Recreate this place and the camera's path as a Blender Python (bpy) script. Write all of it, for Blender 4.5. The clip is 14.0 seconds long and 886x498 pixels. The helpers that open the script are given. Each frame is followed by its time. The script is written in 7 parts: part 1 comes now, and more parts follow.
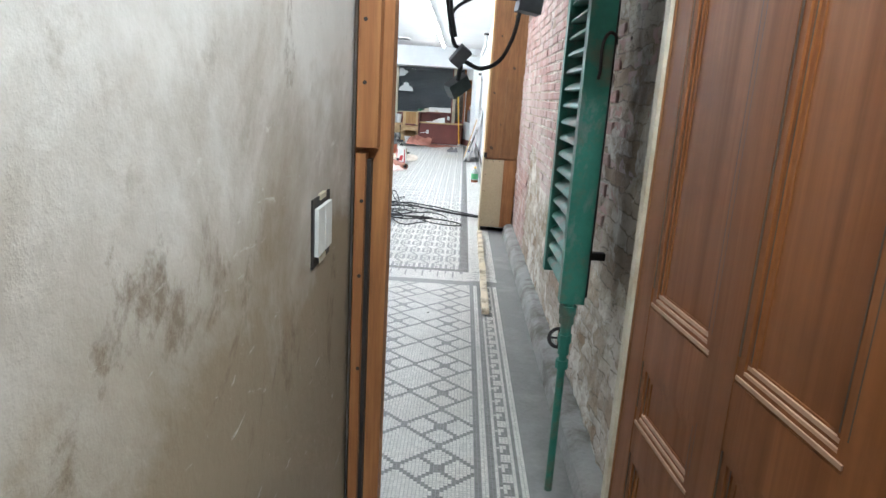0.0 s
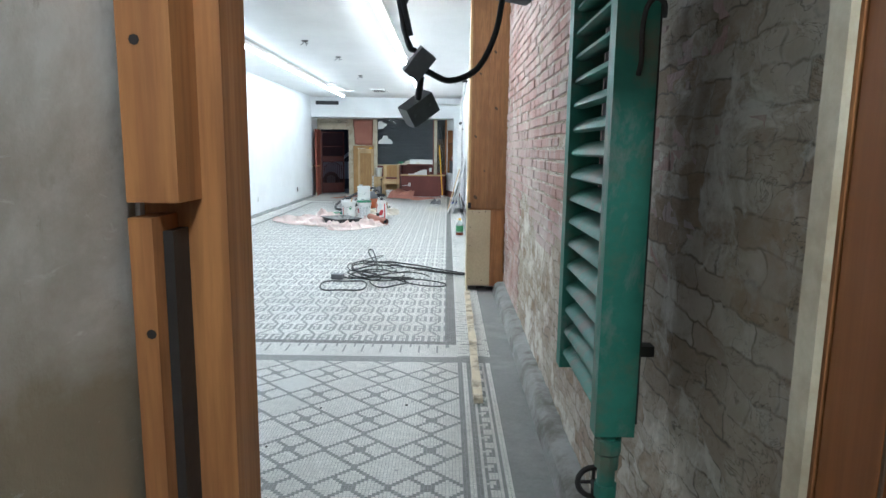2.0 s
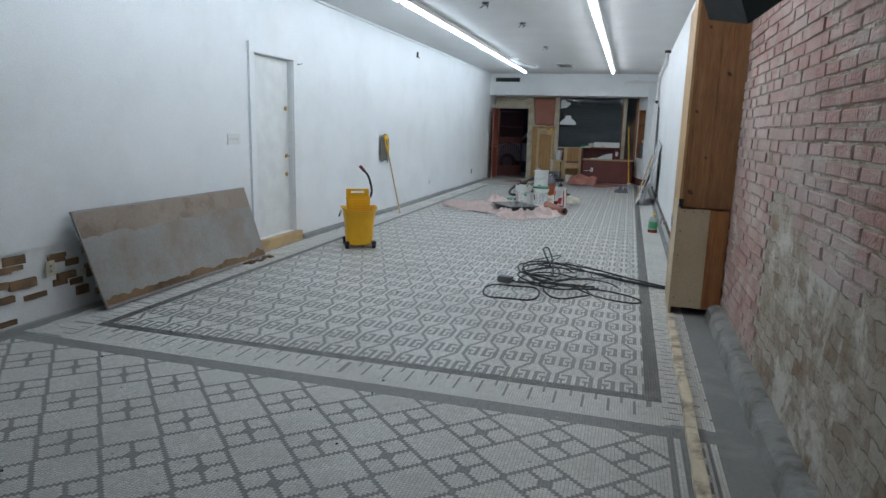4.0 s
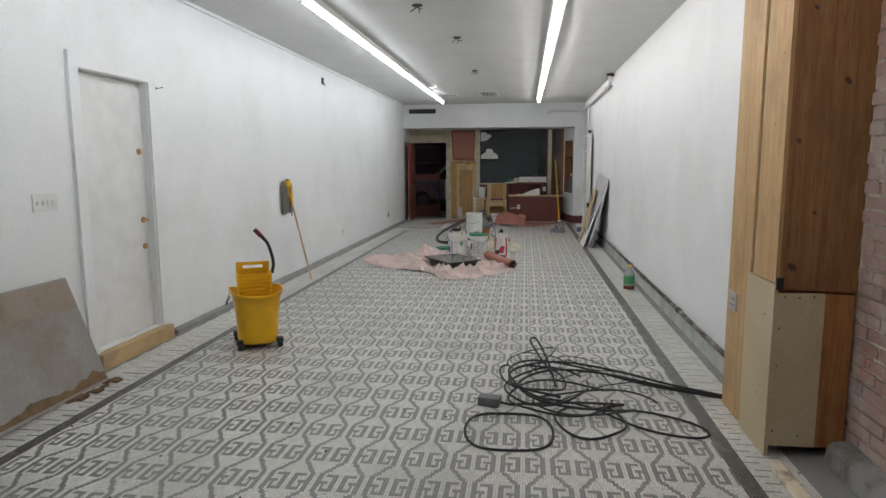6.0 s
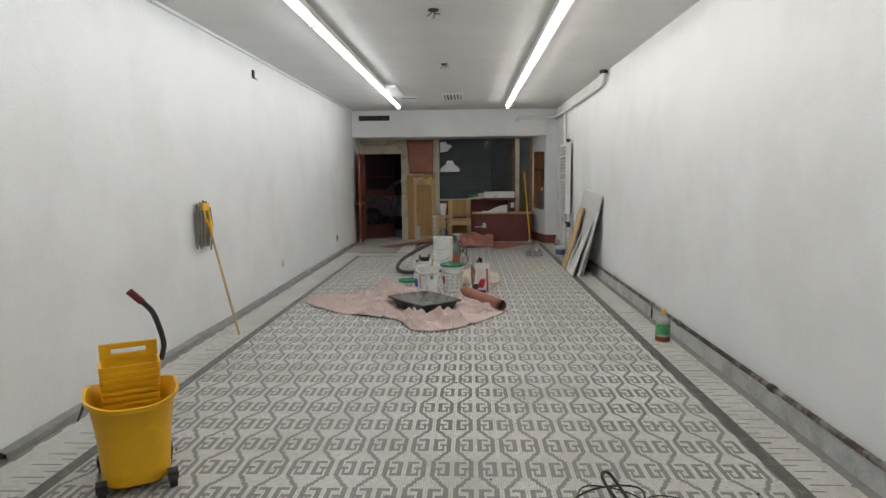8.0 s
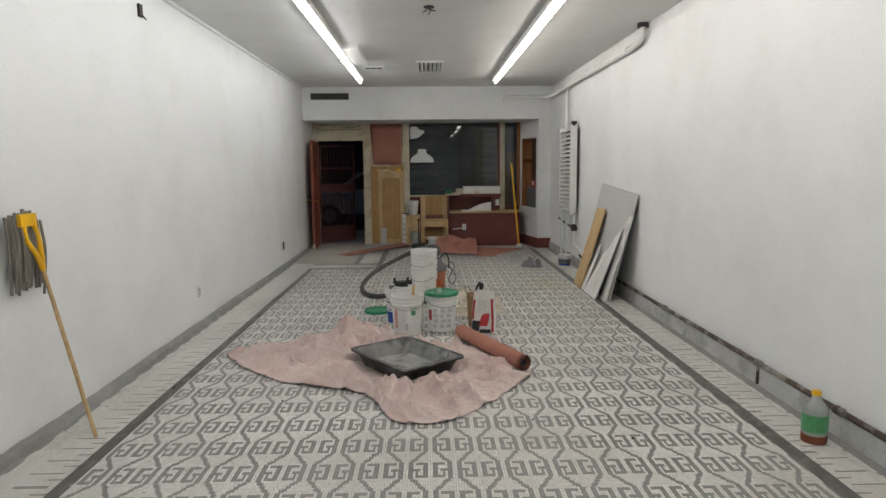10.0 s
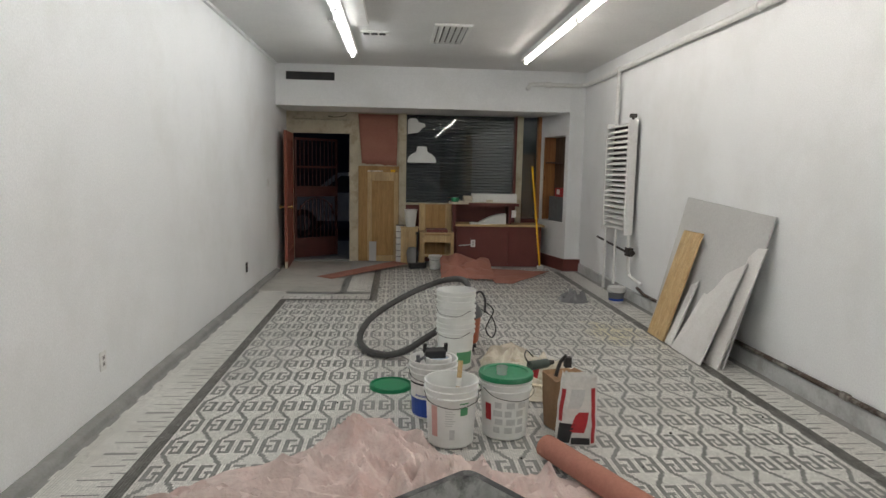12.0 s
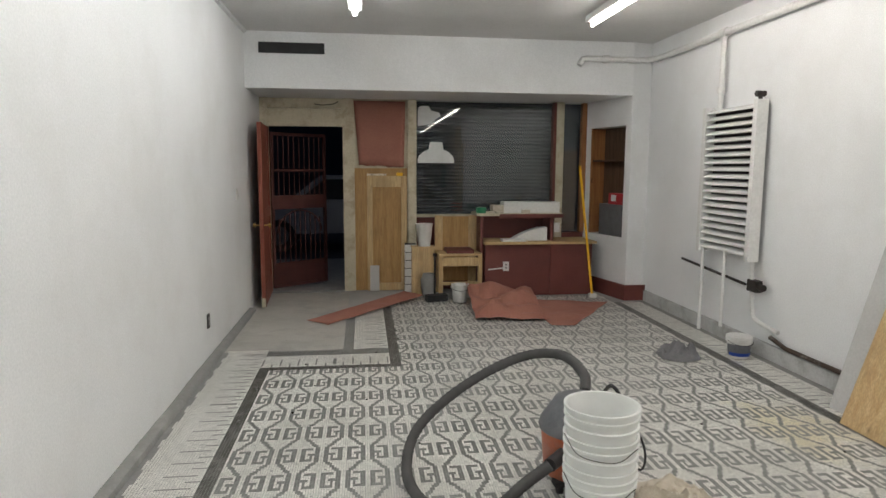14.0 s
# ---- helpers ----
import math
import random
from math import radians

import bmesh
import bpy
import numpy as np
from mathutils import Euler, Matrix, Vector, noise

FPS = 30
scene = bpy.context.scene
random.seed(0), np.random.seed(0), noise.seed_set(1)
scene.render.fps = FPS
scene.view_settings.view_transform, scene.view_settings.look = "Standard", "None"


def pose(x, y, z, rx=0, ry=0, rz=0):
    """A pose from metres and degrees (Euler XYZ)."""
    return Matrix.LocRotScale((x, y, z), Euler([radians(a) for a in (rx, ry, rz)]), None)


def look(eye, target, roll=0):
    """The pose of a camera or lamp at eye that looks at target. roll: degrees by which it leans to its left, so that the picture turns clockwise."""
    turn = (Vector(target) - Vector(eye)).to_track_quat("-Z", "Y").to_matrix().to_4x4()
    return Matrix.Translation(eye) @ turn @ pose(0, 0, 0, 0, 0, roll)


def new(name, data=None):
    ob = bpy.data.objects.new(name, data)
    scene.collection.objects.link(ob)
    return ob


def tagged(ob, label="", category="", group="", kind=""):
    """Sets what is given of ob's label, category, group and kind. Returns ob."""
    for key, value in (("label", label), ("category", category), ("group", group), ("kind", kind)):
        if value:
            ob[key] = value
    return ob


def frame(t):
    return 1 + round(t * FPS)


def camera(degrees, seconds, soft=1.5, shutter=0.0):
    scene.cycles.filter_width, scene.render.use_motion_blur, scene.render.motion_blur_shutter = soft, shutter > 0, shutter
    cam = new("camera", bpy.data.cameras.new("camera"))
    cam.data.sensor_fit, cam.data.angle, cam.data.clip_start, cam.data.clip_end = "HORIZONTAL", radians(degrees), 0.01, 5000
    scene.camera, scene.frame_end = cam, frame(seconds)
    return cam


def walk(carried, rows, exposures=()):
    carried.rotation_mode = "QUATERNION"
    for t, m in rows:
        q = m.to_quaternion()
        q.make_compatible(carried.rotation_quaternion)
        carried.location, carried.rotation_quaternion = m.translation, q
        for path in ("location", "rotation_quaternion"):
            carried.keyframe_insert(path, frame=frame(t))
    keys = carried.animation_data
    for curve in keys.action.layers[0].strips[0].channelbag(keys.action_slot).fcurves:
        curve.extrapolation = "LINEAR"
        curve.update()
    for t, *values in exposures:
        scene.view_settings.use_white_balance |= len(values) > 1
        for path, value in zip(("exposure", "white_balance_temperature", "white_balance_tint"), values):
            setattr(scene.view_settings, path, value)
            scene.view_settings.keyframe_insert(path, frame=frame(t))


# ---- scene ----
cam = camera(70.2, 14.0)
PATH = [
    (0, (1.013, -0.986, 1.602), (0.975, 0.957, 1.128), 3.4),
    (0.5, (1.029, -0.874, 1.597), (1.006, 1.088, 1.213), 4.0),
    (1, (1.062, -0.639, 1.553), (1.071, 1.334, 1.224), 3.0),
    (1.5, (1.081, -0.353, 1.550), (1.135, 1.614, 1.190), 0.7),
    (2, (1.068, -0.074, 1.524), (1.057, 1.901, 1.211), 0.7),
    (2.5, (1.043, 0.215, 1.516), (0.982, 2.190, 1.206), 1.7),
    (3, (1.071, 0.576, 1.496), (0.733, 2.507, 1.098), 2.5),
    (3.2, (1.075, 0.677, 1.481), (0.649, 2.589, 1.076), 3.0),
    (5.3, (0.284, 2.495, 1.491), (-0.309, 4.377, 1.166), 0.9),
    (5.5, (0.227, 2.734, 1.512), (-0.227, 4.655, 1.191), 0.6),
    (6, (0.003, 3.264, 1.555), (-0.252, 5.229, 1.285), -0.2),
    (6.5, (-0.080, 3.813, 1.548), (-0.370, 5.780, 1.333), -0.8),
    (7, (-0.243, 4.396, 1.580), (-0.433, 6.375, 1.366), -0.6),
    (7.5, (-0.407, 4.789, 1.574), (-0.520, 6.773, 1.342), -0.5),
    (9.8, (-0.852, 7.557, 1.587), (-0.833, 9.545, 1.363), -0.8),
    (10, (-0.887, 7.807, 1.568), (-0.839, 9.789, 1.311), -0.5),
    (10.5, (-0.988, 8.433, 1.583), (-0.914, 10.417, 1.342), 0.3),
    (11, (-1.148, 9.013, 1.588), (-1.044, 10.998, 1.359), 0.4),
    (11.5, (-1.330, 9.625, 1.546), (-1.161, 11.601, 1.294), 0.7),
    (12, (-1.420, 10.232, 1.547), (-1.268, 12.210, 1.300), 1.1),
    (12.5, (-1.476, 10.823, 1.572), (-1.330, 12.804, 1.332), 0.7),
    (13, (-1.682, 11.489, 1.632), (-1.458, 13.462, 1.393), 1.5),
    (13.5, (-1.861, 12.073, 1.647), (-1.656, 14.048, 1.407), 0.5),
    (14, (-1.916, 12.648, 1.598), (-1.671, 14.617, 1.345), 0.3),
]
walk(cam, [(t, look(eye, target, roll)) for t, eye, target, roll in PATH],
     exposures=[(0.0, 1.8, 5550, 7), (0.5, 1.75, 5500, 7), (1.5, 1.7, 5450, 5), (2.0, 1.4, 5350, 3), (2.5, 1.0, 5300, 2), (3.2, 0.48, 5250, 3), (5.3, 0.15, 6000, 9), (6.5, 0.10, 6250, 10), (11.0, 0.13, 6550, 10), (12.5, 0.25, 6550, 10), (14.0, 0.52, 6550, 10)])

# ---- world: a night street outside, a dim sky ----
world = bpy.data.worlds.new("night_sky")
scene.world = world
world.use_nodes = True
world.node_tree.nodes["Background"].inputs[0].default_value = (0.010, 0.013, 0.022, 1)
world.node_tree.nodes["Background"].inputs[1].default_value = 0.9
TUBE_POWER = 27.0      # glow of the fluorescent tubes
BACK_FILL = 30.6      # strength of the unseen lamp added over the back passage


# ---- helpers of this scene ----
def link(tree, a, b):
    tree.links.new(a, b)


def nodes_of(name):
    m = bpy.data.materials.new(name)
    m.use_nodes = True
    t = m.node_tree
    return m, t, t.nodes["Principled BSDF"]


def add(tree, kind, **props):
    n = tree.nodes.new(kind)
    for k, v in props.items():
        if k in n.inputs:
            n.inputs[k].default_value = v
    return n


def coords(tree, scale=(1, 1, 1), rot=(0, 0, 0)):
    g = tree.nodes.new("ShaderNodeNewGeometry")
    mp = tree.nodes.new("ShaderNodeMapping")
    mp.inputs["Scale"].default_value = scale
    mp.inputs["Rotation"].default_value = rot
    link(tree, g.outputs["Position"], mp.inputs["Vector"])
    return mp.outputs["Vector"]


def noise_tex(tree, vec, scale, detail=4.0, rough=0.55, dist=0.0):
    n = tree.nodes.new("ShaderNodeTexNoise")
    n.inputs["Scale"].default_value = scale
    n.inputs["Detail"].default_value = detail
    n.inputs["Roughness"].default_value = rough
    n.inputs["Distortion"].default_value = dist
    link(tree, vec, n.inputs["Vector"])
    return n.outputs["Fac"]


def ramp(tree, fac, stops):
    r = tree.nodes.new("ShaderNodeValToRGB")
    e = r.color_ramp.elements
    while len(e) < len(stops):
        e.new(0.5)
    for el, (p, c) in zip(e, stops):
        el.position = p
        el.color = (*c, 1) if len(c) == 3 else c
    link(tree, fac, r.inputs["Fac"])
    return r.outputs["Color"]


def noise_tex_color(tree, vec, scale):
    n = tree.nodes.new("ShaderNodeTexNoise")
    n.inputs["Scale"].default_value = scale
    link(tree, vec, n.inputs["Vector"])
    return n.outputs["Color"]


def mix(tree, fac, a, b, mode="MIX"):
    m = tree.nodes.new("ShaderNodeMix")
    m.data_type, m.blend_type = "RGBA", mode
    for sock, v in ((m.inputs[0], fac), (m.inputs[6], a), (m.inputs[7], b)):
        if isinstance(v, (int, float)):
            sock.default_value = v
        elif isinstance(v, tuple):
            sock.default_value = (*v, 1) if len(v) == 3 else v
        else:
            link(tree, v, sock)
    return m.outputs[2]


def bump(tree, bsdf, height, strength=0.3, dist=0.01):
    b = tree.nodes.new("ShaderNodeBump")
    b.inputs["Strength"].default_value = strength
    b.inputs["Distance"].default_value = dist
    link(tree, height, b.inputs["Height"])
    link(tree, b.outputs["Normal"], bsdf.inputs["Normal"])


def surface(name, base, var, rough=0.6, metal=0.0, scale=6.0, fine=60.0, bump_s=0.15, stretch=(1, 1, 1), dirt=None, dirt_amt=0.5,
            dirt_scale=2.5, rand=0.0, spec=0.4, bump_d=0.004):
    """Base colour that drifts to var at one scale, fine grain at another, optional dirt stains, and relief."""
    m, t, p = nodes_of(name)
    v = coords(t, stretch)
    n1 = noise_tex(t, v, scale, 5)
    n2 = noise_tex(t, v, fine, 3)
    c = mix(t, ramp(t, n1, [(0.3, (0, 0, 0)), (0.7, (1, 1, 1))]), base, var)
    c = mix(t, 0.25, c, ramp(t, n2, [(0.25, tuple(0.6 * x for x in base)), (0.75, tuple(min(1, 1.25 * x) for x in base))]))
    if dirt:
        n3 = noise_tex(t, coords(t), dirt_scale, 8, 0.65)
        c = mix(t, ramp(t, n3, [(0.48, (0, 0, 0)), (0.64, (dirt_amt,) * 3)]), c, dirt)
    if rand:
        o = t.nodes.new("ShaderNodeObjectInfo")
        g = t.nodes.new("ShaderNodeNewGeometry")
        a = t.nodes.new("ShaderNodeMath")
        a.operation = "ADD"
        link(t, o.outputs["Random"], a.inputs[0])
        link(t, g.outputs["Random Per Island"], a.inputs[1])
        f = t.nodes.new("ShaderNodeMath")
        f.operation = "FRACT"
        link(t, a.outputs[0], f.inputs[0])
        c = mix(t, ramp(t, f.outputs[0], [(0, (rand,) * 3), (1, (0, 0, 0))]), c, tuple(0.45 * x for x in base))
    link(t, c, p.inputs["Base Color"])
    p.inputs["Roughness"].default_value = rough
    p.inputs["Metallic"].default_value = metal
    p.inputs["Specular IOR Level"].default_value = spec
    if bump_s:
        bump(t, p, n2, bump_s, bump_d)
    return m


def wood(name, base, dark, rough=0.6, knots=0.6, stretch=(12, 12, 0.55), bump_s=0.15, streak=0.55):
    """Long grain streaks at two scales with scattered dark knots."""
    m, t, p = nodes_of(name)
    v = coords(t, stretch)
    n1 = noise_tex(t, v, 2.2, 6, 0.6, 0.6)
    n2 = noise_tex(t, v, 14.0, 4, 0.6)
    c = mix(t, ramp(t, n1, [(0.32, (0, 0, 0)), (0.66, (1, 1, 1))]), dark, base)
    c = mix(t, ramp(t, n2, [(0.35, (streak,) * 3), (0.6, (0, 0, 0))]), c, tuple(0.55 * x for x in dark))
    if knots:
        k = t.nodes.new("ShaderNodeTexVoronoi")
        k.inputs["Scale"].default_value = 2.6
        link(t, coords(t, (1.6, 1.6, 0.8)), k.inputs["Vector"])
        c = mix(t, ramp(t, k.outputs["Distance"], [(0.05, (knots,) * 3), (0.085, (0, 0, 0))]), c, tuple(0.22 * x for x in dark))
    w = noise_tex(t, coords(t), 3.0, 6, 0.65)
    c = mix(t, ramp(t, w, [(0.5, (0, 0, 0)), (0.68, (0.45, 0.45, 0.45))]), c, tuple(0.45 * x for x in base))
    link(t, c, p.inputs["Base Color"])
    r = ramp(t, n1, [(0.3, (rough + 0.12,) * 3), (0.7, (rough - 0.08,) * 3)])
    link(t, r, p.inputs["Roughness"])
    bump(t, p, n2, bump_s, 0.003)
    return m


def bm_new():
    return bmesh.new()


def box(bm, x0, x1, y0, y1, z0, z1, m=None):
    """A box given by its bounds; m turns it."""
    vs = [bm.verts.new(((x1 if i & 1 else x0), (y1 if i & 2 else y0), (z1 if i & 4 else z0))) for i in range(8)]
    fs = [bm.faces.new([vs[i] for i in q]) for q in ((0, 2, 3, 1), (4, 5, 7, 6), (0, 1, 5, 4), (2, 6, 7, 3), (0, 4, 6, 2), (1, 3, 7, 5))]
    if m is not None:
        bmesh.ops.transform(bm, matrix=m, verts=vs)
    return vs, fs


def bevel_all(bm, w, seg=2):
    bmesh.ops.bevel(bm, geom=[e for e in bm.edges if e.is_manifold and e.calc_face_angle(0) > 0.5], offset=w, segments=seg, affect="EDGES", profile=0.5)


def ring(bm, c, ax, r, seg, squash=1.0):
    ax = Vector(ax).normalized()
    u = ax.orthogonal().normalized()
    w = ax.cross(u)
    return [bm.verts.new(Vector(c) + u * (r * math.cos(2 * math.pi * i / seg)) + w * (r * squash * math.sin(2 * math.pi * i / seg))) for i in range(seg)]


def bridge(bm, a, b):
    n = len(a)
    for i in range(n):
        bm.faces.new((a[i], a[(i + 1) % n], b[(i + 1) % n], b[i]))


def cyl(bm, p0, p1, r0, r1=None, seg=12, caps=True):
    r1 = r0 if r1 is None else r1
    ax = Vector(p1) - Vector(p0)
    a, b = ring(bm, p0, ax, r0, seg), ring(bm, p1, ax, r1, seg)
    bridge(bm, a, b)
    if caps:
        bm.faces.new(list(reversed(a)))
        bm.faces.new(b)


def smooth_path(pts, n=6):
    """Catmull-Rom through the points."""
    P = [Vector(p) for p in pts]
    P = [2 * P[0] - P[1]] + P + [2 * P[-1] - P[-2]]
    out = []
    for i in range(1, len(P) - 2):
        for k in range(n):
            t = k / n
            a, b, c, d = P[i - 1], P[i], P[i + 1], P[i + 2]
            out.append(0.5 * ((2 * b) + (c - a) * t + (2 * a - 5 * b + 4 * c - d) * t * t + (3 * b - a - 3 * c + d) * t ** 3))
    out.append(P[-2])
    return out


def tube(bm, pts, r, seg=8, ridge=0.0):
    """A round hose swept along points, ribbed where ridge is set."""
    pts = [Vector(p) for p in pts]
    u = None
    rings = []
    for i, p in enumerate(pts):
        d = (pts[min(i + 1, len(pts) - 1)] - pts[max(i - 1, 0)]).normalized()
        u = d.orthogonal().normalized() if u is None else (u - d * u.dot(d)).normalized()
        w = d.cross(u)
        rr = r * (1 + ridge * (i % 2))
        rings.append([bm.verts.new(p + u * (rr * math.cos(2 * math.pi * k / seg)) + w * (rr * math.sin(2 * math.pi * k / seg))) for k in range(seg)])
    for a, b in zip(rings, rings[1:]):
        bridge(bm, a, b)
    bm.faces.new(list(reversed(rings[0])))
    bm.faces.new(rings[-1])


def lathe(bm, prof, seg=32, c=(0, 0, 0), close=True):
    """Revolves (radius, height) pairs about a vertical axis at c."""
    rings = []
    for r, z in prof:
        if r < 1e-5:
            rings.append([bm.verts.new((c[0], c[1], c[2] + z))])
        else:
            rings.append([bm.verts.new((c[0] + r * math.cos(2 * math.pi * i / seg), c[1] + r * math.sin(2 * math.pi * i / seg), c[2] + z)) for i in range(seg)])
    for a, b in zip(rings, rings[1:]):
        if len(a) == 1 and len(b) == 1:
            continue
        for i in range(seg):
            j = (i + 1) % seg
            if len(a) == 1:
                bm.faces.new((a[0], b[j], b[i]))
            elif len(b) == 1:
                bm.faces.new((a[i], a[j], b[0]))
            else:
                bm.faces.new((a[i], a[j], b[j], b[i]))


def shift_since(before, dx, dy):
    """Moves as one group the things made since the set `before` was taken."""
    for ob in scene.objects:
        if ob not in before and ob.parent is None:
            ob.matrix_basis = Matrix.Translation((dx, dy, 0)) @ ob.matrix_basis


def mesh_of(name, bm, material, smooth=False):
    bmesh.ops.recalc_face_normals(bm, faces=bm.faces)
    me = bpy.data.meshes.new(name)
    bm.to_mesh(me)
    bm.free()
    for mt in (material if isinstance(material, (list, tuple)) else [material]):
        me.materials.append(mt)
    if smooth:
        me.shade_smooth()
        me.set_sharp_from_angle(angle=radians(38))
    return me


def part(name, bm, material, parent=None, label="", smooth=False):
    ob = new(name, mesh_of(name, bm, material, smooth))
    if parent is not None:
        ob.parent = parent
    return tagged(ob, label)


def thing(name, label, category, m=None, group="", kind=""):
    ob = new(name)
    ob.empty_display_size = 0.1
    if m is not None:
        ob.matrix_basis = m
    return tagged(ob, label, category, group, kind)


def solid(name, label, category, bm, material, m=None, group="", kind="", smooth=False):
    ob = part(name, bm, material, None, "", smooth)
    if m is not None:
        ob.matrix_basis = m
    return tagged(ob, label, category, group, kind)


def structure(name, label, bm, material, category="", smooth=False):
    return tagged(part(name, bm, material, None, label, smooth), label, category or name.split("_")[0], kind="structure")

# ---- materials ----
SPILL = (0.78, 16.1 * 0.75, 0.0)   # an old yellow spill on the floor
M_WHITE = surface("white_wall_paint", (0.80, 0.815, 0.818), (0.75, 0.765, 0.77), rough=0.55, scale=1.2, fine=90, bump_s=0.12, dirt=(0.62, 0.62, 0.60), dirt_amt=0.35, dirt_scale=0.9)
M_CEIL = surface("ceiling_paint", (0.70, 0.70, 0.69), (0.62, 0.62, 0.61), rough=0.8, scale=1.5, fine=70, bump_s=0.1)
M_GROUT = surface("mortar_bed", (0.42, 0.42, 0.41), (0.33, 0.33, 0.32), rough=0.9, scale=3, fine=80)
M_CONC = surface("floor_concrete", (0.27, 0.27, 0.26), (0.18, 0.18, 0.172), rough=0.85, scale=2.5, fine=50, bump_s=0.3, dirt=(0.40, 0.39, 0.37), dirt_amt=0.5)
M_TLIGHT = surface("mosaic_white", (0.82, 0.80, 0.75), (0.73, 0.71, 0.665), rough=0.42, scale=1.6, fine=25, bump_s=0.05, rand=0.35, dirt=(0.42, 0.40, 0.35), dirt_amt=0.4, dirt_scale=1.1)
_t = M_TLIGHT.node_tree
_p = _t.nodes["Principled BSDF"]
_d = _t.nodes.new("ShaderNodeVectorMath")
_d.operation = "DISTANCE"
link(_t, coords(_t, (1, 0.75, 1)), _d.inputs[0])
_d.inputs[1].default_value = SPILL
_a = _t.nodes.new("ShaderNodeMath")
_a.operation = "ADD"
link(_t, _d.outputs["Value"], _a.inputs[0])
link(_t, noise_tex(_t, coords(_t), 4.0, 5, 0.6), _a.inputs[1])
_c = mix(_t, ramp(_t, _a.outputs[0], [(0.62, (0.5, 0.5, 0.5)), (0.88, (0, 0, 0))]), _p.inputs["Base Color"].links[0].from_socket, (0.72, 0.62, 0.30))
link(_t, _c, _p.inputs["Base Color"])
M_TBAND = surface("mosaic_dark_band", (0.105, 0.100, 0.088), (0.15, 0.145, 0.13), rough=0.45, scale=3, fine=25, bump_s=0.05, rand=0.6, dirt=(0.32, 0.31, 0.28), dirt_amt=0.5, dirt_scale=9)
M_TDARK = surface("mosaic_grey", (0.275, 0.275, 0.26), (0.225, 0.225, 0.212), rough=0.42, scale=1.6, fine=25, bump_s=0.05, rand=0.5)
M_BRICK = surface("old_brick", (0.46, 0.29, 0.245), (0.37, 0.21, 0.175), rough=0.9, scale=7, fine=60, bump_s=0.8, rand=0.25, dirt=(0.52, 0.45, 0.40), dirt_amt=1.0, dirt_scale=3.5, bump_d=0.010)
M_SLAB = surface("pale_entry_cement", (0.46, 0.44, 0.40), (0.38, 0.36, 0.33), rough=0.8, scale=2.2, fine=50, bump_s=0.2, dirt=(0.27, 0.26, 0.24), dirt_amt=0.5, dirt_scale=2.0)
# soot and gouges over the brick faces
_t = M_BRICK.node_tree
_p = _t.nodes["Principled BSDF"]
_c = _p.inputs["Base Color"].links[0].from_socket
_c = mix(_t, ramp(_t, noise_tex(_t, coords(_t, (1, 1.6, 0.9)), 5.5, 8, 0.7, 0.8), [(0.60, (0, 0, 0)), (0.68, (0.85, 0.85, 0.85))]), _c, (0.12, 0.085, 0.07))
_c = mix(_t, ramp(_t, noise_tex(_t, coords(_t), 1.4, 6, 0.6), [(0.40, (0, 0, 0)), (0.62, (0.6, 0.6, 0.6))]), _c, (0.56, 0.49, 0.45))
link(_t, _c, _p.inputs["Base Color"])
M_MORTAR = surface("lime_mortar", (0.40, 0.36, 0.30), (0.26, 0.22, 0.17), rough=0.95, scale=5, fine=45, bump_s=0.7, dirt=(0.10, 0.085, 0.07), dirt_amt=0.7, dirt_scale=5, bump_d=0.008)
M_STUD = wood("brown_softwood", (0.42, 0.185, 0.060), (0.25, 0.095, 0.030), stretch=(7, 7, 0.4), streak=0.4, knots=0.8)
M_PINE = wood("pale_pine", (0.64, 0.47, 0.25), (0.50, 0.33, 0.15))
M_DOORWOOD = wood("varnished_door_wood", (0.235, 0.088, 0.025), (0.150, 0.053, 0.015), rough=0.5, knots=0.0, stretch=(6, 6, 0.22), bump_s=0.05, streak=0.22)
M_DOORWOOD.node_tree.nodes["Principled BSDF"].inputs["Specular IOR Level"].default_value = 0.2
M_CREAM = surface("cream_trim_paint", (0.58, 0.53, 0.40), (0.47, 0.42, 0.31), rough=0.6, scale=4, fine=50, dirt=(0.30, 0.22, 0.13), dirt_amt=0.6, dirt_scale=5)
M_REDWOOD = surface("red_brown_paint", (0.16, 0.045, 0.035), (0.11, 0.032, 0.027), rough=0.5, scale=3, fine=50)
M_REDDOOR = surface("worn_red_door", (0.27, 0.075, 0.045), (0.20, 0.055, 0.035), rough=0.5, scale=3, fine=40, stretch=(6, 6, 0.6))
M_KRAFT = surface("red_rosin_paper", (0.36, 0.16, 0.115), (0.30, 0.125, 0.09), rough=0.85, scale=3, fine=60, bump_s=0.1)
M_GREEN = surface("green_enamel", (0.028, 0.155, 0.108), (0.045, 0.20, 0.145), rough=0.55, scale=6, fine=50, dirt=(0.15, 0.105, 0.07), dirt_amt=0.65, dirt_scale=5)
M_BLACK = surface("black_rubber", (0.018, 0.018, 0.019), (0.03, 0.03, 0.03), rough=0.55, scale=8, fine=60)
_t = M_GREEN.node_tree
_p = _t.nodes["Principled BSDF"]
_c = mix(_t, ramp(_t, noise_tex(_t, coords(_t, (1, 1, 0.6)), 4.0, 8, 0.7, 0.5), [(0.54, (0, 0, 0)), (0.64, (0.75, 0.75, 0.75))]), _p.inputs["Base Color"].links[0].from_socket, (0.20, 0.21, 0.19))
link(_t, _c, _p.inputs["Base Color"])
M_IRON = surface("dark_iron", (0.03, 0.028, 0.027), (0.055, 0.045, 0.04), rough=0.6, metal=0.4, scale=8, fine=60)
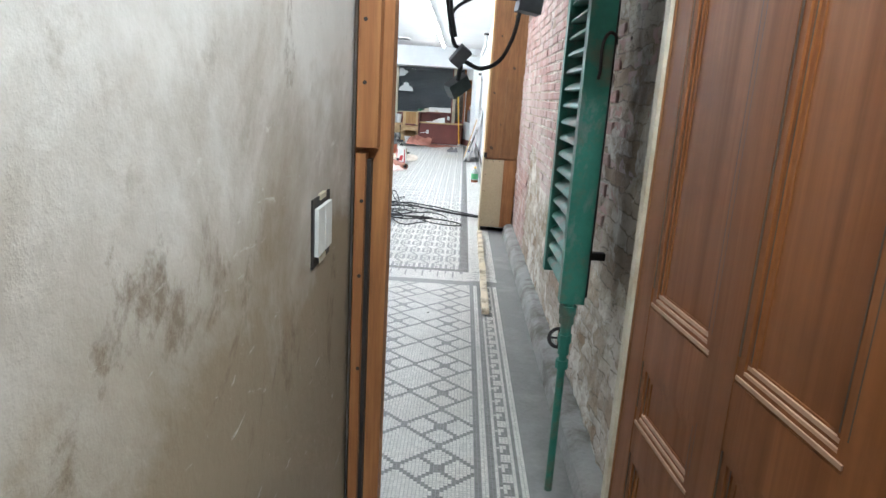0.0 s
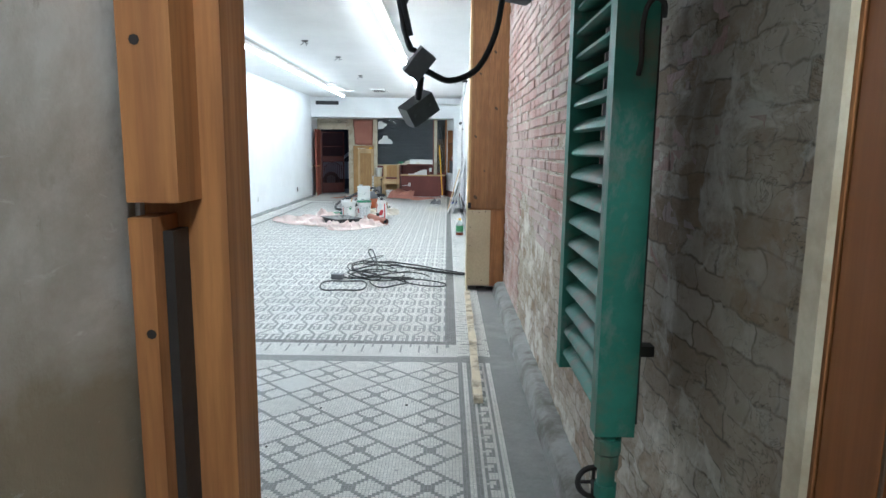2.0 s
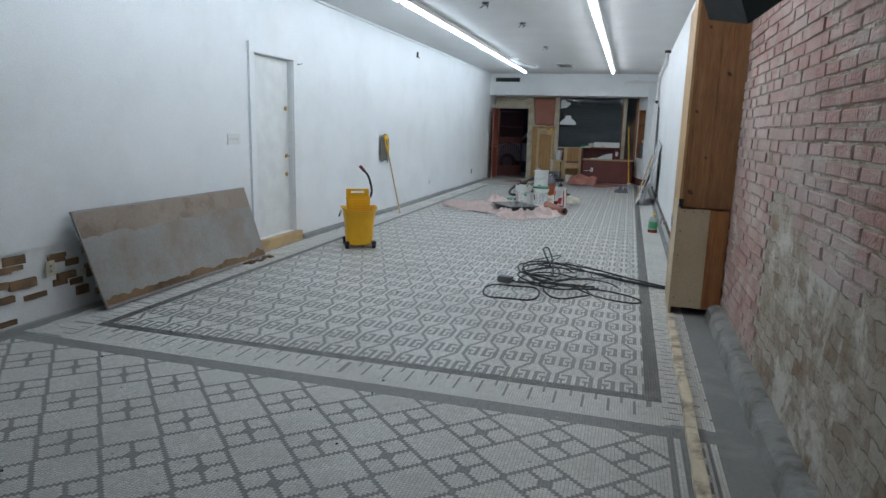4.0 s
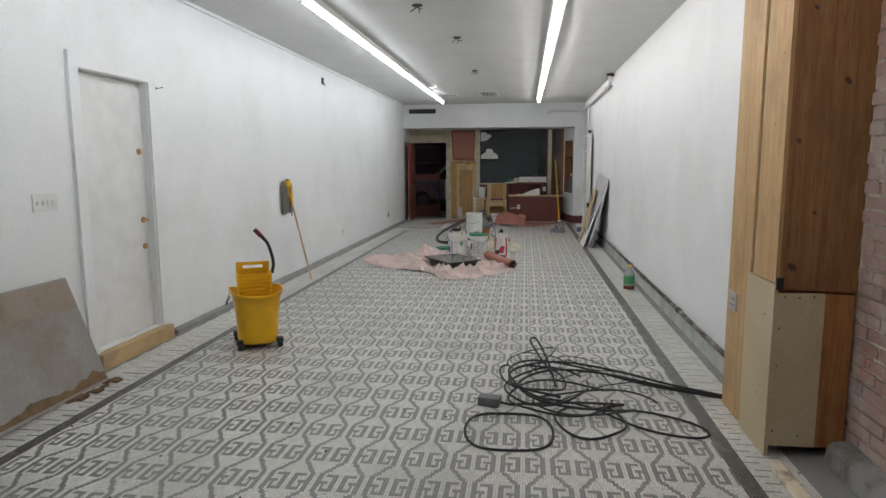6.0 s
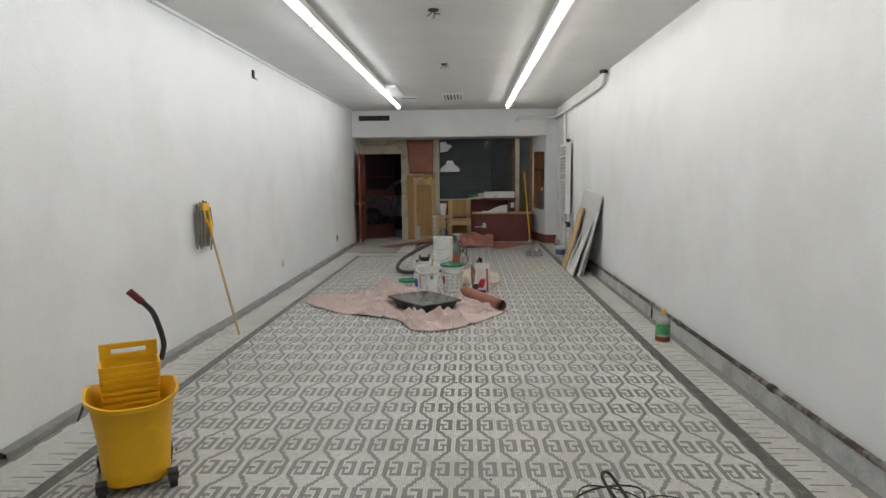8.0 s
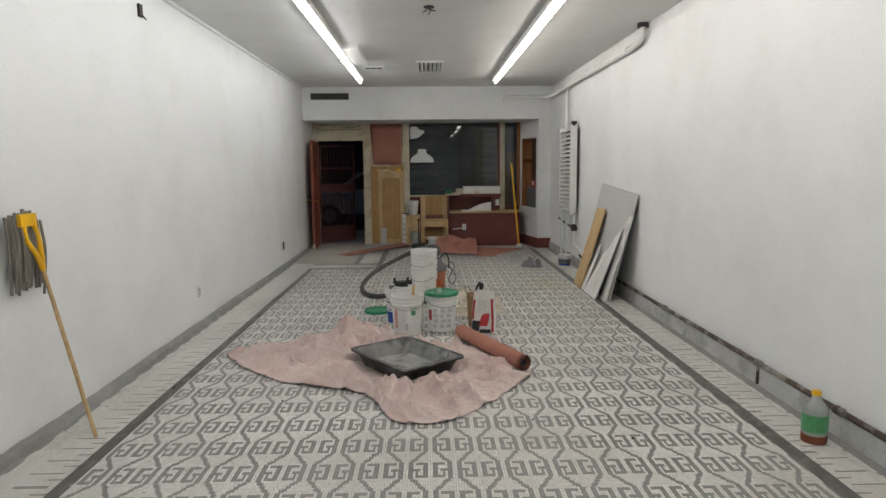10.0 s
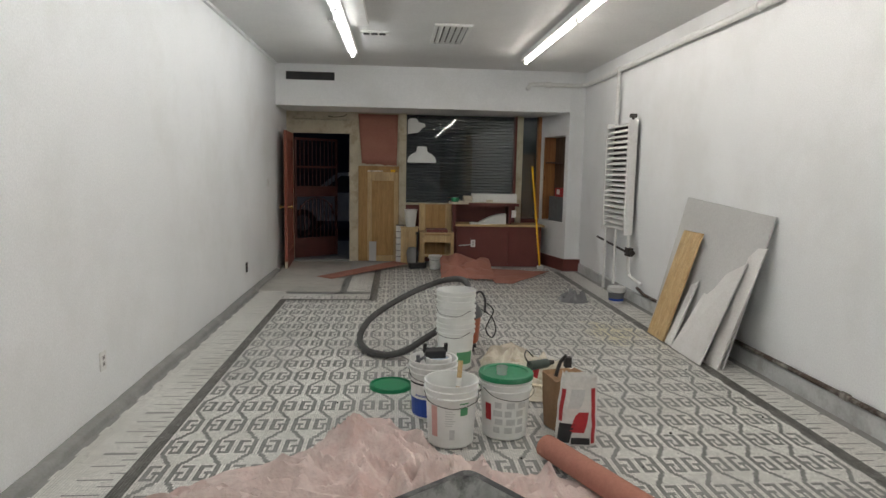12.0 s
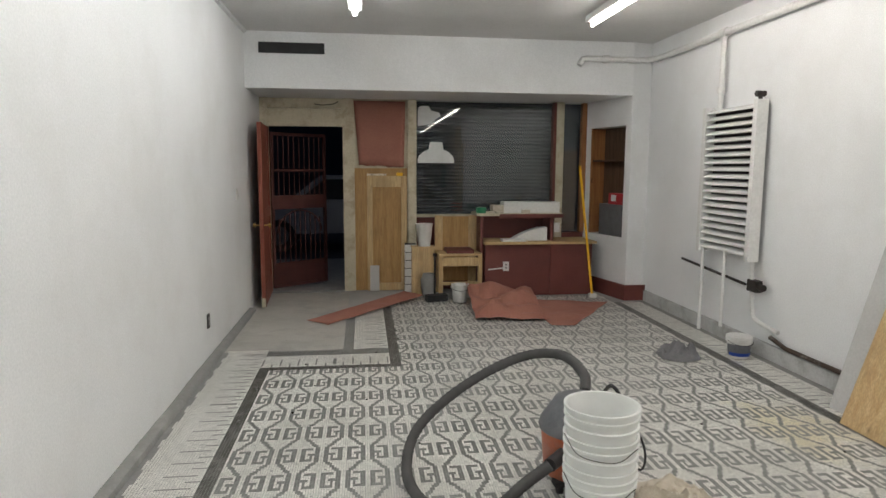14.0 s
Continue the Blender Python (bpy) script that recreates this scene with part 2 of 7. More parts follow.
M_TUBE, _t, _p = nodes_of("lit_tube")
_p.inputs["Base Color"].default_value = (0.9, 0.9, 0.9, 1)
_p.inputs["Emission Color"].default_value = (0.965, 0.985, 0.985, 1)
_p.inputs["Emission Strength"].default_value = TUBE_POWER
M_TUBEWARM, _t, _p = nodes_of("lit_tube_warm")
_p.inputs["Base Color"].default_value = (0.9, 0.9, 0.9, 1)
_p.inputs["Emission Color"].default_value = (1.0, 0.935, 0.875, 1)
_p.inputs["Emission Strength"].default_value = TUBE_POWER * 1.03
M_METALW = surface("white_enamel_metal", (0.72, 0.72, 0.70), (0.66, 0.66, 0.64), rough=0.4, scale=4, fine=40, bump_s=0.03)
M_YELLOW = surface("yellow_plastic", (0.88, 0.50, 0.012), (0.82, 0.45, 0.010), rough=0.38, scale=3, fine=40, bump_s=0.03, dirt=(0.55, 0.28, 0.02), dirt_amt=0.4)
M_GYPSUM = surface("gypsum_board", (0.42, 0.41, 0.395), (0.36, 0.35, 0.335), rough=0.85, scale=2, fine=50)
M_GLASS, _t, _p = nodes_of("window_glass")
_p.inputs["Base Color"].default_value = (0.9, 0.95, 0.95, 1)
_p.inputs["Roughness"].default_value = 0.02
_p.inputs["Transmission Weight"].default_value = 1.0
_p.inputs["IOR"].default_value = 1.45
M_DOORWORNLIT = surface("worn_highlit_door_edge", (0.42, 0.26, 0.17), (0.30, 0.17, 0.10), rough=0.5, scale=9, fine=60)
M_CURB = surface("pale_curb_cement", (0.50, 0.505, 0.50), (0.38, 0.385, 0.38), rough=0.85, scale=2.5, fine=50, bump_s=0.3, dirt=(0.24, 0.23, 0.21), dirt_amt=0.6, dirt_scale=4)
M_LEDGE = surface("dirty_ledge_cement", (0.33, 0.325, 0.31), (0.20, 0.195, 0.18), rough=0.9, scale=5, fine=40, bump_s=0.6, dirt=(0.10, 0.085, 0.065), dirt_amt=0.75, dirt_scale=4, bump_d=0.01)
M_DARKWOOD = wood("dark_niche_wood", (0.11, 0.065, 0.035), (0.07, 0.04, 0.022))

# stained passage plaster: cloudy wash, trowel streaks, scuffs, and brown that thickens towards the floor
M_PLASTER, _t, _p = nodes_of("aged_plaster")
_v = coords(_t)
_c = mix(_t, ramp(_t, noise_tex(_t, _v, 1.8, 6, 0.6), [(0.35, (0, 0, 0)), (0.65, (1, 1, 1))]), (0.64, 0.615, 0.585), (0.54, 0.51, 0.475))
_c = mix(_t, ramp(_t, noise_tex(_t, coords(_t, (1.4, 1.4, 1.0), (0.5, 0, 0)), 3.0, 6, 0.65, 0.4), [(0.5, (0, 0, 0)), (0.7, (0.6, 0.6, 0.6))]), _c, (0.66, 0.65, 0.63))
_c = mix(_t, ramp(_t, noise_tex(_t, _v, 9.0, 7, 0.7), [(0.60, (0, 0, 0)), (0.72, (0.6, 0.6, 0.6))]), _c, (0.27, 0.235, 0.19))
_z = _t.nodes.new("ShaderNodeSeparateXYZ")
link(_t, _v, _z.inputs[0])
# height term: browner towards the floor, edge broken by noise
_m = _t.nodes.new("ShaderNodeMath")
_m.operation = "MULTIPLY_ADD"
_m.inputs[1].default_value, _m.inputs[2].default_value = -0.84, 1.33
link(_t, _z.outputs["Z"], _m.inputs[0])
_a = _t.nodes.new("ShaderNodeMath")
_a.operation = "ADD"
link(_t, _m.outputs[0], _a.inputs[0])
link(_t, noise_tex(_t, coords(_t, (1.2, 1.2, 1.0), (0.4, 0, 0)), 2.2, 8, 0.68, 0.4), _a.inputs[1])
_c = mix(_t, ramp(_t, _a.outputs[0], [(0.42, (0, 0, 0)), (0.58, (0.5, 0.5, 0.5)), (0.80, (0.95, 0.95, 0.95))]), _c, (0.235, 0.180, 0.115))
_c = mix(_t, ramp(_t, noise_tex(_t, coords(_t, (1.3, 1.3, 1.0), (0.7, 0, 0)), 3.2, 8, 0.75, 0.4), [(0.58, (0, 0, 0)), (0.66, (0.75, 0.75, 0.75))]), _c, (0.14, 0.10, 0.06))
_c = mix(_t, ramp(_t, noise_tex(_t, coords(_t, (1, 1.6, 4.5), (0.9, 0, 0)), 7.0, 7, 0.7, 0.6), [(0.62, (0, 0, 0)), (0.70, (0.7, 0.7, 0.7))]), _c, (0.62, 0.60, 0.56))
link(_t, _c, _p.inputs["Base Color"])
_p.inputs["Roughness"].default_value = 0.7
bump(_t, _p, noise_tex(_t, _v, 7.0, 8, 0.7), 0.5, 0.012)

# crumbling lime render: pale lime, brown earth blotches, fine dark cracks
M_COAT, _t, _p = nodes_of("crumbling_lime_render")
_v = coords(_t)
_c = mix(_t, ramp(_t, noise_tex(_t, _v, 2.6, 8, 0.65), [(0.38, (0, 0, 0)), (0.62, (1, 1, 1))]), (0.32, 0.245, 0.155), (0.58, 0.53, 0.445))
_c = mix(_t, ramp(_t, noise_tex(_t, _v, 1.1, 6, 0.6), [(0.45, (0, 0, 0)), (0.60, (0.55, 0.55, 0.55))]), _c, (0.42, 0.32, 0.27))
_c = mix(_t, ramp(_t, noise_tex(_t, _v, 7.0, 8, 0.7), [(0.54, (0, 0, 0)), (0.66, (0.8, 0.8, 0.8))]), _c, (0.58, 0.55, 0.50))
_c = mix(_t, ramp(_t, noise_tex(_t, _v, 5.0, 8, 0.7, 0.5), [(0.30, (0.6, 0.6, 0.6)), (0.41, (0, 0, 0))]), _c, (0.15, 0.12, 0.085))
_k = noise_tex(_t, coords(_t, (1, 1, 1.8)), 6.5, 5, 0.6, 1.2)
_c = mix(_t, ramp(_t, _k, [(0.478, (0, 0, 0)), (0.492, (0.85, 0.85, 0.85)), (0.506, (0, 0, 0))]), _c, (0.055, 0.043, 0.032))
# ghost of the brick courses: each block its own tone, broken dark joints
_w = mix(_t, 0.06, _v, noise_tex_color(_t, _v, 9.0), "ADD")
_s = _t.nodes.new("ShaderNodeSeparateXYZ")
link(_t, _w, _s.inputs[0])
_q = _t.nodes.new("ShaderNodeCombineXYZ")
link(_t, _s.outputs["Y"], _q.inputs["X"])
link(_t, _s.outputs["Z"], _q.inputs["Y"])
_b = _t.nodes.new("ShaderNodeTexBrick")
for _n, _x in (("Scale", 1.0), ("Brick Width", 0.2135), ("Row Height", 0.0715), ("Mortar Size", 0.006), ("Mortar Smooth", 1.0)):
    _b.inputs[_n].default_value = _x
_b.inputs["Color1"].default_value = (0.26, 0.175, 0.10, 1)
_b.inputs["Color2"].default_value = (0.56, 0.52, 0.45, 1)
_b.inputs["Mortar"].default_value = (0.10, 0.08, 0.06, 1)
link(_t, _q.outputs[0], _b.inputs["Vector"])
_c = mix(_t, ramp(_t, noise_tex(_t, _v, 4.3, 8, 0.7), [(0.36, (0, 0, 0)), (0.56, (0.8, 0.8, 0.8))]), _c, _b.outputs["Color"])
_c = mix(_t, ramp(_t, noise_tex(_t, _v, 3.4, 8, 0.7, 0.4), [(0.53, (0, 0, 0)), (0.60, (0.85, 0.85, 0.85))]), _c, (0.68, 0.65, 0.58))
_c = mix(_t, ramp(_t, noise_tex(_t, coords(_t, (1, 1, 1.5)), 2.7, 9, 0.72, 0.3), [(0.53, (0, 0, 0)), (0.62, (0.55, 0.55, 0.55))]), _c, (0.22, 0.145, 0.08))
link(_t, _c, _p.inputs["Base Color"])
_p.inputs["Roughness"].default_value = 0.95
bump(_t, _p, noise_tex(_t, _v, 12.0, 9, 0.75), 1.0, 0.022)

# ---- plan ----
XL, XR = -3.21, 1.50          # long side walls
XB, XP = 1.715, 0.745         # brick wall face, passage wall face
YB, YF = 0.545, 20.885         # back partition, shop front
YH, ZC, ZH = 19.95, 3.08, 2.47  # bulkhead face, ceiling, bulkhead underside

bm = bm_new()
box(bm, XL - 0.2, XR + 0.5, -3.2, YF + 0.25, -0.2, -0.004)
floor_ob = structure("floor", "worn mosaic shop floor on a mortar bed", bm, M_GROUT)
bm = bm_new()
box(bm, XL - 0.2, XR + 0.5, YB, YF + 0.2, ZC, ZC + 0.15)
structure("ceiling", "off-white painted flat ceiling", bm, M_CEIL)

DY0, DY1, DZ0, DZ1 = 7.55, 8.40, 0.13, 2.24   # side door
bm = bm_new()
box(bm, XL - 0.16, XL, YB, 2.4, 0, ZC)
box(bm, XL - 0.16, XL, 2.4, 5.5, 0.54, ZC)
box(bm, XL - 0.16, XL - 0.03, 2.4, 5.5, 0, 0.54)
box(bm, XL - 0.16, XL, 5.5, DY0, 0, ZC)
box(bm, XL - 0.16, XL, DY1, YF + 0.2, 0, ZC)
box(bm, XL - 0.16, XL, DY0, DY1, DZ1, ZC)
box(bm, XL - 0.16, XL, DY0, DY1, 0, DZ0)
structure("wall_west", "white painted plaster side wall", bm, M_WHITE)
bm = bm_new()
box(bm, XR, XR + 0.36, 6.87, YF + 0.2, 0, ZC)
structure("wall_east", "white painted plaster side wall", bm, M_WHITE)
bm = bm_new()
box(bm, XB, XB + 0.2, -3.2, 6.869, 0, ZC)
wall_brick = structure("wall_brick", "bare old brick wall with crumbling mortar", bm, M_MORTAR)
bm = bm_new()
box(bm, XL - 0.16, XP - 0.137, YB, YB + 0.11, 0, ZC)
box(bm, XP - 0.137, XP + 0.004, YB + 0.032, YB + 0.11, 0, ZC)
box(bm, XP - 0.095, XB, YB, YB + 0.11, 2.12, ZC)
structure("wall_south", "white painted partition wall", bm, M_WHITE)
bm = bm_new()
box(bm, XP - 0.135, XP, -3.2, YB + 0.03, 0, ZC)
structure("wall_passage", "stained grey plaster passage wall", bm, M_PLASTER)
bm = bm_new()
box(bm, XP - 0.135, XB + 0.2, -3.3, -3.2, 0, ZC)
structure("wall_passage_end", "grey plaster wall", bm, M_PLASTER)
bm = bm_new()
box(bm, XP - 0.2, XB + 0.2, -3.3, YB, ZC, ZC + 0.1)
structure("ceiling_passage", "grey plaster ceiling", bm, M_PLASTER)

bm = bm_new()
box(bm, XL, 1.25, YH, YF + 0.2, ZH, ZC - 0.002)
structure("bulkhead", "white boxed bulkhead above the shop front", bm, M_WHITE, "bulkhead")


# splayed pier beside the shop window, with a deep niche
NY0, NY1, NZ0, NZ1 = 20.06, 20.80, 0.76, 2.13
SPLAY = Matrix.Translation((1.25, YH, 0)) @ Matrix.Rotation(radians(13.0), 4, "Z") @ Matrix.Translation((-1.25, -YH, 0))
bm = bm_new()
box(bm, 1.25, 1.72, YH, NY0, 0, ZC - 0.002)
box(bm, 1.25, 1.60, NY1, YF + 0.06, 0, ZC - 0.002)
box(bm, 1.25, 1.60, NY0, NY1, 0, NZ0)
box(bm, 1.25, 1.60, NY0, NY1, NZ1, ZC - 0.002)
structure("pier", "white plastered splayed pier with an open niche", bm, M_WHITE, "pier").matrix_basis = SPLAY
bm = bm_new()
box(bm, 1.225, 1.249, YH - 0.024, YF, 0.0, 0.19)
structure("baseboard", "red-brown painted baseboard on the pier", bm, M_REDWOOD).matrix_basis = SPLAY
bm = bm_new()
box(bm, 1.245, XR - 0.002, YH - 0.026, YH - 0.001, 0.0, 0.19)
structure("baseboard", "red-brown painted baseboard on the pier front", bm, M_REDWOOD)

# concrete curbs where the wall bases were stripped
def curb(name, x_in, x_wall, y0, y1, h, mat, label):
    bm = bm_new()
    n = int((y1 - y0) / 0.06)
    prev = None
    for i in range(n + 1):
        y = y0 + (y1 - y0) * i / n
        j = lambda s: 0.6 * s * (noise.noise((y * 1.3, h * 9, x_in)) + 0.5 * noise.noise((y * 9.0, h * 9, x_in)))
        prof = [(x_in, 0.0), (x_in + (x_wall - x_in) * 0.12 + j(0.012), h * 0.75 + j(0.02)), (x_in + (x_wall - x_in) * 0.4, h + j(0.02)), (x_wall, h * 1.05 + j(0.015)), (x_wall, 0.0)]
        row = [bm.verts.new((px, y, pz)) for px, pz in prof]
        if prev:
            for a in range(4):
                bm.faces.new((prev[a], prev[a + 1], row[a + 1], row[a]))
        prev = row
    return structure(name, label, bm, mat, "curb", True)


bm = bm_new()
prev = None
for i in range(61):
    y = 7.45 + (YH - 0.04 - 7.45) * i / 60
    w = noise.noise((y * 1.7, 3, 0))
    row = [bm.verts.new((px, y, pz)) for px, pz in ((XR - 0.030 + 0.003 * w, 0.0), (XR - 0.028 + 0.003 * w, 0.118 + 0.004 * w), (XR - 0.022, 0.128 + 0.004 * w), (XR - 0.001, 0.130 + 0.004 * w), (XR - 0.001, 0.0))]
    if prev:
        bridge(bm, prev, row)
    prev = row
structure("baseboard", "pale blue-grey painted baseboard under the rusty pipe", bm, M_CURB, "baseboard")
curb("curb_brick", 1.575, XB - 0.02, 0.7, 6.62, 0.11, M_LEDGE, "rough cement ledge along the brick wall base")
curb("curb_west", XL + 0.07, XL + 0.001, 8.55, 19.8, 0.04, M_CONC, "rough cement fillet along the wall base")

# edge line where wall meets ceiling, a thin painted cove
bm = bm_new()
box(bm, XL, XL + 0.035, YB + 0.12, YH - 0.002, ZC - 0.03, ZC - 0.002)
structure("trim_west", "thin painted cove strip under the ceiling", bm, M_WHITE, "trim")

# fluorescent rows
for x, y1, n in ((-1.985, 18.68, 6), (0.30, 18.80, 6)):
    for k in range(n):
        b = y1 - 2.46 * k
        lamp = thing("fluorescent_lamp", "lit bare fluorescent strip lamp fixed to the ceiling", "lamp", group="ceiling strip lamps")
        bm = bm_new()
        vs = [bm.verts.new((x + dx, yy, z)) for yy in (b - 2.44, b) for dx, z in ((-0.062, ZC - 0.001), (-0.066, ZC - 0.05), (-0.06, ZC - 0.062), (0.06, ZC - 0.062), (0.066, ZC - 0.05), (0.062, ZC - 0.001))]
        for i in range(5):
            bm.faces.new((vs[i], vs[i + 1], vs[i + 7], vs[i + 6]))
        bm.faces.new(vs[:6]); bm.faces.new(vs[6:])
        part("housing", bm, M_METALW, lamp)
        for h0 in (b - 2.43, b - 0.03):
            bm = bm_new()
            box(bm, x - 0.018, x + 0.018, h0, h0 + 0.02, ZC - 0.11, ZC - 0.06)
            part("socket", bm, M_METALW, lamp)
        bm = bm_new()
        cyl(bm, (x, b - 2.41, ZC - 0.085), (x, b - 0.03, ZC - 0.085), 0.019, seg=10)
        part("tube", bm, M_TUBE if x < 0 else M_TUBEWARM, lamp, "glowing white glass tube", True)

# added point lamp, out of view, brightens the passage walls and door
fill_lamp = bpy.data.lights.new("passage_fill_lamp", "POINT")
fill_lamp.energy, fill_lamp.color, fill_lamp.shadow_soft_size = BACK_FILL, (0.97, 1.0, 0.96), 0.08
new("passage_fill_lamp", fill_lamp).location = (1.43, -0.80, 2.95)

# ---- the passage: stud, switch, panelled door, radiator, cables ----
before = set(scene.objects)
stud = thing("door_stud", "brown bare softwood door stud with a notch and nail holes", "door frame")
bm = bm_new()
box(bm, 0.500, 0.587, 0.395, 0.475, 0, ZC - 0.01)
bevel_all(bm, 0.004)
part("jamb_board", bm, M_STUD, stud)
bm = bm_new()
box(bm, 0.512, 0.562, 0.335, 0.393, 1.47, ZC - 0.01)
bevel_all(bm, 0.006)
part("stop_board", bm, M_STUD, stud)
bm = bm_new()
box(bm, 0.512, 0.535, 0.335, 0.393, 0, 1.455)
bevel_all(bm, 0.006)
part("stop_board", bm, M_STUD, stud)
# dark strip paints the shadow inside the stud's open gap
bm = bm_new()
box(bm, 0.536, 0.546, 0.355, 0.393, 0.05, 1.44)
part("gap_shadow_strip", bm, M_IRON, stud, "dark strip painted in as the shadow of the gap")
for z in (1.15, 1.34, 1.62, 1.76, 1.98, 0.9):
    bm = bm_new()
    cyl(bm, (0.53 - 0.012 * (z % 0.3), 0.3345, z), (0.53 - 0.012 * (z % 0.3), 0.336, z), 0.005, seg=8)
    part("nail_hole", bm, M_IRON, stud)

sw = thing("light_switch", "two white rocker switches in an open broken wall box", "switch", pose(0.495, 0.03, 1.335))
bm = bm_new()
box(bm, -0.02, 0.0035, -0.075, 0.075, -0.066, 0.066)
part("wall_box", bm, M_IRON, sw, "dark rusty wall box")
for dy in (-0.03, 0.034):
    bm = bm_new()
    vs, fs = box(bm, 0.0, 0.011, dy - 0.029, dy + 0.029, -0.045, 0.047)
    bevel_all(bm, 0.005)
    part("rocker", bm, M_METALW, sw, "white plastic rocker", True)
for dz in (-0.066, 0.058):
    bm = bm_new()
    box(bm, 0.0, 0.006, -0.02, 0.03, dz, dz + 0.012)
    part("mounting_ear", bm, M_CREAM, sw)

shift_since(before, 0.25, 0.19)

# four-panel door, swung back against the brick wall
before = set(scene.objects)
dm = Matrix.Translation((1.285, 0.43, 0.0)) @ Matrix.Rotation(radians(5.0), 4, "Z")
pdoor = thing("panelled_door", "worn brown varnished wooden door standing open", "door", dm)
W, D = 0.90, 0.04
stiles = ((0.0, 0.085), (0.40, 0.50), (W - 0.10, W))


def leaf_box(bm, a, b, z0, z1, x0=0.0, x1=D):
    return box(bm, x0, x1, -b, -a, z0, z1)


for a, b in stiles:
    bm = bm_new()
    leaf_box(bm, a, b, 0.02, 2.08)
    bevel_all(bm, 0.004)
    part("stile", bm, M_DOORWOOD, pdoor)
rails = ((0.02, 0.22), (0.72, 0.80), (0.98, 1.12), (1.96, 2.08))
for z0, z1 in rails:
    for a, b in ((0.085, 0.40), (0.50, W - 0.10)):
        bm = bm_new()
        leaf_box(bm, a, b, z0, z1, 0.0015)
        part("rail", bm, M_DOORWOOD, pdoor)
for z0, z1 in ((0.22, 0.72), (0.80, 0.98), (1.12, 1.96)):
    for a, b in ((0.085, 0.40), (0.50, W - 0.10)):
        bm = bm_new()
        leaf_box(bm, a, b, z0, z1, 0.016, 0.026)
        part("panel", bm, M_DOORWOOD, pdoor)
        bm = bm_new()
        for k, (w, x0) in enumerate(((0.022, 0.004), (0.034, 0.009), (0.046, 0.013))):
            o = k * 0.012
            leaf_box(bm, a + o, b - o, z0 + o, z0 + w, x0, 0.017)
            leaf_box(bm, a + o, b - o, z1 - w, z1 - o, x0, 0.017)
            leaf_box(bm, a + o, a + w, z0 + w, z1 - w, x0, 0.017)
            leaf_box(bm, b - w, b - o, z0 + w, z1 - w, x0, 0.017)
        part("panel_moulding", bm, M_DOORWOOD, pdoor)
        # thin dark strips paint groove shade along the upright mouldings
        bm = bm_new()
        for y0, y1 in ((a + 0.0005, a + 0.0045), (a + 0.030, a + 0.0335), (b - 0.0045, b - 0.0005), (b - 0.0335, b - 0.030)):
            leaf_box(bm, y0, y1, z0 + 0.05, z1 - 0.004, 0.0012 if y0 < a + 0.02 or y0 > b - 0.02 else 0.0085, 0.02)
        part("moulding_joint", bm, M_DARKWOOD, pdoor, "dark strip painting the shade of a moulding groove")
        # sill ledges: wear plus the bright highlight, both put into a paler colour
        bm = bm_new()
        for k in range(3):
            leaf_box(bm, a + 0.004 + 0.010 * k, b - 0.004 - 0.010 * k, z0 + 0.006 + 0.014 * k, z0 + 0.014 + 0.014 * k, 0.0005 + 0.004 * k, 0.02)
        part("sill_moulding", bm, M_DOORWORNLIT, pdoor, "worn panel moulding with its highlight painted pale")
bm = bm_new()
cyl(bm, (-0.03, -W + 0.05, 1.02), (0.0, -W + 0.05, 1.02), 0.012, seg=10)
lathe(bm, [(0.0, 0), (0.024, 0.008), (0.028, 0.022), (0.02, 0.036), (0, 0.04)], 14, (-0.04, -W + 0.05, 1.0))
part("door_knob", bm, M_IRON, pdoor, "dark iron knob", True)

casing = thing("door_casing", "brown softwood casing strip at the passage opening", "door frame")
bm = bm_new()
box(bm, 1.283, 1.345, 0.435, 0.475, 0, 2.12)
bevel_all(bm, 0.004)
part("casing_board", bm, M_STUD, casing)
bm = bm_new()
box(bm, 1.272, 1.282, 0.44, 0.478, 0, 2.12)
part("filler_strip", bm, M_CREAM, casing, "cracked white filler strip")
bm = bm_new()
box(bm, 1.346, XB - 0.22, 0.44, 0.47, 0, 2.12)
part("side_lining", bm, M_STUD, casing)


def radiator(name, label, m, mat, length, z0, z1, n, depth=0.10, deck=None):
    """Wall-hung ladder radiator; local y runs along the wall, local -x faces the room."""
    r = thing(name, label, "radiator", m)
    for y in (0.0, length - 0.055):
        bm = bm_new()
        box(bm, -depth, -0.02, y, y + 0.055, z0, z1)
        bevel_all(bm, 0.012, 3)
        part("header_tube", bm, mat, r, "", True)
    pitch = (z1 - z0 - 0.04) / n
    for k in range(n):
        zc = z0 + 0.03 + pitch * (k + 0.5)
        bm = bm_new()
        h, d = pitch * 0.25, depth * 0.44
        prof = [(d * math.cos(a), h * math.sin(a)) for a in [2 * math.pi * i / 12 for i in range(12)]]
        rows = [[bm.verts.new((-depth * 0.5 + px * math.cos(0.35) - pz * math.sin(0.35), yy, zc + pz * math.cos(0.35) + px * math.sin(0.35))) for px, pz in prof] for yy in (0.05, length - 0.05)]
        bridge(bm, rows[0], rows[1])
        part("slat_tube", bm, mat, r, "", True)
    # dark sheet added behind the slats so their gaps read as shaded
    bm = bm_new()
    box(bm, -0.012, -0.006, 0.03, length - 0.03, z0 + 0.02, z1 - 0.02)
    part("back_sheet", bm, M_IRON, r, "dark sheet added to shade the gaps between slats")
    for z in (z0 + 0.12, z1 - 0.12):
        bm = bm_new()
        box(bm, -0.03, 0.10, length * 0.45, length * 0.45 + 0.04, z, z + 0.03)
        part("wall_bracket", bm, M_IRON, r)
    return r


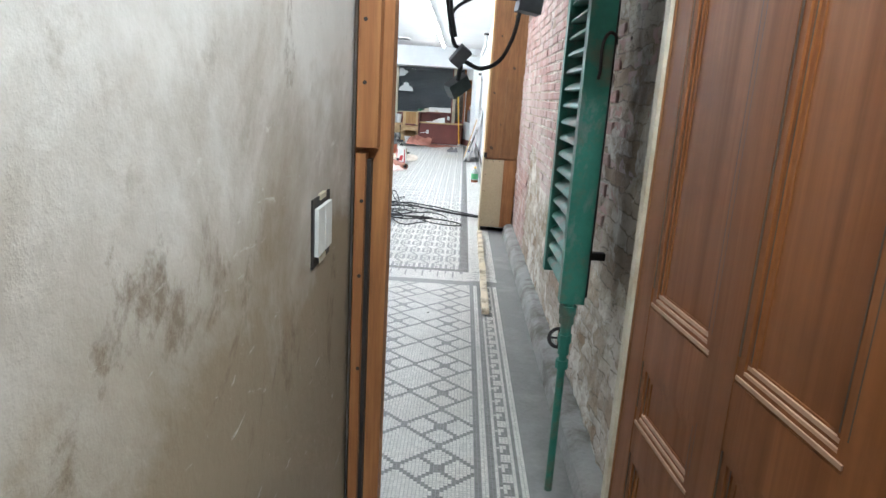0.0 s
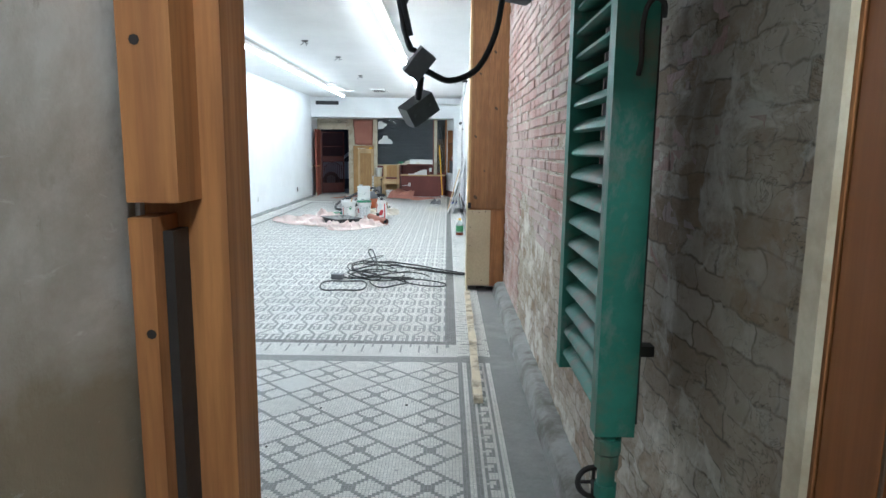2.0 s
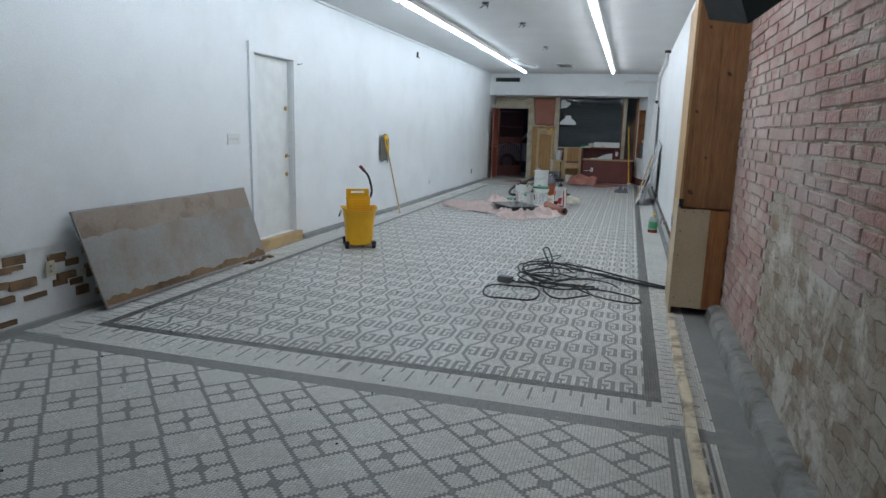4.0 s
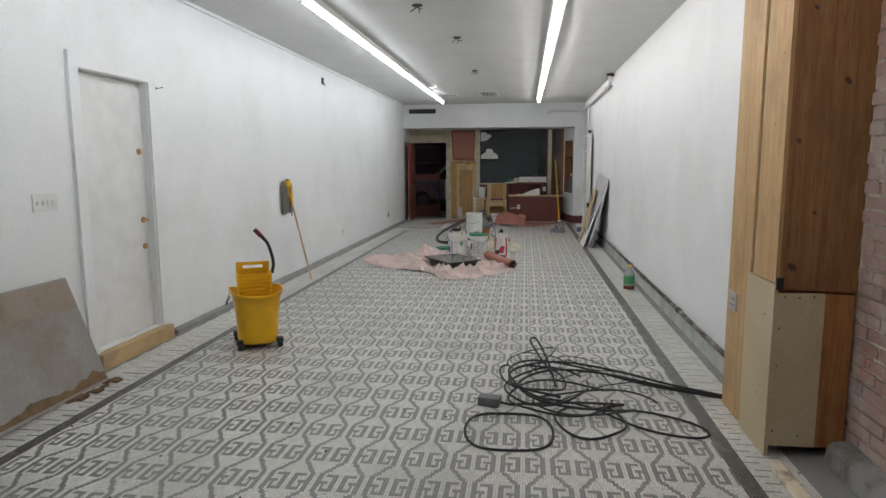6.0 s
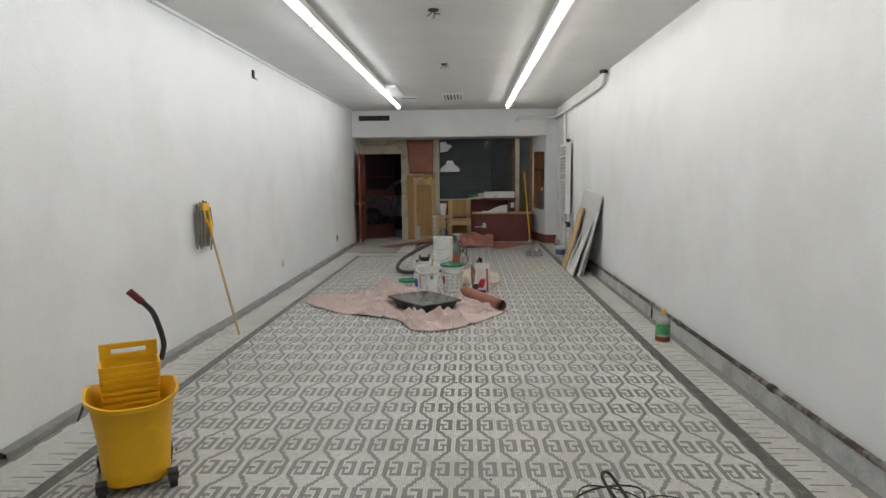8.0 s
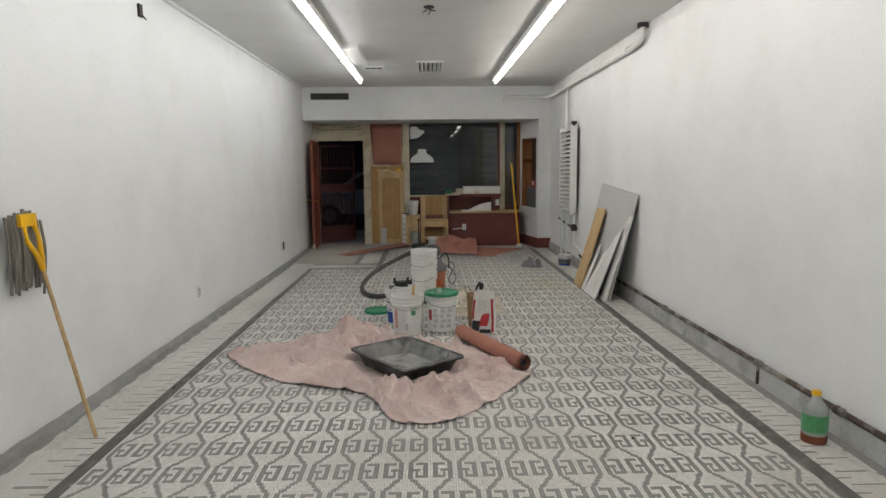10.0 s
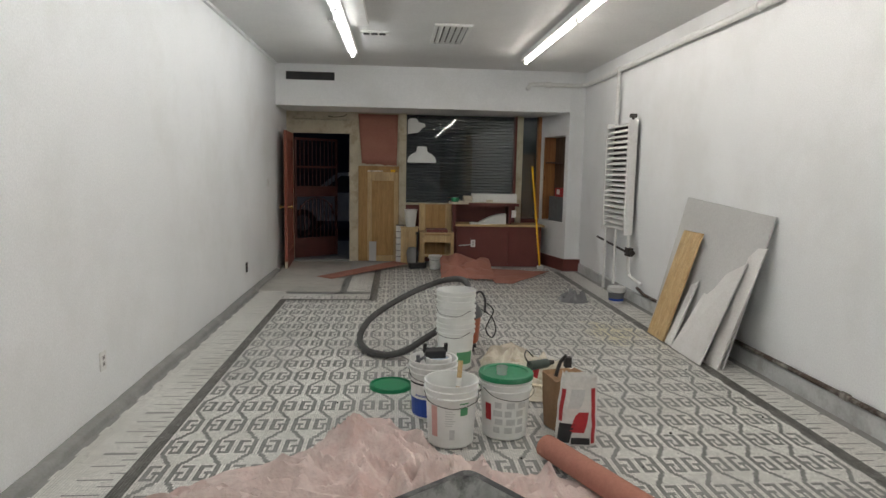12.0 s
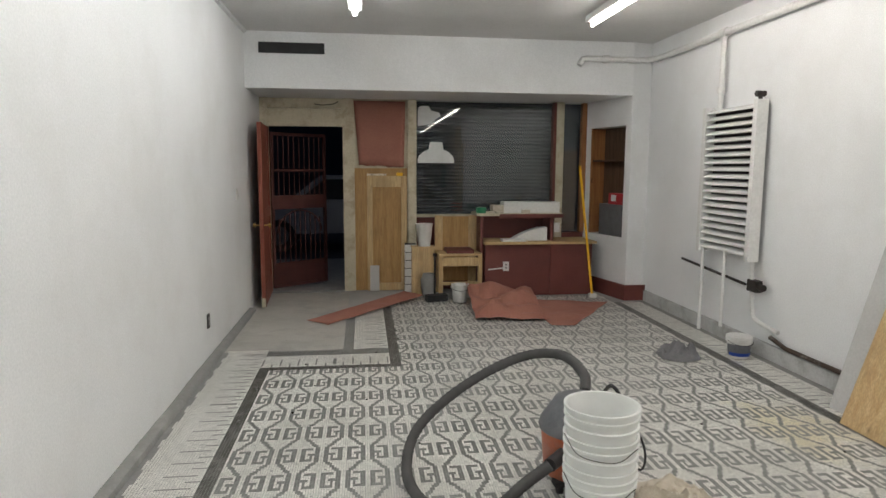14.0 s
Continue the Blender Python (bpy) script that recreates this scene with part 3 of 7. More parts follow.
gr = radiator("old_radiator", "old green enamelled ladder radiator on the brick wall", pose(1.335, 1.19, 0), M_GREEN, 0.55, 0.84, 2.62, 25, 0.115)
for (pa, pb, rr) in (((-0.075, 0.03, 0.62), (-0.075, 0.03, 0.90), 0.022), ((-0.075, 0.03, 0.0), (-0.075, 0.03, 0.62), 0.016)):
    bm = bm_new()
    cyl(bm, pa, pb, rr, seg=14)
    part("feed_pipe", bm, M_GREEN, gr, "", True)
for z, rr in ((0.79, 0.034), (0.75, 0.030), (0.67, 0.028), (0.56, 0.026)):
    bm = bm_new()
    cyl(bm, (-0.075, 0.03, z), (-0.075, 0.03, z + 0.035), rr, seg=8)
    part("pipe_union", bm, M_GREEN, gr)
bm = bm_new()
cyl(bm, (-0.075, 0.03, 0.64), (-0.075, 0.15, 0.64), 0.010, seg=8)
tube(bm, [Vector((-0.075 + 0.042 * math.cos(a), 0.15, 0.64 + 0.042 * math.sin(a))) for a in [2 * math.pi * i / 20 for i in range(21)]], 0.008, 6)
for a in (0, math.pi / 2):
    cyl(bm, (-0.075 - 0.04 * math.cos(a), 0.15, 0.64 - 0.04 * math.sin(a)), (-0.075 + 0.04 * math.cos(a), 0.15, 0.64 + 0.04 * math.sin(a)), 0.005, seg=6)
part("valve_wheel", bm, M_IRON, gr, "dark iron valve wheel", True)
bm = bm_new()
tube(bm, smooth_path([(-0.065, -0.012, 1.69), (-0.065, -0.03, 1.72), (-0.068, -0.035, 1.78), (-0.062, -0.038, 1.825), (-0.045, -0.038, 1.845), (-0.025, -0.036, 1.835), (-0.018, -0.02, 1.81)]), 0.006, 8)
part("vent_pipe", bm, M_IRON, gr, "bent black iron pipe stub", True)

# hanging junction boxes on cables
cab = thing("hanging_cable", "black cable loop with grey metal junction boxes hanging", "cable")
M_BOXGREY = surface("grey_box_metal", (0.17, 0.175, 0.185), (0.12, 0.122, 0.13), rough=0.5, metal=0.3, scale=9, fine=50)


def jbox(c, rot, s):
    bm = bm_new()
    box(bm, -s[0], s[0], -s[1], s[1], -s[2], s[2])
    bevel_all(bm, 0.004)
    bmesh.ops.transform(bm, matrix=pose(*c, *rot), verts=bm.verts)
    b = part("junction_box", bm, M_BOXGREY, cab, "grey metal junction box")
    for k in (-1, 1):
        bm = bm_new()
        cyl(bm, (k * s[0] * 0.6, -s[1] - 0.003, 0), (k * s[0] * 0.6, -s[1], 0), 0.005, seg=8)
        bmesh.ops.transform(bm, matrix=pose(*c, *rot), verts=bm.verts)
        part("screw", bm, M_BOXGREY, b)


jbox((0.770, 1.62, 1.765), (20, 35, 20), (0.026, 0.024, 0.042))
jbox((0.765, 1.72, 1.645), (15, -35, 25), (0.050, 0.028, 0.032))
jbox((1.05, 1.70, 2.015), (0, 8, 10), (0.05, 0.04, 0.055))
for pts, r in (([(0.70, 1.62, 2.9), (0.70, 1.61, 2.3), (0.715, 1.60, 2.0), (0.745, 1.61, 1.84)], 0.008),
               ([(0.62, 1.64, 3.05), (0.66, 1.64, 2.4), (0.695, 1.62, 2.05), (0.735, 1.62, 1.83), (0.76, 1.62, 1.80)], 0.008),
               ([(0.84, 1.66, 2.02), (0.74, 1.65, 1.96), (0.72, 1.64, 1.88), (0.75, 1.63, 1.80)], 0.007),
               ([(0.79, 1.62, 1.745), (0.86, 1.63, 1.72), (0.94, 1.66, 1.76), (0.99, 1.69, 1.86), (1.01, 1.70, 1.96)], 0.009),
               ([(0.775, 1.63, 1.73), (0.77, 1.64, 1.70), (0.765, 1.66, 1.67)], 0.010),
               ([(0.55, 1.66, 3.05), (0.62, 1.66, 2.25), (0.70, 1.67, 2.09), (0.86, 1.69, 2.05), (1.01, 1.70, 2.035)], 0.012),
               ([(0.52, 1.67, 3.05), (0.60, 1.67, 2.27), (0.70, 1.68, 2.075), (0.85, 1.70, 2.03), (1.01, 1.71, 2.02)], 0.012),
               ([(1.08, 1.70, 2.05), (1.2, 1.8, 2.2), (1.32, 1.95, 2.5), (1.42, 2.1, 3.05)], 0.010)):
    bm = bm_new()
    tube(bm, smooth_path(pts), r, 8)
    part("cable", bm, M_BLACK, cab, "", True)

shift_since(before, 0.213, 0.175)

# pale lath left on the floor edge
bm = bm_new()
n = 30
prev = None
for i in range(n + 1):
    y = 3.56 + 2.95 * i / n
    w = 0.030 + 0.008 * noise.noise((y * 3, 0, 0))
    x = 1.275 + 0.02 * (y - 3.5) / 2.85 + 0.006 * noise.noise((y * 2, 5, 0))
    row = [bm.verts.new((x + sx * w, y, z)) for sx, z in ((-1, 0.002), (-0.95, 0.034), (0.9, 0.036 + 0.006 * noise.noise((y * 5, 9, 0))), (1, 0.002))]
    if prev:
        bridge(bm, prev, row)
    else:
        bm.faces.new(row)
    prev = row
bm.faces.new(list(reversed(prev)))
M_LATH = surface("broken_lath", (0.74, 0.66, 0.50), (0.60, 0.50, 0.35), rough=0.8, scale=8, fine=50, stretch=(5, 0.7, 5), dirt=(0.16, 0.12, 0.08), dirt_amt=0.8, dirt_scale=7)
solid("wood_lath", "pale splintered wood lath lying on the floor edge", "wood strip", bm, M_LATH)

# ---- timber post with boards ----
before = set(scene.objects)
post = thing("timber_post", "boxed timber post clad in pine and plywood boards", "post")
M_PINEB = wood("knotty_pine", (0.58, 0.38, 0.17), (0.45, 0.27, 0.11), rough=0.55)
M_PLY = surface("cream_hardboard", (0.54, 0.45, 0.30), (0.45, 0.36, 0.22), rough=0.65, scale=2.5, fine=60)
M_PINEBR = wood("brown_pine_face", (0.36, 0.18, 0.07), (0.24, 0.11, 0.04), rough=0.55)
for nm, mt, b in (("core", M_STUD, (1.165, 1.555, 6.45, 6.70, 0.05, ZC - 0.01)),
                  ("side_board", M_PINEB, (1.142, 1.163, 6.42, 6.72, 0.935, ZC - 0.01)),
                  ("front_board", M_PINEBR, (1.164, 1.345, 6.425, 6.449, 0.90, ZC - 0.01)),
                  ("front_board", M_PINEBR, (1.348, 1.545, 6.428, 6.449, 0.895, ZC - 0.01)),
                  ("kick_panel", M_PLY, (1.134, 1.154, 6.40, 6.80, 0.0, 0.93)),
                  ("kick_panel", M_PLY, (1.155, 1.385, 6.405, 6.424, 0.06, 0.885)),
                  ("bracket", M_BLACK, (1.140, 1.175, 6.395, 6.404, 0.905, 0.965)),
                  ("back_board", M_PINEB, (1.150, 1.166, 6.805, 7.18, 0.0, 2.52)),
                  ("batten", M_CREAM, (1.1665, 1.185, 6.735, 7.16, 0.0, 2.50)),
                  ("return_board", M_PINEB, (1.186, 1.345, 7.14, 7.16, 0.0, 2.50)),
                  ("dark_patch", M_STUD, (1.386, 1.53, 6.41, 6.427, 0.06, 0.88))):
    bm = bm_new()
    box(bm, *b)
    bevel_all(bm, 0.003)
    part(nm, bm, mt, post)
for x, z, r in ((1.22, 1.02, 0.020), (1.21, 1.66, 0.013), (1.25, 2.30, 0.012), (1.42, 1.95, 0.014), (1.40, 2.52, 0.013), (1.31, 1.30, 0.010)):
    bm = bm_new()
    ring_a = ring(bm, (x, 6.4275, z), (0, 1, 0), r, 10, 1.5)
    ring_b = ring(bm, (x, 6.4235, z), (0, 1, 0), r * 0.8, 10, 1.5)
    bridge(bm, ring_a, ring_b)
    bm.faces.new(ring_b)
    part("knot", bm, M_DARKWOOD, post, "dark knot in the pine")
for x, z in ((1.19, 0.865), (1.26, 0.862), (1.33, 0.868), (1.17, 0.70), (1.17, 0.50), (1.17, 0.14), (1.30, 0.12)):
    bm = bm_new()
    cyl(bm, (x, 6.4035, z), (x, 6.406, z), 0.005, seg=8)
    part("screw", bm, M_IRON, post)
for z in (1.35, 1.75, 2.1, 2.45, 0.3, 0.75):
    bm = bm_new()
    cyl(bm, (1.1415 if z > 0.94 else 1.1335, 6.50 + 0.17 * (z % 0.7), z), (1.1425 if z > 0.94 else 1.1345, 6.50 + 0.17 * (z % 0.7), z), 0.009, seg=8)
    part("knot", bm, M_STUD, post)

shift_since(before, 0.15, 0.24)


def wall_plate(name, label, m, gangs, mat, kind="outlet"):
    """Cover plate on a wall; local x points into the room."""
    w = 0.035 + 0.0455 * gangs if gangs > 1 else 0.07
    t = thing(name, label, "wall plate", m)
    bm = bm_new()
    box(bm, 0.0, 0.009, -w / 2 - 0.002, w / 2 + 0.002, -0.058, 0.058)
    bevel_all(bm, 0.003)
    part("cover_plate", bm, mat, t)
    for g in range(gangs):
        y = (g - (gangs - 1) / 2) * 0.046
        for dz in ((-0.02, 0.02) if kind == "outlet" else (0.0,)):
            bm = bm_new()
            box(bm, 0.0065, 0.0115 if kind == "outlet" else 0.017, y - 0.013, y + 0.013, dz - 0.013, dz + 0.013)
            part("socket_face" if kind == "outlet" else "toggle", bm, M_GYPSUM if kind == "outlet" else M_METALW, t)
            if kind == "outlet":
                bm = bm_new()
                for k in (-0.006, 0.004):
                    box(bm, 0.0112, 0.0121, y + k - 0.001, y + k + 0.003, dz - 0.006, dz + 0.006)
                part("socket_slot", bm, M_BLACK, t)
    return t


E_Y = pose(0, 0, 0, 0, 0, 180)
wall_plate("quad_switch", "white four-gang switch plate on the wall", pose(XL, 7.14, 1.30), 4, M_METALW, "switch")
wall_plate("outlet", "white outlet plate on the wall", pose(XL, 14.14, 0.345), 1, M_METALW)
wall_plate("outlet", "dark open outlet box on the wall", pose(XL, 17.93, 0.34), 1, M_IRON)
wall_plate("wall_switch", "white switch plate near the shop door", pose(XL, 19.30, 1.33), 1, M_METALW, "switch")
wall_plate("outlet", "grey double outlet on the post board", pose(1.30, 7.30, 0.70) @ E_Y, 2, M_GYPSUM)

# ---- side door ----
sd = tagged(thing("door_1", "white flush side door closed, with brass locks", "door"), kind="structure")
bm = bm_new()
box(bm, XL - 0.105, XL - 0.065, DY0 + 0.005, DY1 - 0.005, DZ0 + 0.008, DZ1 - 0.004)
part("door_leaf", bm, surface("white_door_paint", (0.75, 0.755, 0.74), (0.71, 0.715, 0.70), rough=0.4, scale=1.5, fine=6, bump_s=0.02), sd)
M_BRASS = surface("brass", (0.60, 0.42, 0.16), (0.48, 0.32, 0.11), rough=0.3, metal=1.0, scale=20, fine=80, bump_s=0.02)
for z in (1.66, 1.08, 0.85):
    bm = bm_new()
    cyl(bm, (XL - 0.066, DY1 - 0.07, z), (XL - 0.052, DY1 - 0.07, z), 0.026, seg=16)
    if z == 1.08:
        cyl(bm, (XL - 0.052, DY1 - 0.07, z), (XL - 0.015, DY1 - 0.07, z), 0.010, seg=10)
        cyl(bm, (XL - 0.018, DY1 - 0.06, z), (XL - 0.014, DY1 - 0.16, z - 0.005), 0.009, 0.007, seg=10)
    else:
        cyl(bm, (XL - 0.052, DY1 - 0.07, z), (XL - 0.044, DY1 - 0.07, z), 0.014, seg=12)
    part("door_handle" if z == 1.08 else "lock", bm, M_BRASS, sd, "brass lock" if z != 1.08 else "brass lever handle", True)
for nm, b in (("casing_side", (XL, XL + 0.022, DY0 - 0.105, DY0 - 0.004, 0.0, DZ1 + 0.004)),
              ("casing_side", (XL, XL + 0.022, DY1 + 0.004, DY1 + 0.105, 0.0, DZ1 + 0.004)),
              ("casing_head", (XL, XL + 0.022, DY0 - 0.105, DY1 + 0.105, DZ1 + 0.006, DZ1 + 0.11)),
              ("corner_block", (XL, XL + 0.028, DY0 - 0.112, DY0 - 0.098, 0.6, DZ1 + 0.112)),
              ("jamb", (XL - 0.15, XL - 0.001, DY1 - 0.004, DY1 + 0.003, DZ0, DZ1))):
    bm = bm_new()
    box(bm, *b)
    bevel_all(bm, 0.002)
    part(nm, bm, M_WHITE, sd)
bm = bm_new()
box(bm, XL - 0.06, XL + 0.085, DY0 - 0.06, DY1 + 0.06, 0.001, 0.125)
bevel_all(bm, 0.008)
M_SILL = surface("raw_sill_wood", (0.55, 0.40, 0.20), (0.46, 0.31, 0.14), rough=0.75, scale=4, fine=50, stretch=(5, 0.6, 5), dirt=(0.26, 0.2, 0.13), dirt_amt=0.5)
part("sill", bm, M_SILL, sd, "raw pine door sill")
bm = bm_new()
cyl(bm, (XL, DY1 + 0.13, DZ1 - 0.03), (XL + 0.012, DY1 + 0.13, DZ1 - 0.03), 0.01, seg=8)
tube(bm, smooth_path([(XL + 0.01, DY1 + 0.13, DZ1 - 0.03), (XL + 0.03, DY1 + 0.11, DZ1 - 0.035), (XL + 0.05, DY1 + 0.17, DZ1 - 0.02)]), 0.004, 6)
solid("wall_hook", "small dark bent hook in the wall beside the door", "hook", bm, M_IRON)
bm = bm_new()
box(bm, XL + 0.001, XL + 0.02, 13.16, 13.22, 2.80, 2.90)
cyl(bm, (XL + 0.02, 13.20, 2.82), (XL + 0.05, 13.20, 2.78), 0.007, seg=6)
solid("wall_bracket", "small black metal bracket high on the wall", "bracket", bm, M_IRON)

# rough masonry showing where the wall base is broken away
bm = bm_new()
for i in range(60):
    y, z = random.uniform(2.45, 5.4), random.uniform(0.02, 0.46)
    box(bm, XL - 0.03, XL - 0.022 + random.uniform(0, 0.016), y, y + random.uniform(0.08, 0.22), z, z + random.uniform(0.03, 0.07))
M_RAW = surface("raw_brown_masonry", (0.25, 0.16, 0.085), (0.15, 0.10, 0.06), rough=0.95, scale=5, fine=40, bump_s=0.6, dirt=(0.05, 0.04, 0.03), dirt_amt=0.7)
structure("trim_broken_base", "broken brown masonry along the wall base", bm, M_RAW, "masonry")
wall_plate("outlet", "dusty outlet on the broken wall base", pose(XL, 4.78, 0.37), 1, M_CREAM)

before = set(scene.objects)
# ---- stained board leaning on the west wall ----
M_STAINB = surface("stained_board", (0.33, 0.315, 0.30), (0.26, 0.245, 0.23), rough=0.8, scale=1.6, fine=45, dirt=(0.20, 0.14, 0.09), dirt_amt=0.5, dirt_scale=1.7)
bm = bm_new()
n = 28
L = 2.26
rows = []
for i in range(n + 1):
    u = i / n
    y = 4.74 + L * u
    edge = 0.02 * noise.noise((u * 14, 0, 3)) - (0.06 * max(0, u - 0.9) * 10 * abs(noise.noise((u * 40, 2, 0))))
    z0 = max(0.002, 0.012 + abs(edge))
    top_y = 4.62 + (6.86 - 4.62) * u
    rows.append([bm.verts.new(p) for p in ((-2.965, y, z0), (-3.125, top_y, 0.785), (-3.145, top_y, 0.785), (-2.985, y, z0))])
for a, b in zip(rows, rows[1:]):
    bridge(bm, a, b)
bm.faces.new(rows[0]); bm.faces.new(rows[-1])
lean = solid("leaning_board", "grey stained wallboard sheet leaning on the wall", "board", bm, M_STAINB)


def board_strip(name, v0, v1, ragged, seed, mat, label):
    """A ragged skin on the board's face, between two heights of it."""
    bm = bm_new()
    prev = None
    for i in range(91):
        u = 0.004 + 0.992 * i / 90
        w = noise.noise((u * 9, seed, 0)) + 0.6 * noise.noise((u * 31, seed, 4))
        a, b = (v0 + ragged * w, v1) if ragged > 0 else (v0, v1 - ragged * w)
        row = []
        for v, lift in ((a, 0.0015), (a, 0.004), (b, 0.004), (b, 0.0015)):
            row.append(bm.verts.new((-2.965 - 0.16 * v + lift, 4.74 + L * u - v * (0.12 + 0.02 * u), 0.014 + 0.771 * v)))
        if prev:
            bridge(bm, prev, row)
        prev = row
    part(name, bm, mat, lean, label)


M_BOARDBR = surface("brown_torn_paper", (0.27, 0.215, 0.17), (0.34, 0.29, 0.25), rough=0.9, scale=3, fine=50, dirt=(0.16, 0.11, 0.075), dirt_amt=0.6, dirt_scale=4)
board_strip("torn_paper", 0.74, 0.985, 0.05, 2.0, M_BOARDBR, "torn brown paper along the head")
board_strip("foot_stain", 0.03, 0.10, -0.05, 7.0, M_RAW, "brown rotted foot")
bm = bm_new()
for i in range(14):
    x, y = random.uniform(-2.97, -2.90), random.uniform(6.6, 7.05)
    s = random.uniform(0.008, 0.03)
    box(bm, x - s, x + s, y - s * 1.4, y + s * 1.4, 0.001, s * 0.8)
tagged(part("plaster_crumbs", bm, M_RAW), "brown plaster crumbs under the board", "rubble", kind="stuff")

shift_since(before, 0.015, 0.29)

# ---- yellow mop bucket ----
mb = thing("mop_bucket", "yellow plastic mop bucket with wringer and handle", "bucket", pose(-2.29, 8.36, 0, 0, 0, 30) @ Matrix.Diagonal((1.05, 1.05, 0.955, 1)))


def rrect(w, d, r, k=5):
    out = []
    for cx, cy, a0 in ((w - r, d - r, 0), (-w + r, d - r, 90), (-w + r, -d + r, 180), (w - r, -d + r, 270)):
        for i in range(k + 1):
            a = radians(a0 + 90 * i / k)
            out.append((cx + r * math.cos(a), cy + r * math.sin(a)))
    return out


def loft(bm, secs, cap0=True, cap1=False):
    rs = [[bm.verts.new((x, y, z + (dz(x, y) if dz else 0))) for x, y in pts] for pts, z, dz in secs]
    for a, b in zip(rs, rs[1:]):
        bridge(bm, a, b)
    if cap0:
        bm.faces.new(list(reversed(rs[0])))
    if cap1:
        bm.faces.new(rs[-1])


bm = bm_new()
dip = lambda x, y: 0.035 * (abs(x) / 0.2) ** 2
loft(bm, [(rrect(0.135, 0.155, 0.09), 0.035, None), (rrect(0.153, 0.173, 0.11), 0.05, None), (rrect(0.165, 0.19, 0.125), 0.28, None), (rrect(0.185, 0.212, 0.14), 0.42, dip), (rrect(0.195, 0.222, 0.15), 0.455, dip), (rrect(0.210, 0.237, 0.16), 0.462, dip), (rrect(0.212, 0.239, 0.16), 0.482, dip),
          (rrect(0.200, 0.227, 0.15), 0.484, dip), (rrect(0.178, 0.205, 0.135), 0.42, dip), (rrect(0.14, 0.16, 0.10), 0.10, None)], True, True)
part("tub", bm, M_YELLOW, mb, "", True)
bm = bm_new()
loft(bm, [(rrect(0.12, 0.06, 0.02), 0.36, None), (rrect(0.135, 0.075, 0.02), 0.52, None), (rrect(0.14, 0.085, 0.02), 0.64, None), (rrect(0.13, 0.075, 0.02), 0.64, None), (rrect(0.115, 0.055, 0.02), 0.40, None)], True, True)
bmesh.ops.translate(bm, verts=bm.verts, vec=(0.0, 0.10, 0.0))
wr = part("wringer", bm, M_YELLOW, mb, "", True)
for k in range(6):
    bm = bm_new()
    box(bm, -0.13, 0.13, 0.012, 0.026, 0.42 + 0.034 * k, 0.436 + 0.034 * k)
    bevel_all(bm, 0.005)
    part("ridge", bm, M_YELLOW, wr)
bm = bm_new()
for b in ((-0.135, -0.08, 0.165, 0.185, 0.64, 0.73), (0.08, 0.135, 0.165, 0.185, 0.64, 0.73), (-0.08, 0.08, 0.165, 0.185, 0.70, 0.73), (-0.08, 0.08, 0.165, 0.185, 0.64, 0.672)):
    box(bm, *b)
part("grip_plate", bm, M_YELLOW, wr)
bm = bm_new()
tube(bm, smooth_path([(0.15, 0.13, 0.62), (0.165, 0.12, 0.72), (0.13, 0.11, 0.88), (0.09, 0.10, 0.95), (0.03, 0.09, 1.02)]), 0.014, 10)
part("lever", bm, M_BLACK, mb, "black wringer lever", True)
M_GRIP = surface("dark_red_grip", (0.16, 0.02, 0.03), (0.12, 0.015, 0.02), rough=0.6, scale=9)
bm = bm_new()
tube(bm, [(0.075, 0.098, 0.968), (0.02, 0.089, 1.035)], 0.019, 10)
part("grip", bm, M_GRIP, mb, "dark red rubber grip", True)
for x in (-0.155, 0.155):
    for y in (-0.165, 0.165):
        bm = bm_new()
        cyl(bm, (x - 0.018, y, 0.042), (x + 0.018, y, 0.042), 0.042, seg=18)
        box(bm, x - 0.024, x + 0.024, y - 0.03, y + 0.03, 0.05, 0.09)
        part("caster", bm, M_BLACK, mb, "black rubber caster", True)
bm = bm_new()
tube(bm, smooth_path([(-0.207, -0.05, 0.47), (-0.235, -0.04, 0.40), (-0.235, 0.03, 0.39), (-0.207, 0.05, 0.47)]), 0.004, 6)
part("bail", bm, M_IRON, mb, "thin wire bail")

before = set(scene.objects)
# ---- dust mop upside down against the wall ----
mop = thing("dust_mop", "dust mop leaning upside down with grey head", "mop")
base, top = Vector((-2.87, 11.20, 0.0)), Vector((-3.12, 11.24, 1.02))
bm = bm_new()
cyl(bm, base, top, 0.012, 0.012, seg=10)
part("handle", bm, M_PINE, mop, "pale wooden handle", True)
d = (top - base).normalized()
bm = bm_new()
for sx in (-1, 1):
    tube(bm, smooth_path([top - d * 0.02, top + Vector((0, 0.025 * sx - 0.02, 0.08)), top + Vector((-0.01, 0.055 * sx - 0.05, 0.17)), top + Vector((-0.015, 0.04 * sx - 0.07, 0.28))]), 0.015, 8)
box(bm, -3.15, -3.125, 11.10, 11.24, 1.26, 1.33)
part("frame", bm, M_YELLOW, mop, "yellow plastic mop frame", True)
M_YARN = surface("dirty_mop_yarn", (0.23, 0.21, 0.18), (0.13, 0.12, 0.105), rough=0.95, scale=14, fine=90, stretch=(1, 1, 0.4), bump_s=0.5)
for k in range(34):
    y = 11.04 + 0.27 * (k / 33)
    zt = 1.35 - 0.10 * abs(k / 33 - 0.5) + random.uniform(-0.02, 0.02)
    bm = bm_new()
    x = XL + 0.03 + random.uniform(0, 0.035)
    tube(bm, smooth_path([(x, y, zt), (x + 0.012, y + random.uniform(-0.01, 0.01), zt - 0.18), (x - 0.004, y + random.uniform(-0.015, 0.015), zt - 0.37 - random.uniform(0, 0.07))], 3), 0.008, 5)
    part("yarn", bm, M_YARN, mop)

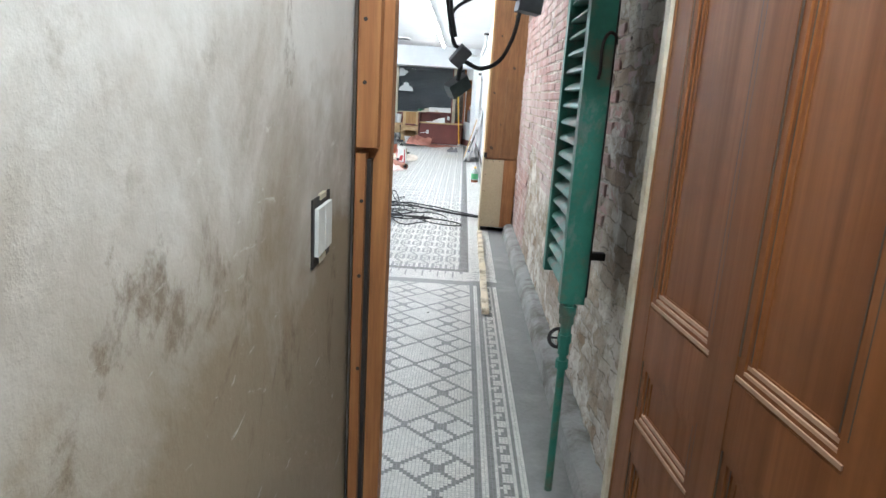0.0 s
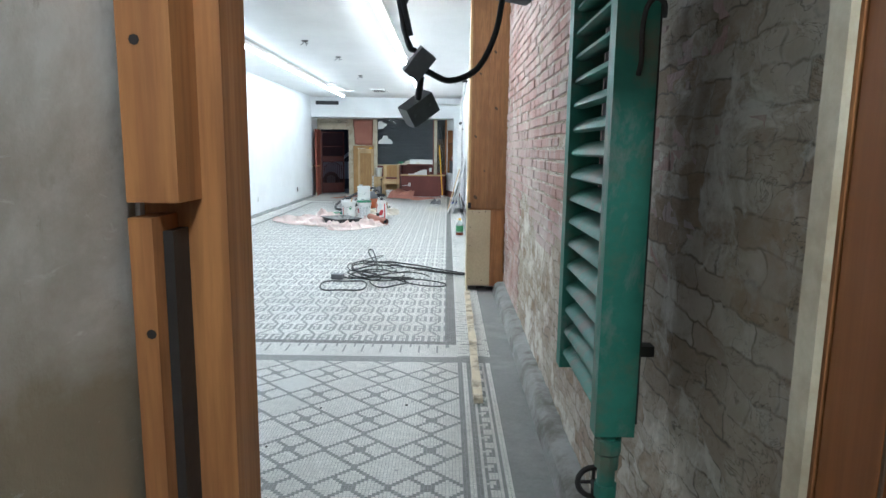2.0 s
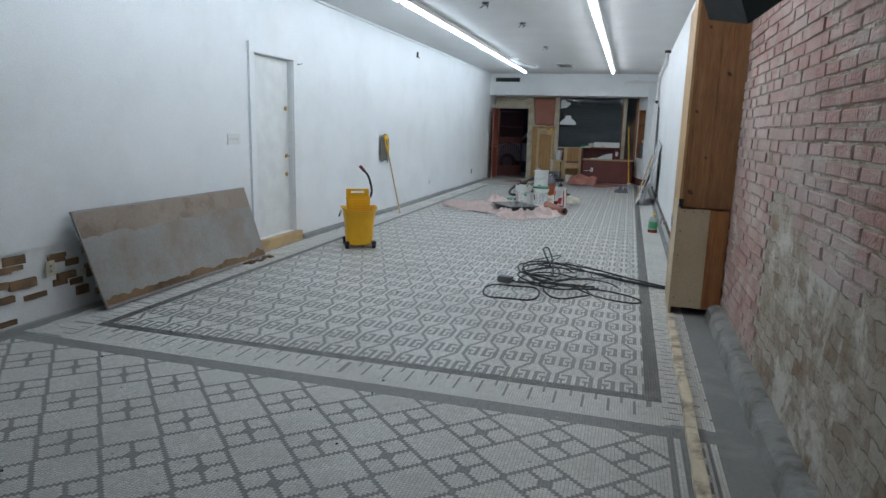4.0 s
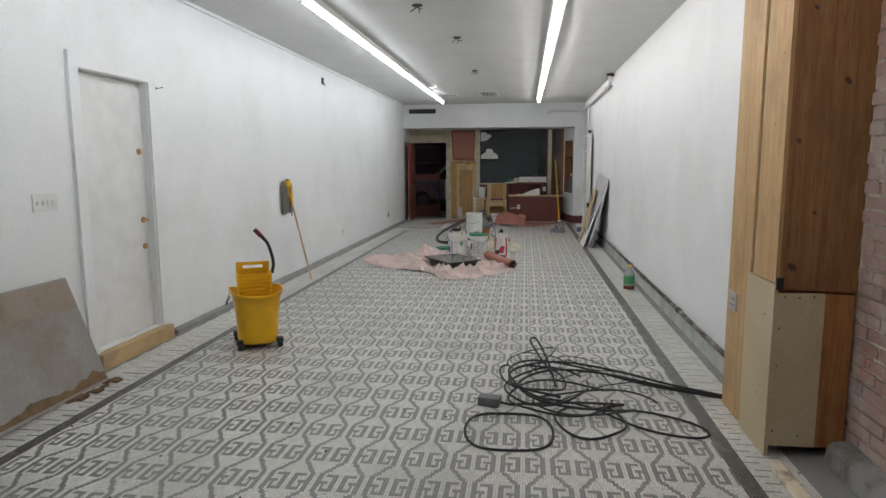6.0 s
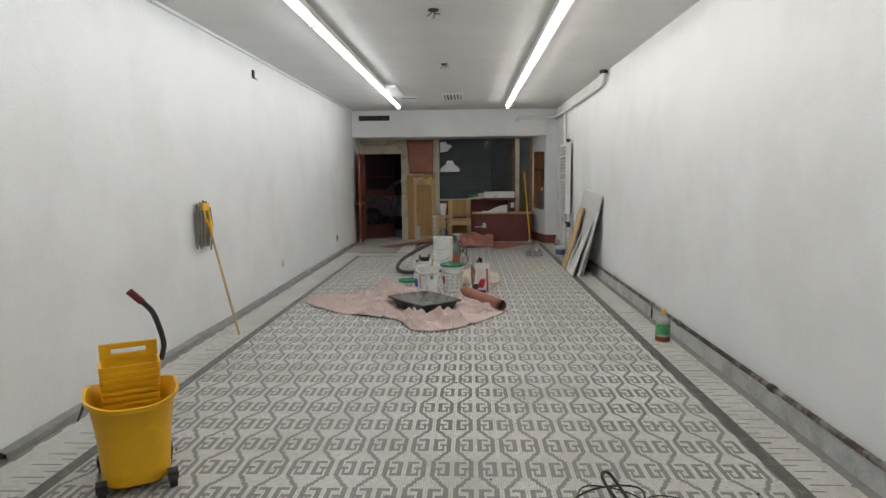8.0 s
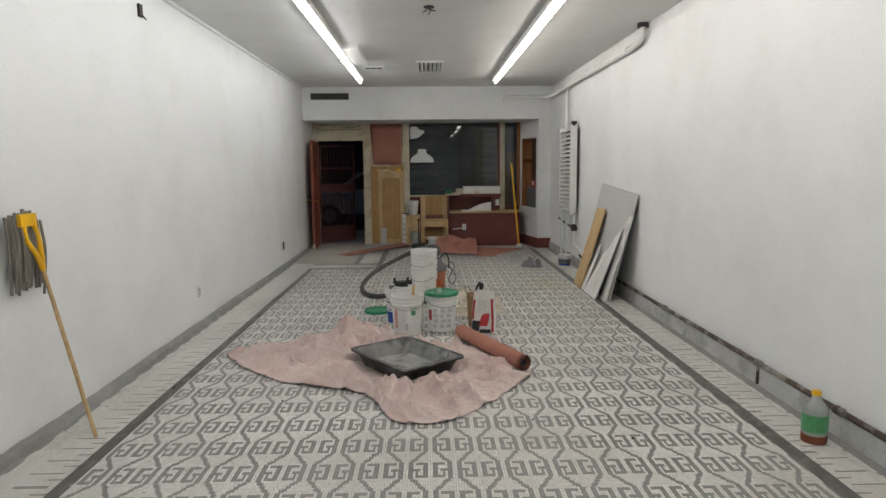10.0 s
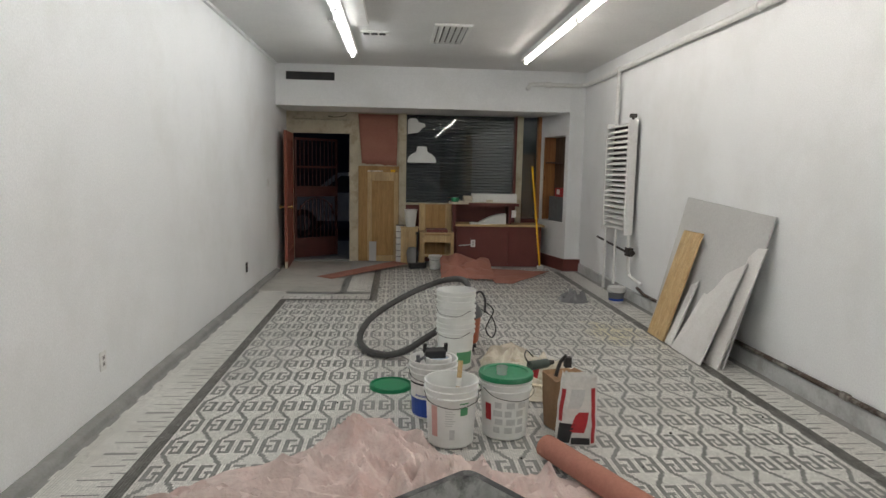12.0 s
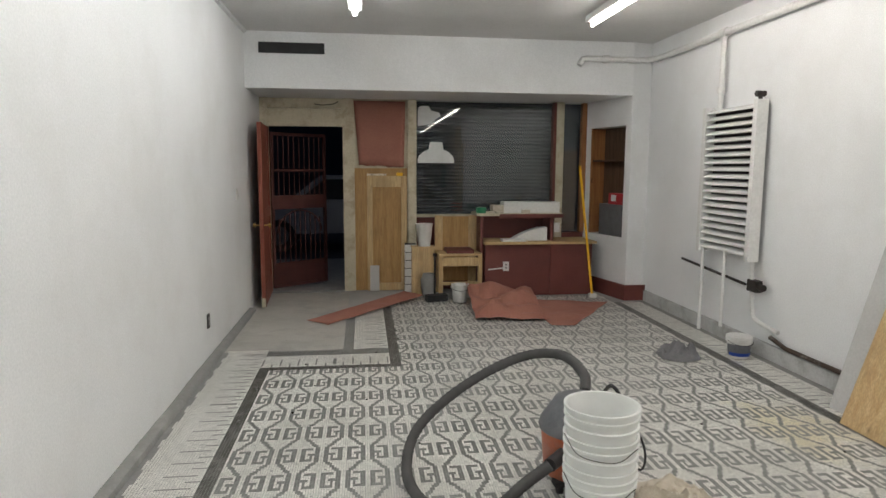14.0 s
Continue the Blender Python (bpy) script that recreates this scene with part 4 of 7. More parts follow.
shift_since(before, 0.005, 0.22)

# ---- ceiling fittings ----
def ceiling_box(x, y):
    t = thing("ceiling_box", "old open ceiling lamp outlet with loose wires", "ceiling outlet", pose(x, y, ZC), "old ceiling outlets")
    bm = bm_new()
    cyl(bm, (0, 0, -0.012), (0, 0, -0.001), 0.05, seg=18)
    part("rose", bm, M_IRON, t)
    for k in range(3):
        a = 2.1 * k + x
        bm = bm_new()
        tube(bm, smooth_path([(0, 0, -0.01), (0.03 * math.cos(a), 0.03 * math.sin(a), -0.04), (0.07 * math.cos(a + 0.4), 0.07 * math.sin(a + 0.4), -0.05 - 0.01 * k)], 4), 0.005, 5)
        part("wire", bm, M_BLACK, t)


for p in ((-0.845, 11.2), (-0.85, 14.02), (-1.06, 9.57)):
    ceiling_box(*p)
vent = thing("ceiling_vent", "white slatted ceiling vent", "vent", pose(-0.82, 17.58, ZC))
for b in ((-0.20, -0.165, -0.5, 0.5), (0.165, 0.20, -0.5, 0.5), (-0.165, 0.165, -0.5, -0.46), (-0.165, 0.165, 0.46, 0.5)):
    bm = bm_new()
    box(bm, *b, -0.022, -0.001)
    part("frame", bm, M_METALW, vent)
# flat dark sheet paints the duct's shade; the ceiling is closed here
bm = bm_new()
box(bm, -0.165, 0.165, -0.46, 0.46, -0.004, -0.001)
part("backing", bm, M_IRON, vent, "flat dark sheet painting the shaded duct behind the slats")
for k in range(5):
    bm = bm_new()
    box(bm, -0.022, 0.022, -0.46, 0.46, -0.003, 0.003, pose(-0.128 + 0.064 * k, 0, -0.014, 0, 28, 0))
    part("slat", bm, M_METALW, vent)
bx = thing("ballast_box", "white metal ballast box beside the strip lamp", "fixture", pose(-1.82, 16.49, ZC))
bm = bm_new()
box(bm, -0.10, 0.10, -0.62, 0.62, -0.05, -0.001)
bevel_all(bm, 0.006)
part("cover", bm, M_METALW, bx)
bm = bm_new()
tube(bm, smooth_path([(-0.1, 0.5, -0.03), (-0.2, 0.55, -0.05), (-0.3, 0.5, -0.03)], 4), 0.008, 6)
part("lead", bm, M_METALW, bx)
hole = thing("ceiling_hatch", "small broken vent opening in the ceiling", "vent", pose(-1.67, 17.66, ZC))
bm = bm_new()
box(bm, -0.16, 0.16, -0.09, 0.09, -0.012, -0.001)
part("frame", bm, M_METALW, hole)
# black plates colour in the unlit openings; nothing is cut through
for k in range(3):
    bm = bm_new()
    box(bm, -0.13 + 0.09 * k, -0.06 + 0.09 * k, -0.05, 0.05, -0.016, -0.0125)
    part("gap", bm, M_BLACK, hole, "black plate painting the darkness of an opening")
bm = bm_new()
box(bm, -3.05, -2.34, YH - 0.018, YH - 0.001, 2.845, 2.96)
hv = part("slot", bm, M_BLACK, None)
tagged(hv, "black torn vent slot in the bulkhead", "vent")
hv.name = "bulkhead_vent"

# ---- pipework on the east wall ----
pipe = thing("ceiling_pipe", "white painted pipe along the wall under the ceiling", "pipe")
bm = bm_new()
tube(bm, smooth_path([(1.44, 14.74, 3.05), (1.44, 14.72, 2.97), (1.44, 14.85, 2.90), (1.44, 15.2, 2.885)], 5) + [Vector((1.44, 17, 2.88)), Vector((1.44, 19.5, 2.865))] + smooth_path([(1.44, 19.55, 2.865), (1.42, 19.78, 2.865), (1.30, 19.88, 2.865), (1.15, 19.89, 2.865)], 4) + [Vector((0.66, 19.89, 2.87)), Vector((0.60, 19.89, 2.865)), Vector((0.56, 19.89, 2.79))], 0.032, 12)
part("main_run", bm, M_METALW, pipe, "", True)
for p0, p1, r in (((1.44, 15.2, 2.885), (1.44, 15.28, 2.885), 0.042), ((1.44, 18.33, 2.872), (1.44, 18.43, 2.872), 0.044), ((0.84, 19.89, 2.868), (0.92, 19.89, 2.868), 0.042)):
    bm = bm_new()
    cyl(bm, p0, p1, r, seg=12)
    part("coupling", bm, M_METALW, pipe, "", True)
bm = bm_new()
cyl(bm, (1.44, 14.74, 3.03), (1.44, 14.74, ZC - 0.001), 0.06, seg=14)
part("flange", bm, M_IRON, pipe, "dark iron ceiling flange")
bm = bm_new()
cyl(bm, (1.44, 18.38, 2.14), (1.44, 18.38, 2.85), 0.026, seg=12)
cyl(bm, (1.44, 18.38, 2.32), (1.44, 18.38, 2.38), 0.036, seg=12)
part("riser", bm, M_METALW, pipe, "", True)

wr2 = radiator("wall_radiator", "white enamelled ladder radiator hung on the wall", pose(XR - 0.03, 17.66, 0), M_METALW, 0.86, 0.81, 2.19, 20, 0.12)
for y, z0 in ((0.80, 0.02), (0.42, 0.14)):
    bm = bm_new()
    cyl(bm, (-0.075, y, z0), (-0.075, y, 0.88), 0.017, seg=10)
    part("feed_pipe", bm, M_METALW, wr2, "", True)
bm = bm_new()
tube(bm, smooth_path([(-0.06, 0.04, 0.9), (-0.06, 0.02, 0.78), (-0.06, 0.0, 0.6), (-0.05, -0.02, 0.36), (-0.03, -0.08, 0.30), (0.0, -0.3, 0.26)], 5), 0.019, 10)
part("return_pipe", bm, M_METALW, wr2, "", True)
bm = bm_new()
box(bm, -0.09, -0.03, -0.10, 0.03, 0.56, 0.66)
cyl(bm, (-0.06, -0.05, 0.61), (-0.06, -0.16, 0.61), 0.03, seg=10)
part("valve", bm, M_IRON, wr2, "black iron valve")
bm = bm_new()
cyl(bm, (-0.06, 0.1, 0.60), (-0.02, 1.30, 0.66), 0.014, seg=8)
part("branch_pipe", bm, M_IRON, wr2, "thin dark pipe", True)
bm = bm_new()
cyl(bm, (-0.06, 0.06, 2.19), (-0.06, 0.06, 2.25), 0.018, seg=8)
cyl(bm, (-0.10, 0.06, 2.24), (-0.02, 0.06, 2.24), 0.026, seg=10)
part("bleed_valve", bm, M_IRON, wr2)
M_RUST = surface("rusty_pipe", (0.05, 0.04, 0.036), (0.10, 0.06, 0.04), rough=0.7, metal=0.2, scale=5, fine=40, dirt=(0.5, 0.48, 0.44), dirt_amt=0.6, dirt_scale=6)
bm = bm_new()
tube(bm, [Vector((1.472, 7.25 + 0.345 * i, 0.155 + 0.006 * noise.noise((i, 0, 0)))) for i in range(30)] + [Vector((1.466, 17.45, 0.20))], 0.019, 10)
floor_pipe = solid("floor_pipe", "dark rusty pipe running along the wall base", "pipe", bm, M_RUST, smooth=True)
for y in (7.6, 9.35, 11.2, 12.1, 13.9):
    bm = bm_new()
    cyl(bm, (1.472, y, 0.155), (1.472, y + 0.06, 0.155), 0.027, seg=10)
    part("pipe_joint", bm, M_RUST, floor_pipe)
bm = bm_new()
box(bm, 1.455, 1.469, 12.1, 12.12, 0.01, 0.15)
part("pipe_stay", bm, M_RUST, floor_pipe)

# ---- boards leaning on the east wall ----
def leaning(name, label, cat, y0, y1, h0, h1, xb, xt, mat, th=0.013, yshift=0.0):
    bm = bm_new()
    prof = [(xb, 0.001), (xt, 1.0), (xt + th, 1.0), (xb + th, 0.001)]
    rows = []
    for y, h in ((y0, h0), (y1, h1)):
        rows.append([bm.verts.new((px, y + (yshift if pz > 0.5 else 0), pz if pz < 0.5 else h)) for px, pz in prof])
    bridge(bm, rows[0], rows[1])
    bm.faces.new(rows[0]); bm.faces.new(rows[1])
    bevel_all(bm, 0.002, 1)
    return solid(name, label, cat, bm, mat)


M_OFFCUT = surface("white_wallboard_face", (0.70, 0.69, 0.67), (0.63, 0.62, 0.60), rough=0.8, scale=2, fine=60, dirt=(0.55, 0.53, 0.50), dirt_amt=0.4)
M_GYPW = surface("pale_wallboard", (0.50, 0.50, 0.49), (0.45, 0.45, 0.44), rough=0.8, scale=2, fine=60)
leaning("wallboard", "large pale grey wallboard sheet leaning on the wall", "board", 14.95, 16.42, 1.24, 1.33, 1.21, 1.475, M_GYPW, yshift=-0.12)
leaning("wallboard", "narrow pale wallboard offcut leaning on the wall", "board", 14.96, 15.16, 1.0, 0.98, 1.17, 1.42, M_OFFCUT, yshift=-0.14)
leaning("wallboard", "tall pale wallboard offcut leaning on boards", "board", 15.08, 15.62, 0.86, 0.62, 1.08, 1.36, M_OFFCUT, yshift=-0.10)
leaning("pine_board", "short pine board leaning on the wallboards", "board", 15.80, 16.16, 1.02, 1.02, 1.08, 1.36, M_PINE, 0.02, yshift=-0.06)
leaning("wallboard", "white wallboard strip behind the pine board", "board", 15.65, 15.78, 0.6, 0.55, 1.09, 1.30, M_METALW, yshift=-0.02)

# ---- detergent bottle ----
M_CLEAR, _t, _p = nodes_of("clear_plastic")
_p.inputs["Base Color"].default_value = (0.80, 0.86, 0.82, 1)
_p.inputs["Roughness"].default_value = 0.15
_p.inputs["Transmission Weight"].default_value = 0.6
M_LABEL = surface("green_label", (0.05, 0.25, 0.10), (0.10, 0.33, 0.14), rough=0.5, scale=30)
M_TEA = surface("brown_liquid", (0.20, 0.06, 0.03), (0.16, 0.05, 0.025), rough=0.2, scale=6, bump_s=0)
bot = thing("plastic_bottle", "clear plastic bottle with green label and brown liquid", "bottle", pose(1.30, 11.18, 0))
bm = bm_new()
lathe(bm, [(0, 0.001), (0.060, 0.002), (0.066, 0.012), (0.066, 0.185), (0.058, 0.215), (0.026, 0.25), (0.022, 0.275), (0.0, 0.276)], 22)
part("bottle_body", bm, M_CLEAR, bot, "", True)
bm = bm_new()
lathe(bm, [(0, 0.003), (0.0675, 0.004), (0.0675, 0.05), (0, 0.051)], 22)
part("liquid", bm, M_TEA, bot, "brown liquid", True)
bm = bm_new()
lathe(bm, [(0.0678, 0.07), (0.0682, 0.075), (0.0682, 0.165), (0.0678, 0.17)], 22)
part("label", bm, M_LABEL, bot, "green printed label", True)
bm = bm_new()
lathe(bm, [(0, 0.275), (0.025, 0.275), (0.025, 0.30), (0, 0.302)], 16)
part("cap", bm, M_YELLOW, bot, "yellow screw cap", True)

# ---- coil of cable on the floor ----
before = set(scene.objects)
coil = thing("cable_coil", "tangled black power cable coil on the floor", "cable")


def loop(cx, cy, rx, ry, a0, a1, z, n=28, tilt=0.0):
    return [(cx + rx * math.cos(a) * math.cos(tilt) - ry * math.sin(a) * math.sin(tilt), cy + rx * math.cos(a) * math.sin(tilt) + ry * math.sin(a) * math.cos(tilt),
             z + 0.012 * math.sin(3 * a + cx * 9)) for a in [radians(a0 + (a1 - a0) * i / n) for i in range(n + 1)]]


runs = [(loop(-0.02, 6.72, 0.255, 0.28, 80, 440, 0.018), 0.010),
        (loop(0.46, 6.92, 0.21, 0.25, 120, 420, 0.022), 0.010),
        (smooth_path([(0.55, 7.1, 0.012), (0.8, 7.12, 0.012), (1.05, 6.98, 0.012), (1.12, 6.82, 0.012), (1.0, 6.76, 0.012), (0.75, 6.86, 0.012), (0.45, 7.15, 0.02), (0.1, 7.25, 0.03)]), 0.009),
        (smooth_path([(-0.12, 7.145, 0.03), (-0.02, 7.14, 0.012), (0.05, 7.15, 0.014), (0.4, 7.2, 0.02), (0.7, 7.22, 0.012)]), 0.010),
        (smooth_path([(1.40, 7.38, 0.02), (1.0, 7.56, 0.03), (0.6, 7.72, 0.05), (0.25, 7.68, 0.07), (0.03, 7.42, 0.06), (0.15, 7.15, 0.05), (0.45, 7.05, 0.04), (0.7, 7.2, 0.02)]), 0.011),
        (smooth_path([(1.40, 7.36, 0.04), (1.05, 7.50, 0.06), (0.7, 7.70, 0.08), (0.3, 7.82, 0.09), (0.0, 7.62, 0.09), (0.0, 7.32, 0.08), (0.3, 7.18, 0.06)]), 0.011),
        (smooth_path([(1.38, 7.40, 0.015), (0.9, 7.60, 0.02), (0.45, 7.85, 0.05), (0.12, 7.80, 0.10), (-0.04, 7.55, 0.11), (0.05, 7.28, 0.07), (0.25, 7.15, 0.03)]), 0.010),
        (smooth_path([(0.28, 7.40, 0.05), (0.24, 7.7, 0.12), (0.16, 7.98, 0.21), (0.11, 7.93, 0.22), (0.16, 7.72, 0.18), (0.26, 7.5, 0.10)]), 0.010),
        (smooth_path([(0.25, 7.3, 0.05), (0.35, 7.8, 0.10), (0.50, 8.0, 0.02), (0.62, 7.85, 0.01), (0.66, 7.6, 0.02)]), 0.005),
        (smooth_path([(0.1, 7.5, 0.10), (0.3, 7.95, 0.15), (0.1, 8.1, 0.08), (-0.06, 7.9, 0.06), (0.02, 7.5, 0.10)]), 0.006),
        (smooth_path([(0.3, 7.2, 0.03), (0.6, 7.5, 0.03), (0.95, 7.75, 0.01), (0.6, 7.9, 0.01), (0.3, 7.6, 0.03)]), 0.005)]
runs += [(loop(0.30, 7.25, 0.34, 0.30, 20, 330, 0.035, tilt=0.3), 0.009), (loop(0.22, 7.42, 0.27, 0.36, 60, 400, 0.05, tilt=-0.4), 0.009),
         (loop(0.52, 7.20, 0.40, 0.20, 0, 300, 0.03, tilt=0.15), 0.008), (loop(0.12, 7.52, 0.20, 0.30, 100, 420, 0.07, tilt=0.5), 0.009),
         (smooth_path([(0.2, 7.6, 0.08), (0.34, 8.05, 0.06), (0.56, 8.12, 0.02), (0.70, 7.95, 0.012), (0.72, 7.7, 0.012)]), 0.004),
         (smooth_path([(0.15, 7.55, 0.10), (0.02, 7.95, 0.08), (0.10, 8.25, 0.02), (0.30, 8.2, 0.012), (0.42, 7.95, 0.02)]), 0.005)]
for k, (pts, r) in enumerate(runs):
    bm = bm_new()
    tube(bm, pts, r * 0.8, 7)
    part("cable", bm, M_BLACK, coil, "", True)
bm = bm_new()
box(bm, -0.07, 0.07, -0.045, 0.045, 0.002, 0.062, pose(-0.155, 7.145, 0, 0, 0, -12))
bevel_all(bm, 0.008)
part("plug_box", bm, M_BOXGREY, coil, "dark grey outlet box", True)
shift_since(before, -0.05, 0.04)

# ---- drop cloth, tray, buckets and tools in the middle of the floor ----
before = set(scene.objects)
M_CLOTH = surface("pink_stained_canvas", (0.55, 0.44, 0.40), (0.64, 0.55, 0.51), rough=0.9, scale=3, fine=22, bump_s=0.8, bump_d=0.02, dirt=(0.52, 0.33, 0.29), dirt_amt=0.55, dirt_scale=3)
outline = [(-2.42, 13.02), (-2.10, 13.36), (-1.76, 13.52), (-1.58, 13.92), (-1.34, 14.05), (-1.05, 13.60), (-0.70, 13.30), (-0.32, 13.2), (-0.06, 12.9), (0.05, 12.54), (-0.05, 12.28),
           (-0.33, 11.86), (-0.57, 11.60), (-0.78, 11.54), (-0.97, 11.60), (-1.12, 11.97), (-1.34, 12.17), (-1.68, 12.28), (-2.08, 12.58)]


def drape(name, label, cat, outline, mat, amp, seed, flats=(), scale=3.0, lift=None, folds=0):
    """A sheet lying in folds: rings from the outline to the middle, raised by folded noise."""
    c = Vector((sum(p[0] for p in outline) / len(outline), sum(p[1] for p in outline) / len(outline)))
    P = smooth_path([(x, y, 0) for x, y in outline] + [(*outline[0], 0)], 14)[:-1]
    K = 60
    bm = bm_new()
    rg = random.Random(int(seed * 10))
    creases = []
    for _ in range(folds):                         # long soft creases, most of them running to the middle
        p = rg.choice(P)
        f = rg.uniform(0.25, 0.95)
        a = Vector((c.x + (p.x - c.x) * f, c.y + (p.y - c.y) * f))
        ang = math.atan2(c.y - p.y, c.x - p.x) + rg.uniform(-0.9, 0.9)
        creases.append((a, math.cos(ang), math.sin(ang), rg.uniform(0.22, 0.55), rg.uniform(0.020, 0.042), rg.uniform(0.3, 1.0), rg.uniform(-1.2, 1.2)))

    def creased(x, y):
        z = 0.0
        for a, ca, sa, ln, wd, hh, bend in creases:
            dx, dy = x - a.x, y - a.y
            s, d = dx * ca + dy * sa, -dx * sa + dy * ca
            if abs(s) > ln * 1.6 or abs(d) > wd * 6:
                continue
            d -= bend * s * s * 0.6
            g = hh * math.exp(-(s / ln) ** 2 * 2.2) * math.exp(-abs(d / wd) ** 1.6)
            z = max(z, g) + 0.12 * min(z, g)
        return z
    rows = []
    for k in range(K):
        f = 1 - k / K
        row = []
        for p in P:
            x, y = c.x + (p.x - c.x) * f, c.y + (p.y - c.y) * f
            e = min(1.0, (0.22 if folds else 0.0) + (1 - f) * 7)
            nz = noise.noise((x * scale, y * scale, seed)) + 0.5 * noise.noise((x * scale * 2.3, y * scale * 2.3, seed + 4))
            ridge = (1 - abs(nz)) ** 4
            q = noise.noise((x * scale * 0.6, y * scale * 0.6, seed + 9))
            w1 = noise.noise((x * scale * 1.1 + 0.8 * nz, y * scale * 0.55, seed + 21))
            r2 = (1 - abs(w1)) ** 6
            w3 = noise.noise((x * scale * 0.7, y * scale * 1.6 + 0.7 * q, seed + 33))
            r3 = (1 - abs(w3)) ** 7
            z = amp * e * (0.25 * ridge + max(0.0, q + 0.1) * (0.9 * r2 + 0.5 * ridge) + 0.55 * r2 * (0.5 + q) + 0.5 * r3 + 0.03)
            if folds:
                z = amp * e * (0.85 * creased(x, y) + 0.05 + 0.08 * q + 0.03 * nz)
                z = max(z, 0.001)
            for fx, fy, fr in flats:
                dd = math.hypot(x - fx, y - fy)
                z *= min(1.0, max(0.04, (dd - fr) / 0.22 + 0.04))
            if lift:
                z += lift(x, y) * e
            row.append(bm.verts.new((x + (0.03 if folds else 0.012) * noise.noise((x * 7, y * 7, 2)), y + (0.03 if folds else 0.012) * noise.noise((x * 7, y * 7, 8)), 0.004 + z)))
        rows.append(row)
    for a, b in zip(rows, rows[1:]):
        bridge(bm, a, b)
    bm.faces.new(rows[-1])
    ob = solid(name, label, cat, bm, mat, smooth=True)
    sm = ob.modifiers.new("thickness", "SOLIDIFY")
    sm.thickness, sm.offset = 0.003, 1
    return ob


drape("drop_cloth", "rumpled pink stained canvas drop cloth on the floor", "cloth", outline, M_CLOTH, 0.15, 3.0, ((-0.92, 12.6, 0.30), (-0.2, 12.9, 0.08)), 3.2,
      lambda x, y: 0.10 * math.exp(-((x + 1.45) ** 2 / 0.03 + (y - 13.6) ** 2 / 0.06)) * (0.6 + noise.noise((x * 9, y * 9, 1))), 150)

M_TRAYIN = surface("mortar_smeared_plastic", (0.20, 0.20, 0.195), (0.36, 0.36, 0.345), rough=0.8, scale=7, fine=50, bump_s=0.5, dirt=(0.03, 0.03, 0.03), dirt_amt=0.9, dirt_scale=6)
M_TRAYOUT = surface("black_tray_plastic", (0.02, 0.021, 0.022), (0.04, 0.04, 0.042), rough=0.45, scale=6, dirt=(0.30, 0.30, 0.29), dirt_amt=0.4, dirt_scale=7)
tray = thing("mortar_tray", "black plastic mixing tray smeared with grey mortar", "tray", pose(-0.905, 12.61, 0.012, 0, 0, -53))
bm = bm_new()
loft(bm, [(rrect(0.30, 0.215, 0.05), 0.0, None), (rrect(0.355, 0.265, 0.06), 0.115, None), (rrect(0.385, 0.295, 0.06), 0.118, None), (rrect(0.385, 0.295, 0.06), 0.130, None), (rrect(0.352, 0.262, 0.06), 0.128, None)], True, False)
part("shell", bm, M_TRAYOUT, tray, "", True)
bm = bm_new()
loft(bm, [(rrect(0.350, 0.260, 0.06), 0.128, None), (rrect(0.30, 0.212, 0.05), 0.022, None)], False, False)
ptop = rrect(0.30, 0.212, 0.05)
g = [[bm.verts.new((x * f, y * f, 0.022 + (1 - f) * 0.01 + 0.014 * noise.noise((x * f * 9, y * f * 9, 1)))) for x, y in ptop] for f in (1.0, 0.8, 0.6, 0.4, 0.2)]
for a, b in zip(g, g[1:]):
    bridge(bm, a, b)
bm.faces.new(g[-1])
part("mortar_lining", bm, M_TRAYIN, tray, "grey dried mortar smears", True)

roll = thing("paper_roll", "roll of red rosin paper lying on the cloth", "paper roll")
bm = bm_new()
p0, p1 = Vector((-0.43, 13.47, 0.072)), Vector((0.0, 12.5, 0.072))
ax = (p1 - p0).normalized()
u = ax.orthogonal().normalized()
w = ax.cross(u)
rows = []
N = 90
for p in (p0, p1):
    rows.append([bm.verts.new(p + (u * math.cos(i * 0.42) + w * math.sin(i * 0.42)) * (0.030 + 0.038 * i / N)) for i in range(N)])
for i in range(N - 1):
    bm.faces.new((rows[0][i], rows[0][i + 1], rows[1][i + 1], rows[1][i]))
part("wound_paper", bm, M_KRAFT, roll, "", True)
# solid black cylinder gives the roll's hollow its shade
bm = bm_new()
cyl(bm, p0 + ax * 0.01, p1 - ax * 0.01, 0.027, seg=14)
part("core_tube", bm, M_BLACK, roll, "black cylinder painting the shaded hollow of the roll")

M_PAILW = surface("white_pail_plastic", (0.74, 0.74, 0.72), (0.68, 0.68, 0.66), rough=0.35, scale=5, fine=40, bump_s=0.03, dirt=(0.50, 0.48, 0.44), dirt_amt=0.4, dirt_scale=6)
M_MILKY, _t, _p = nodes_of("milky_plastic")
_p.inputs["Base Color"].default_value = (0.80, 0.81, 0.79, 1)
_p.inputs["Roughness"].default_value = 0.35
_p.inputs["Subsurface Weight"].default_value = 0.35
_p.inputs["Subsurface Radius"].default_value = (0.03, 0.03, 0.028)
_n = noise_tex(_t, coords(_t), 6.0, 5)
link(_t, mix(_t, ramp(_t, _n, [(0.35, (0, 0, 0)), (0.75, (0.7, 0.7, 0.7))]), (0.78, 0.79, 0.77), (0.60, 0.61, 0.58)), _p.inputs["Base Color"])
M_GREENL = surface("green_lid_plastic", (0.012, 0.20, 0.085), (0.010, 0.165, 0.07), rough=0.4, scale=5, fine=40, bump_s=0.04, dirt=(0.12, 0.30, 0.20), dirt_amt=0.4)
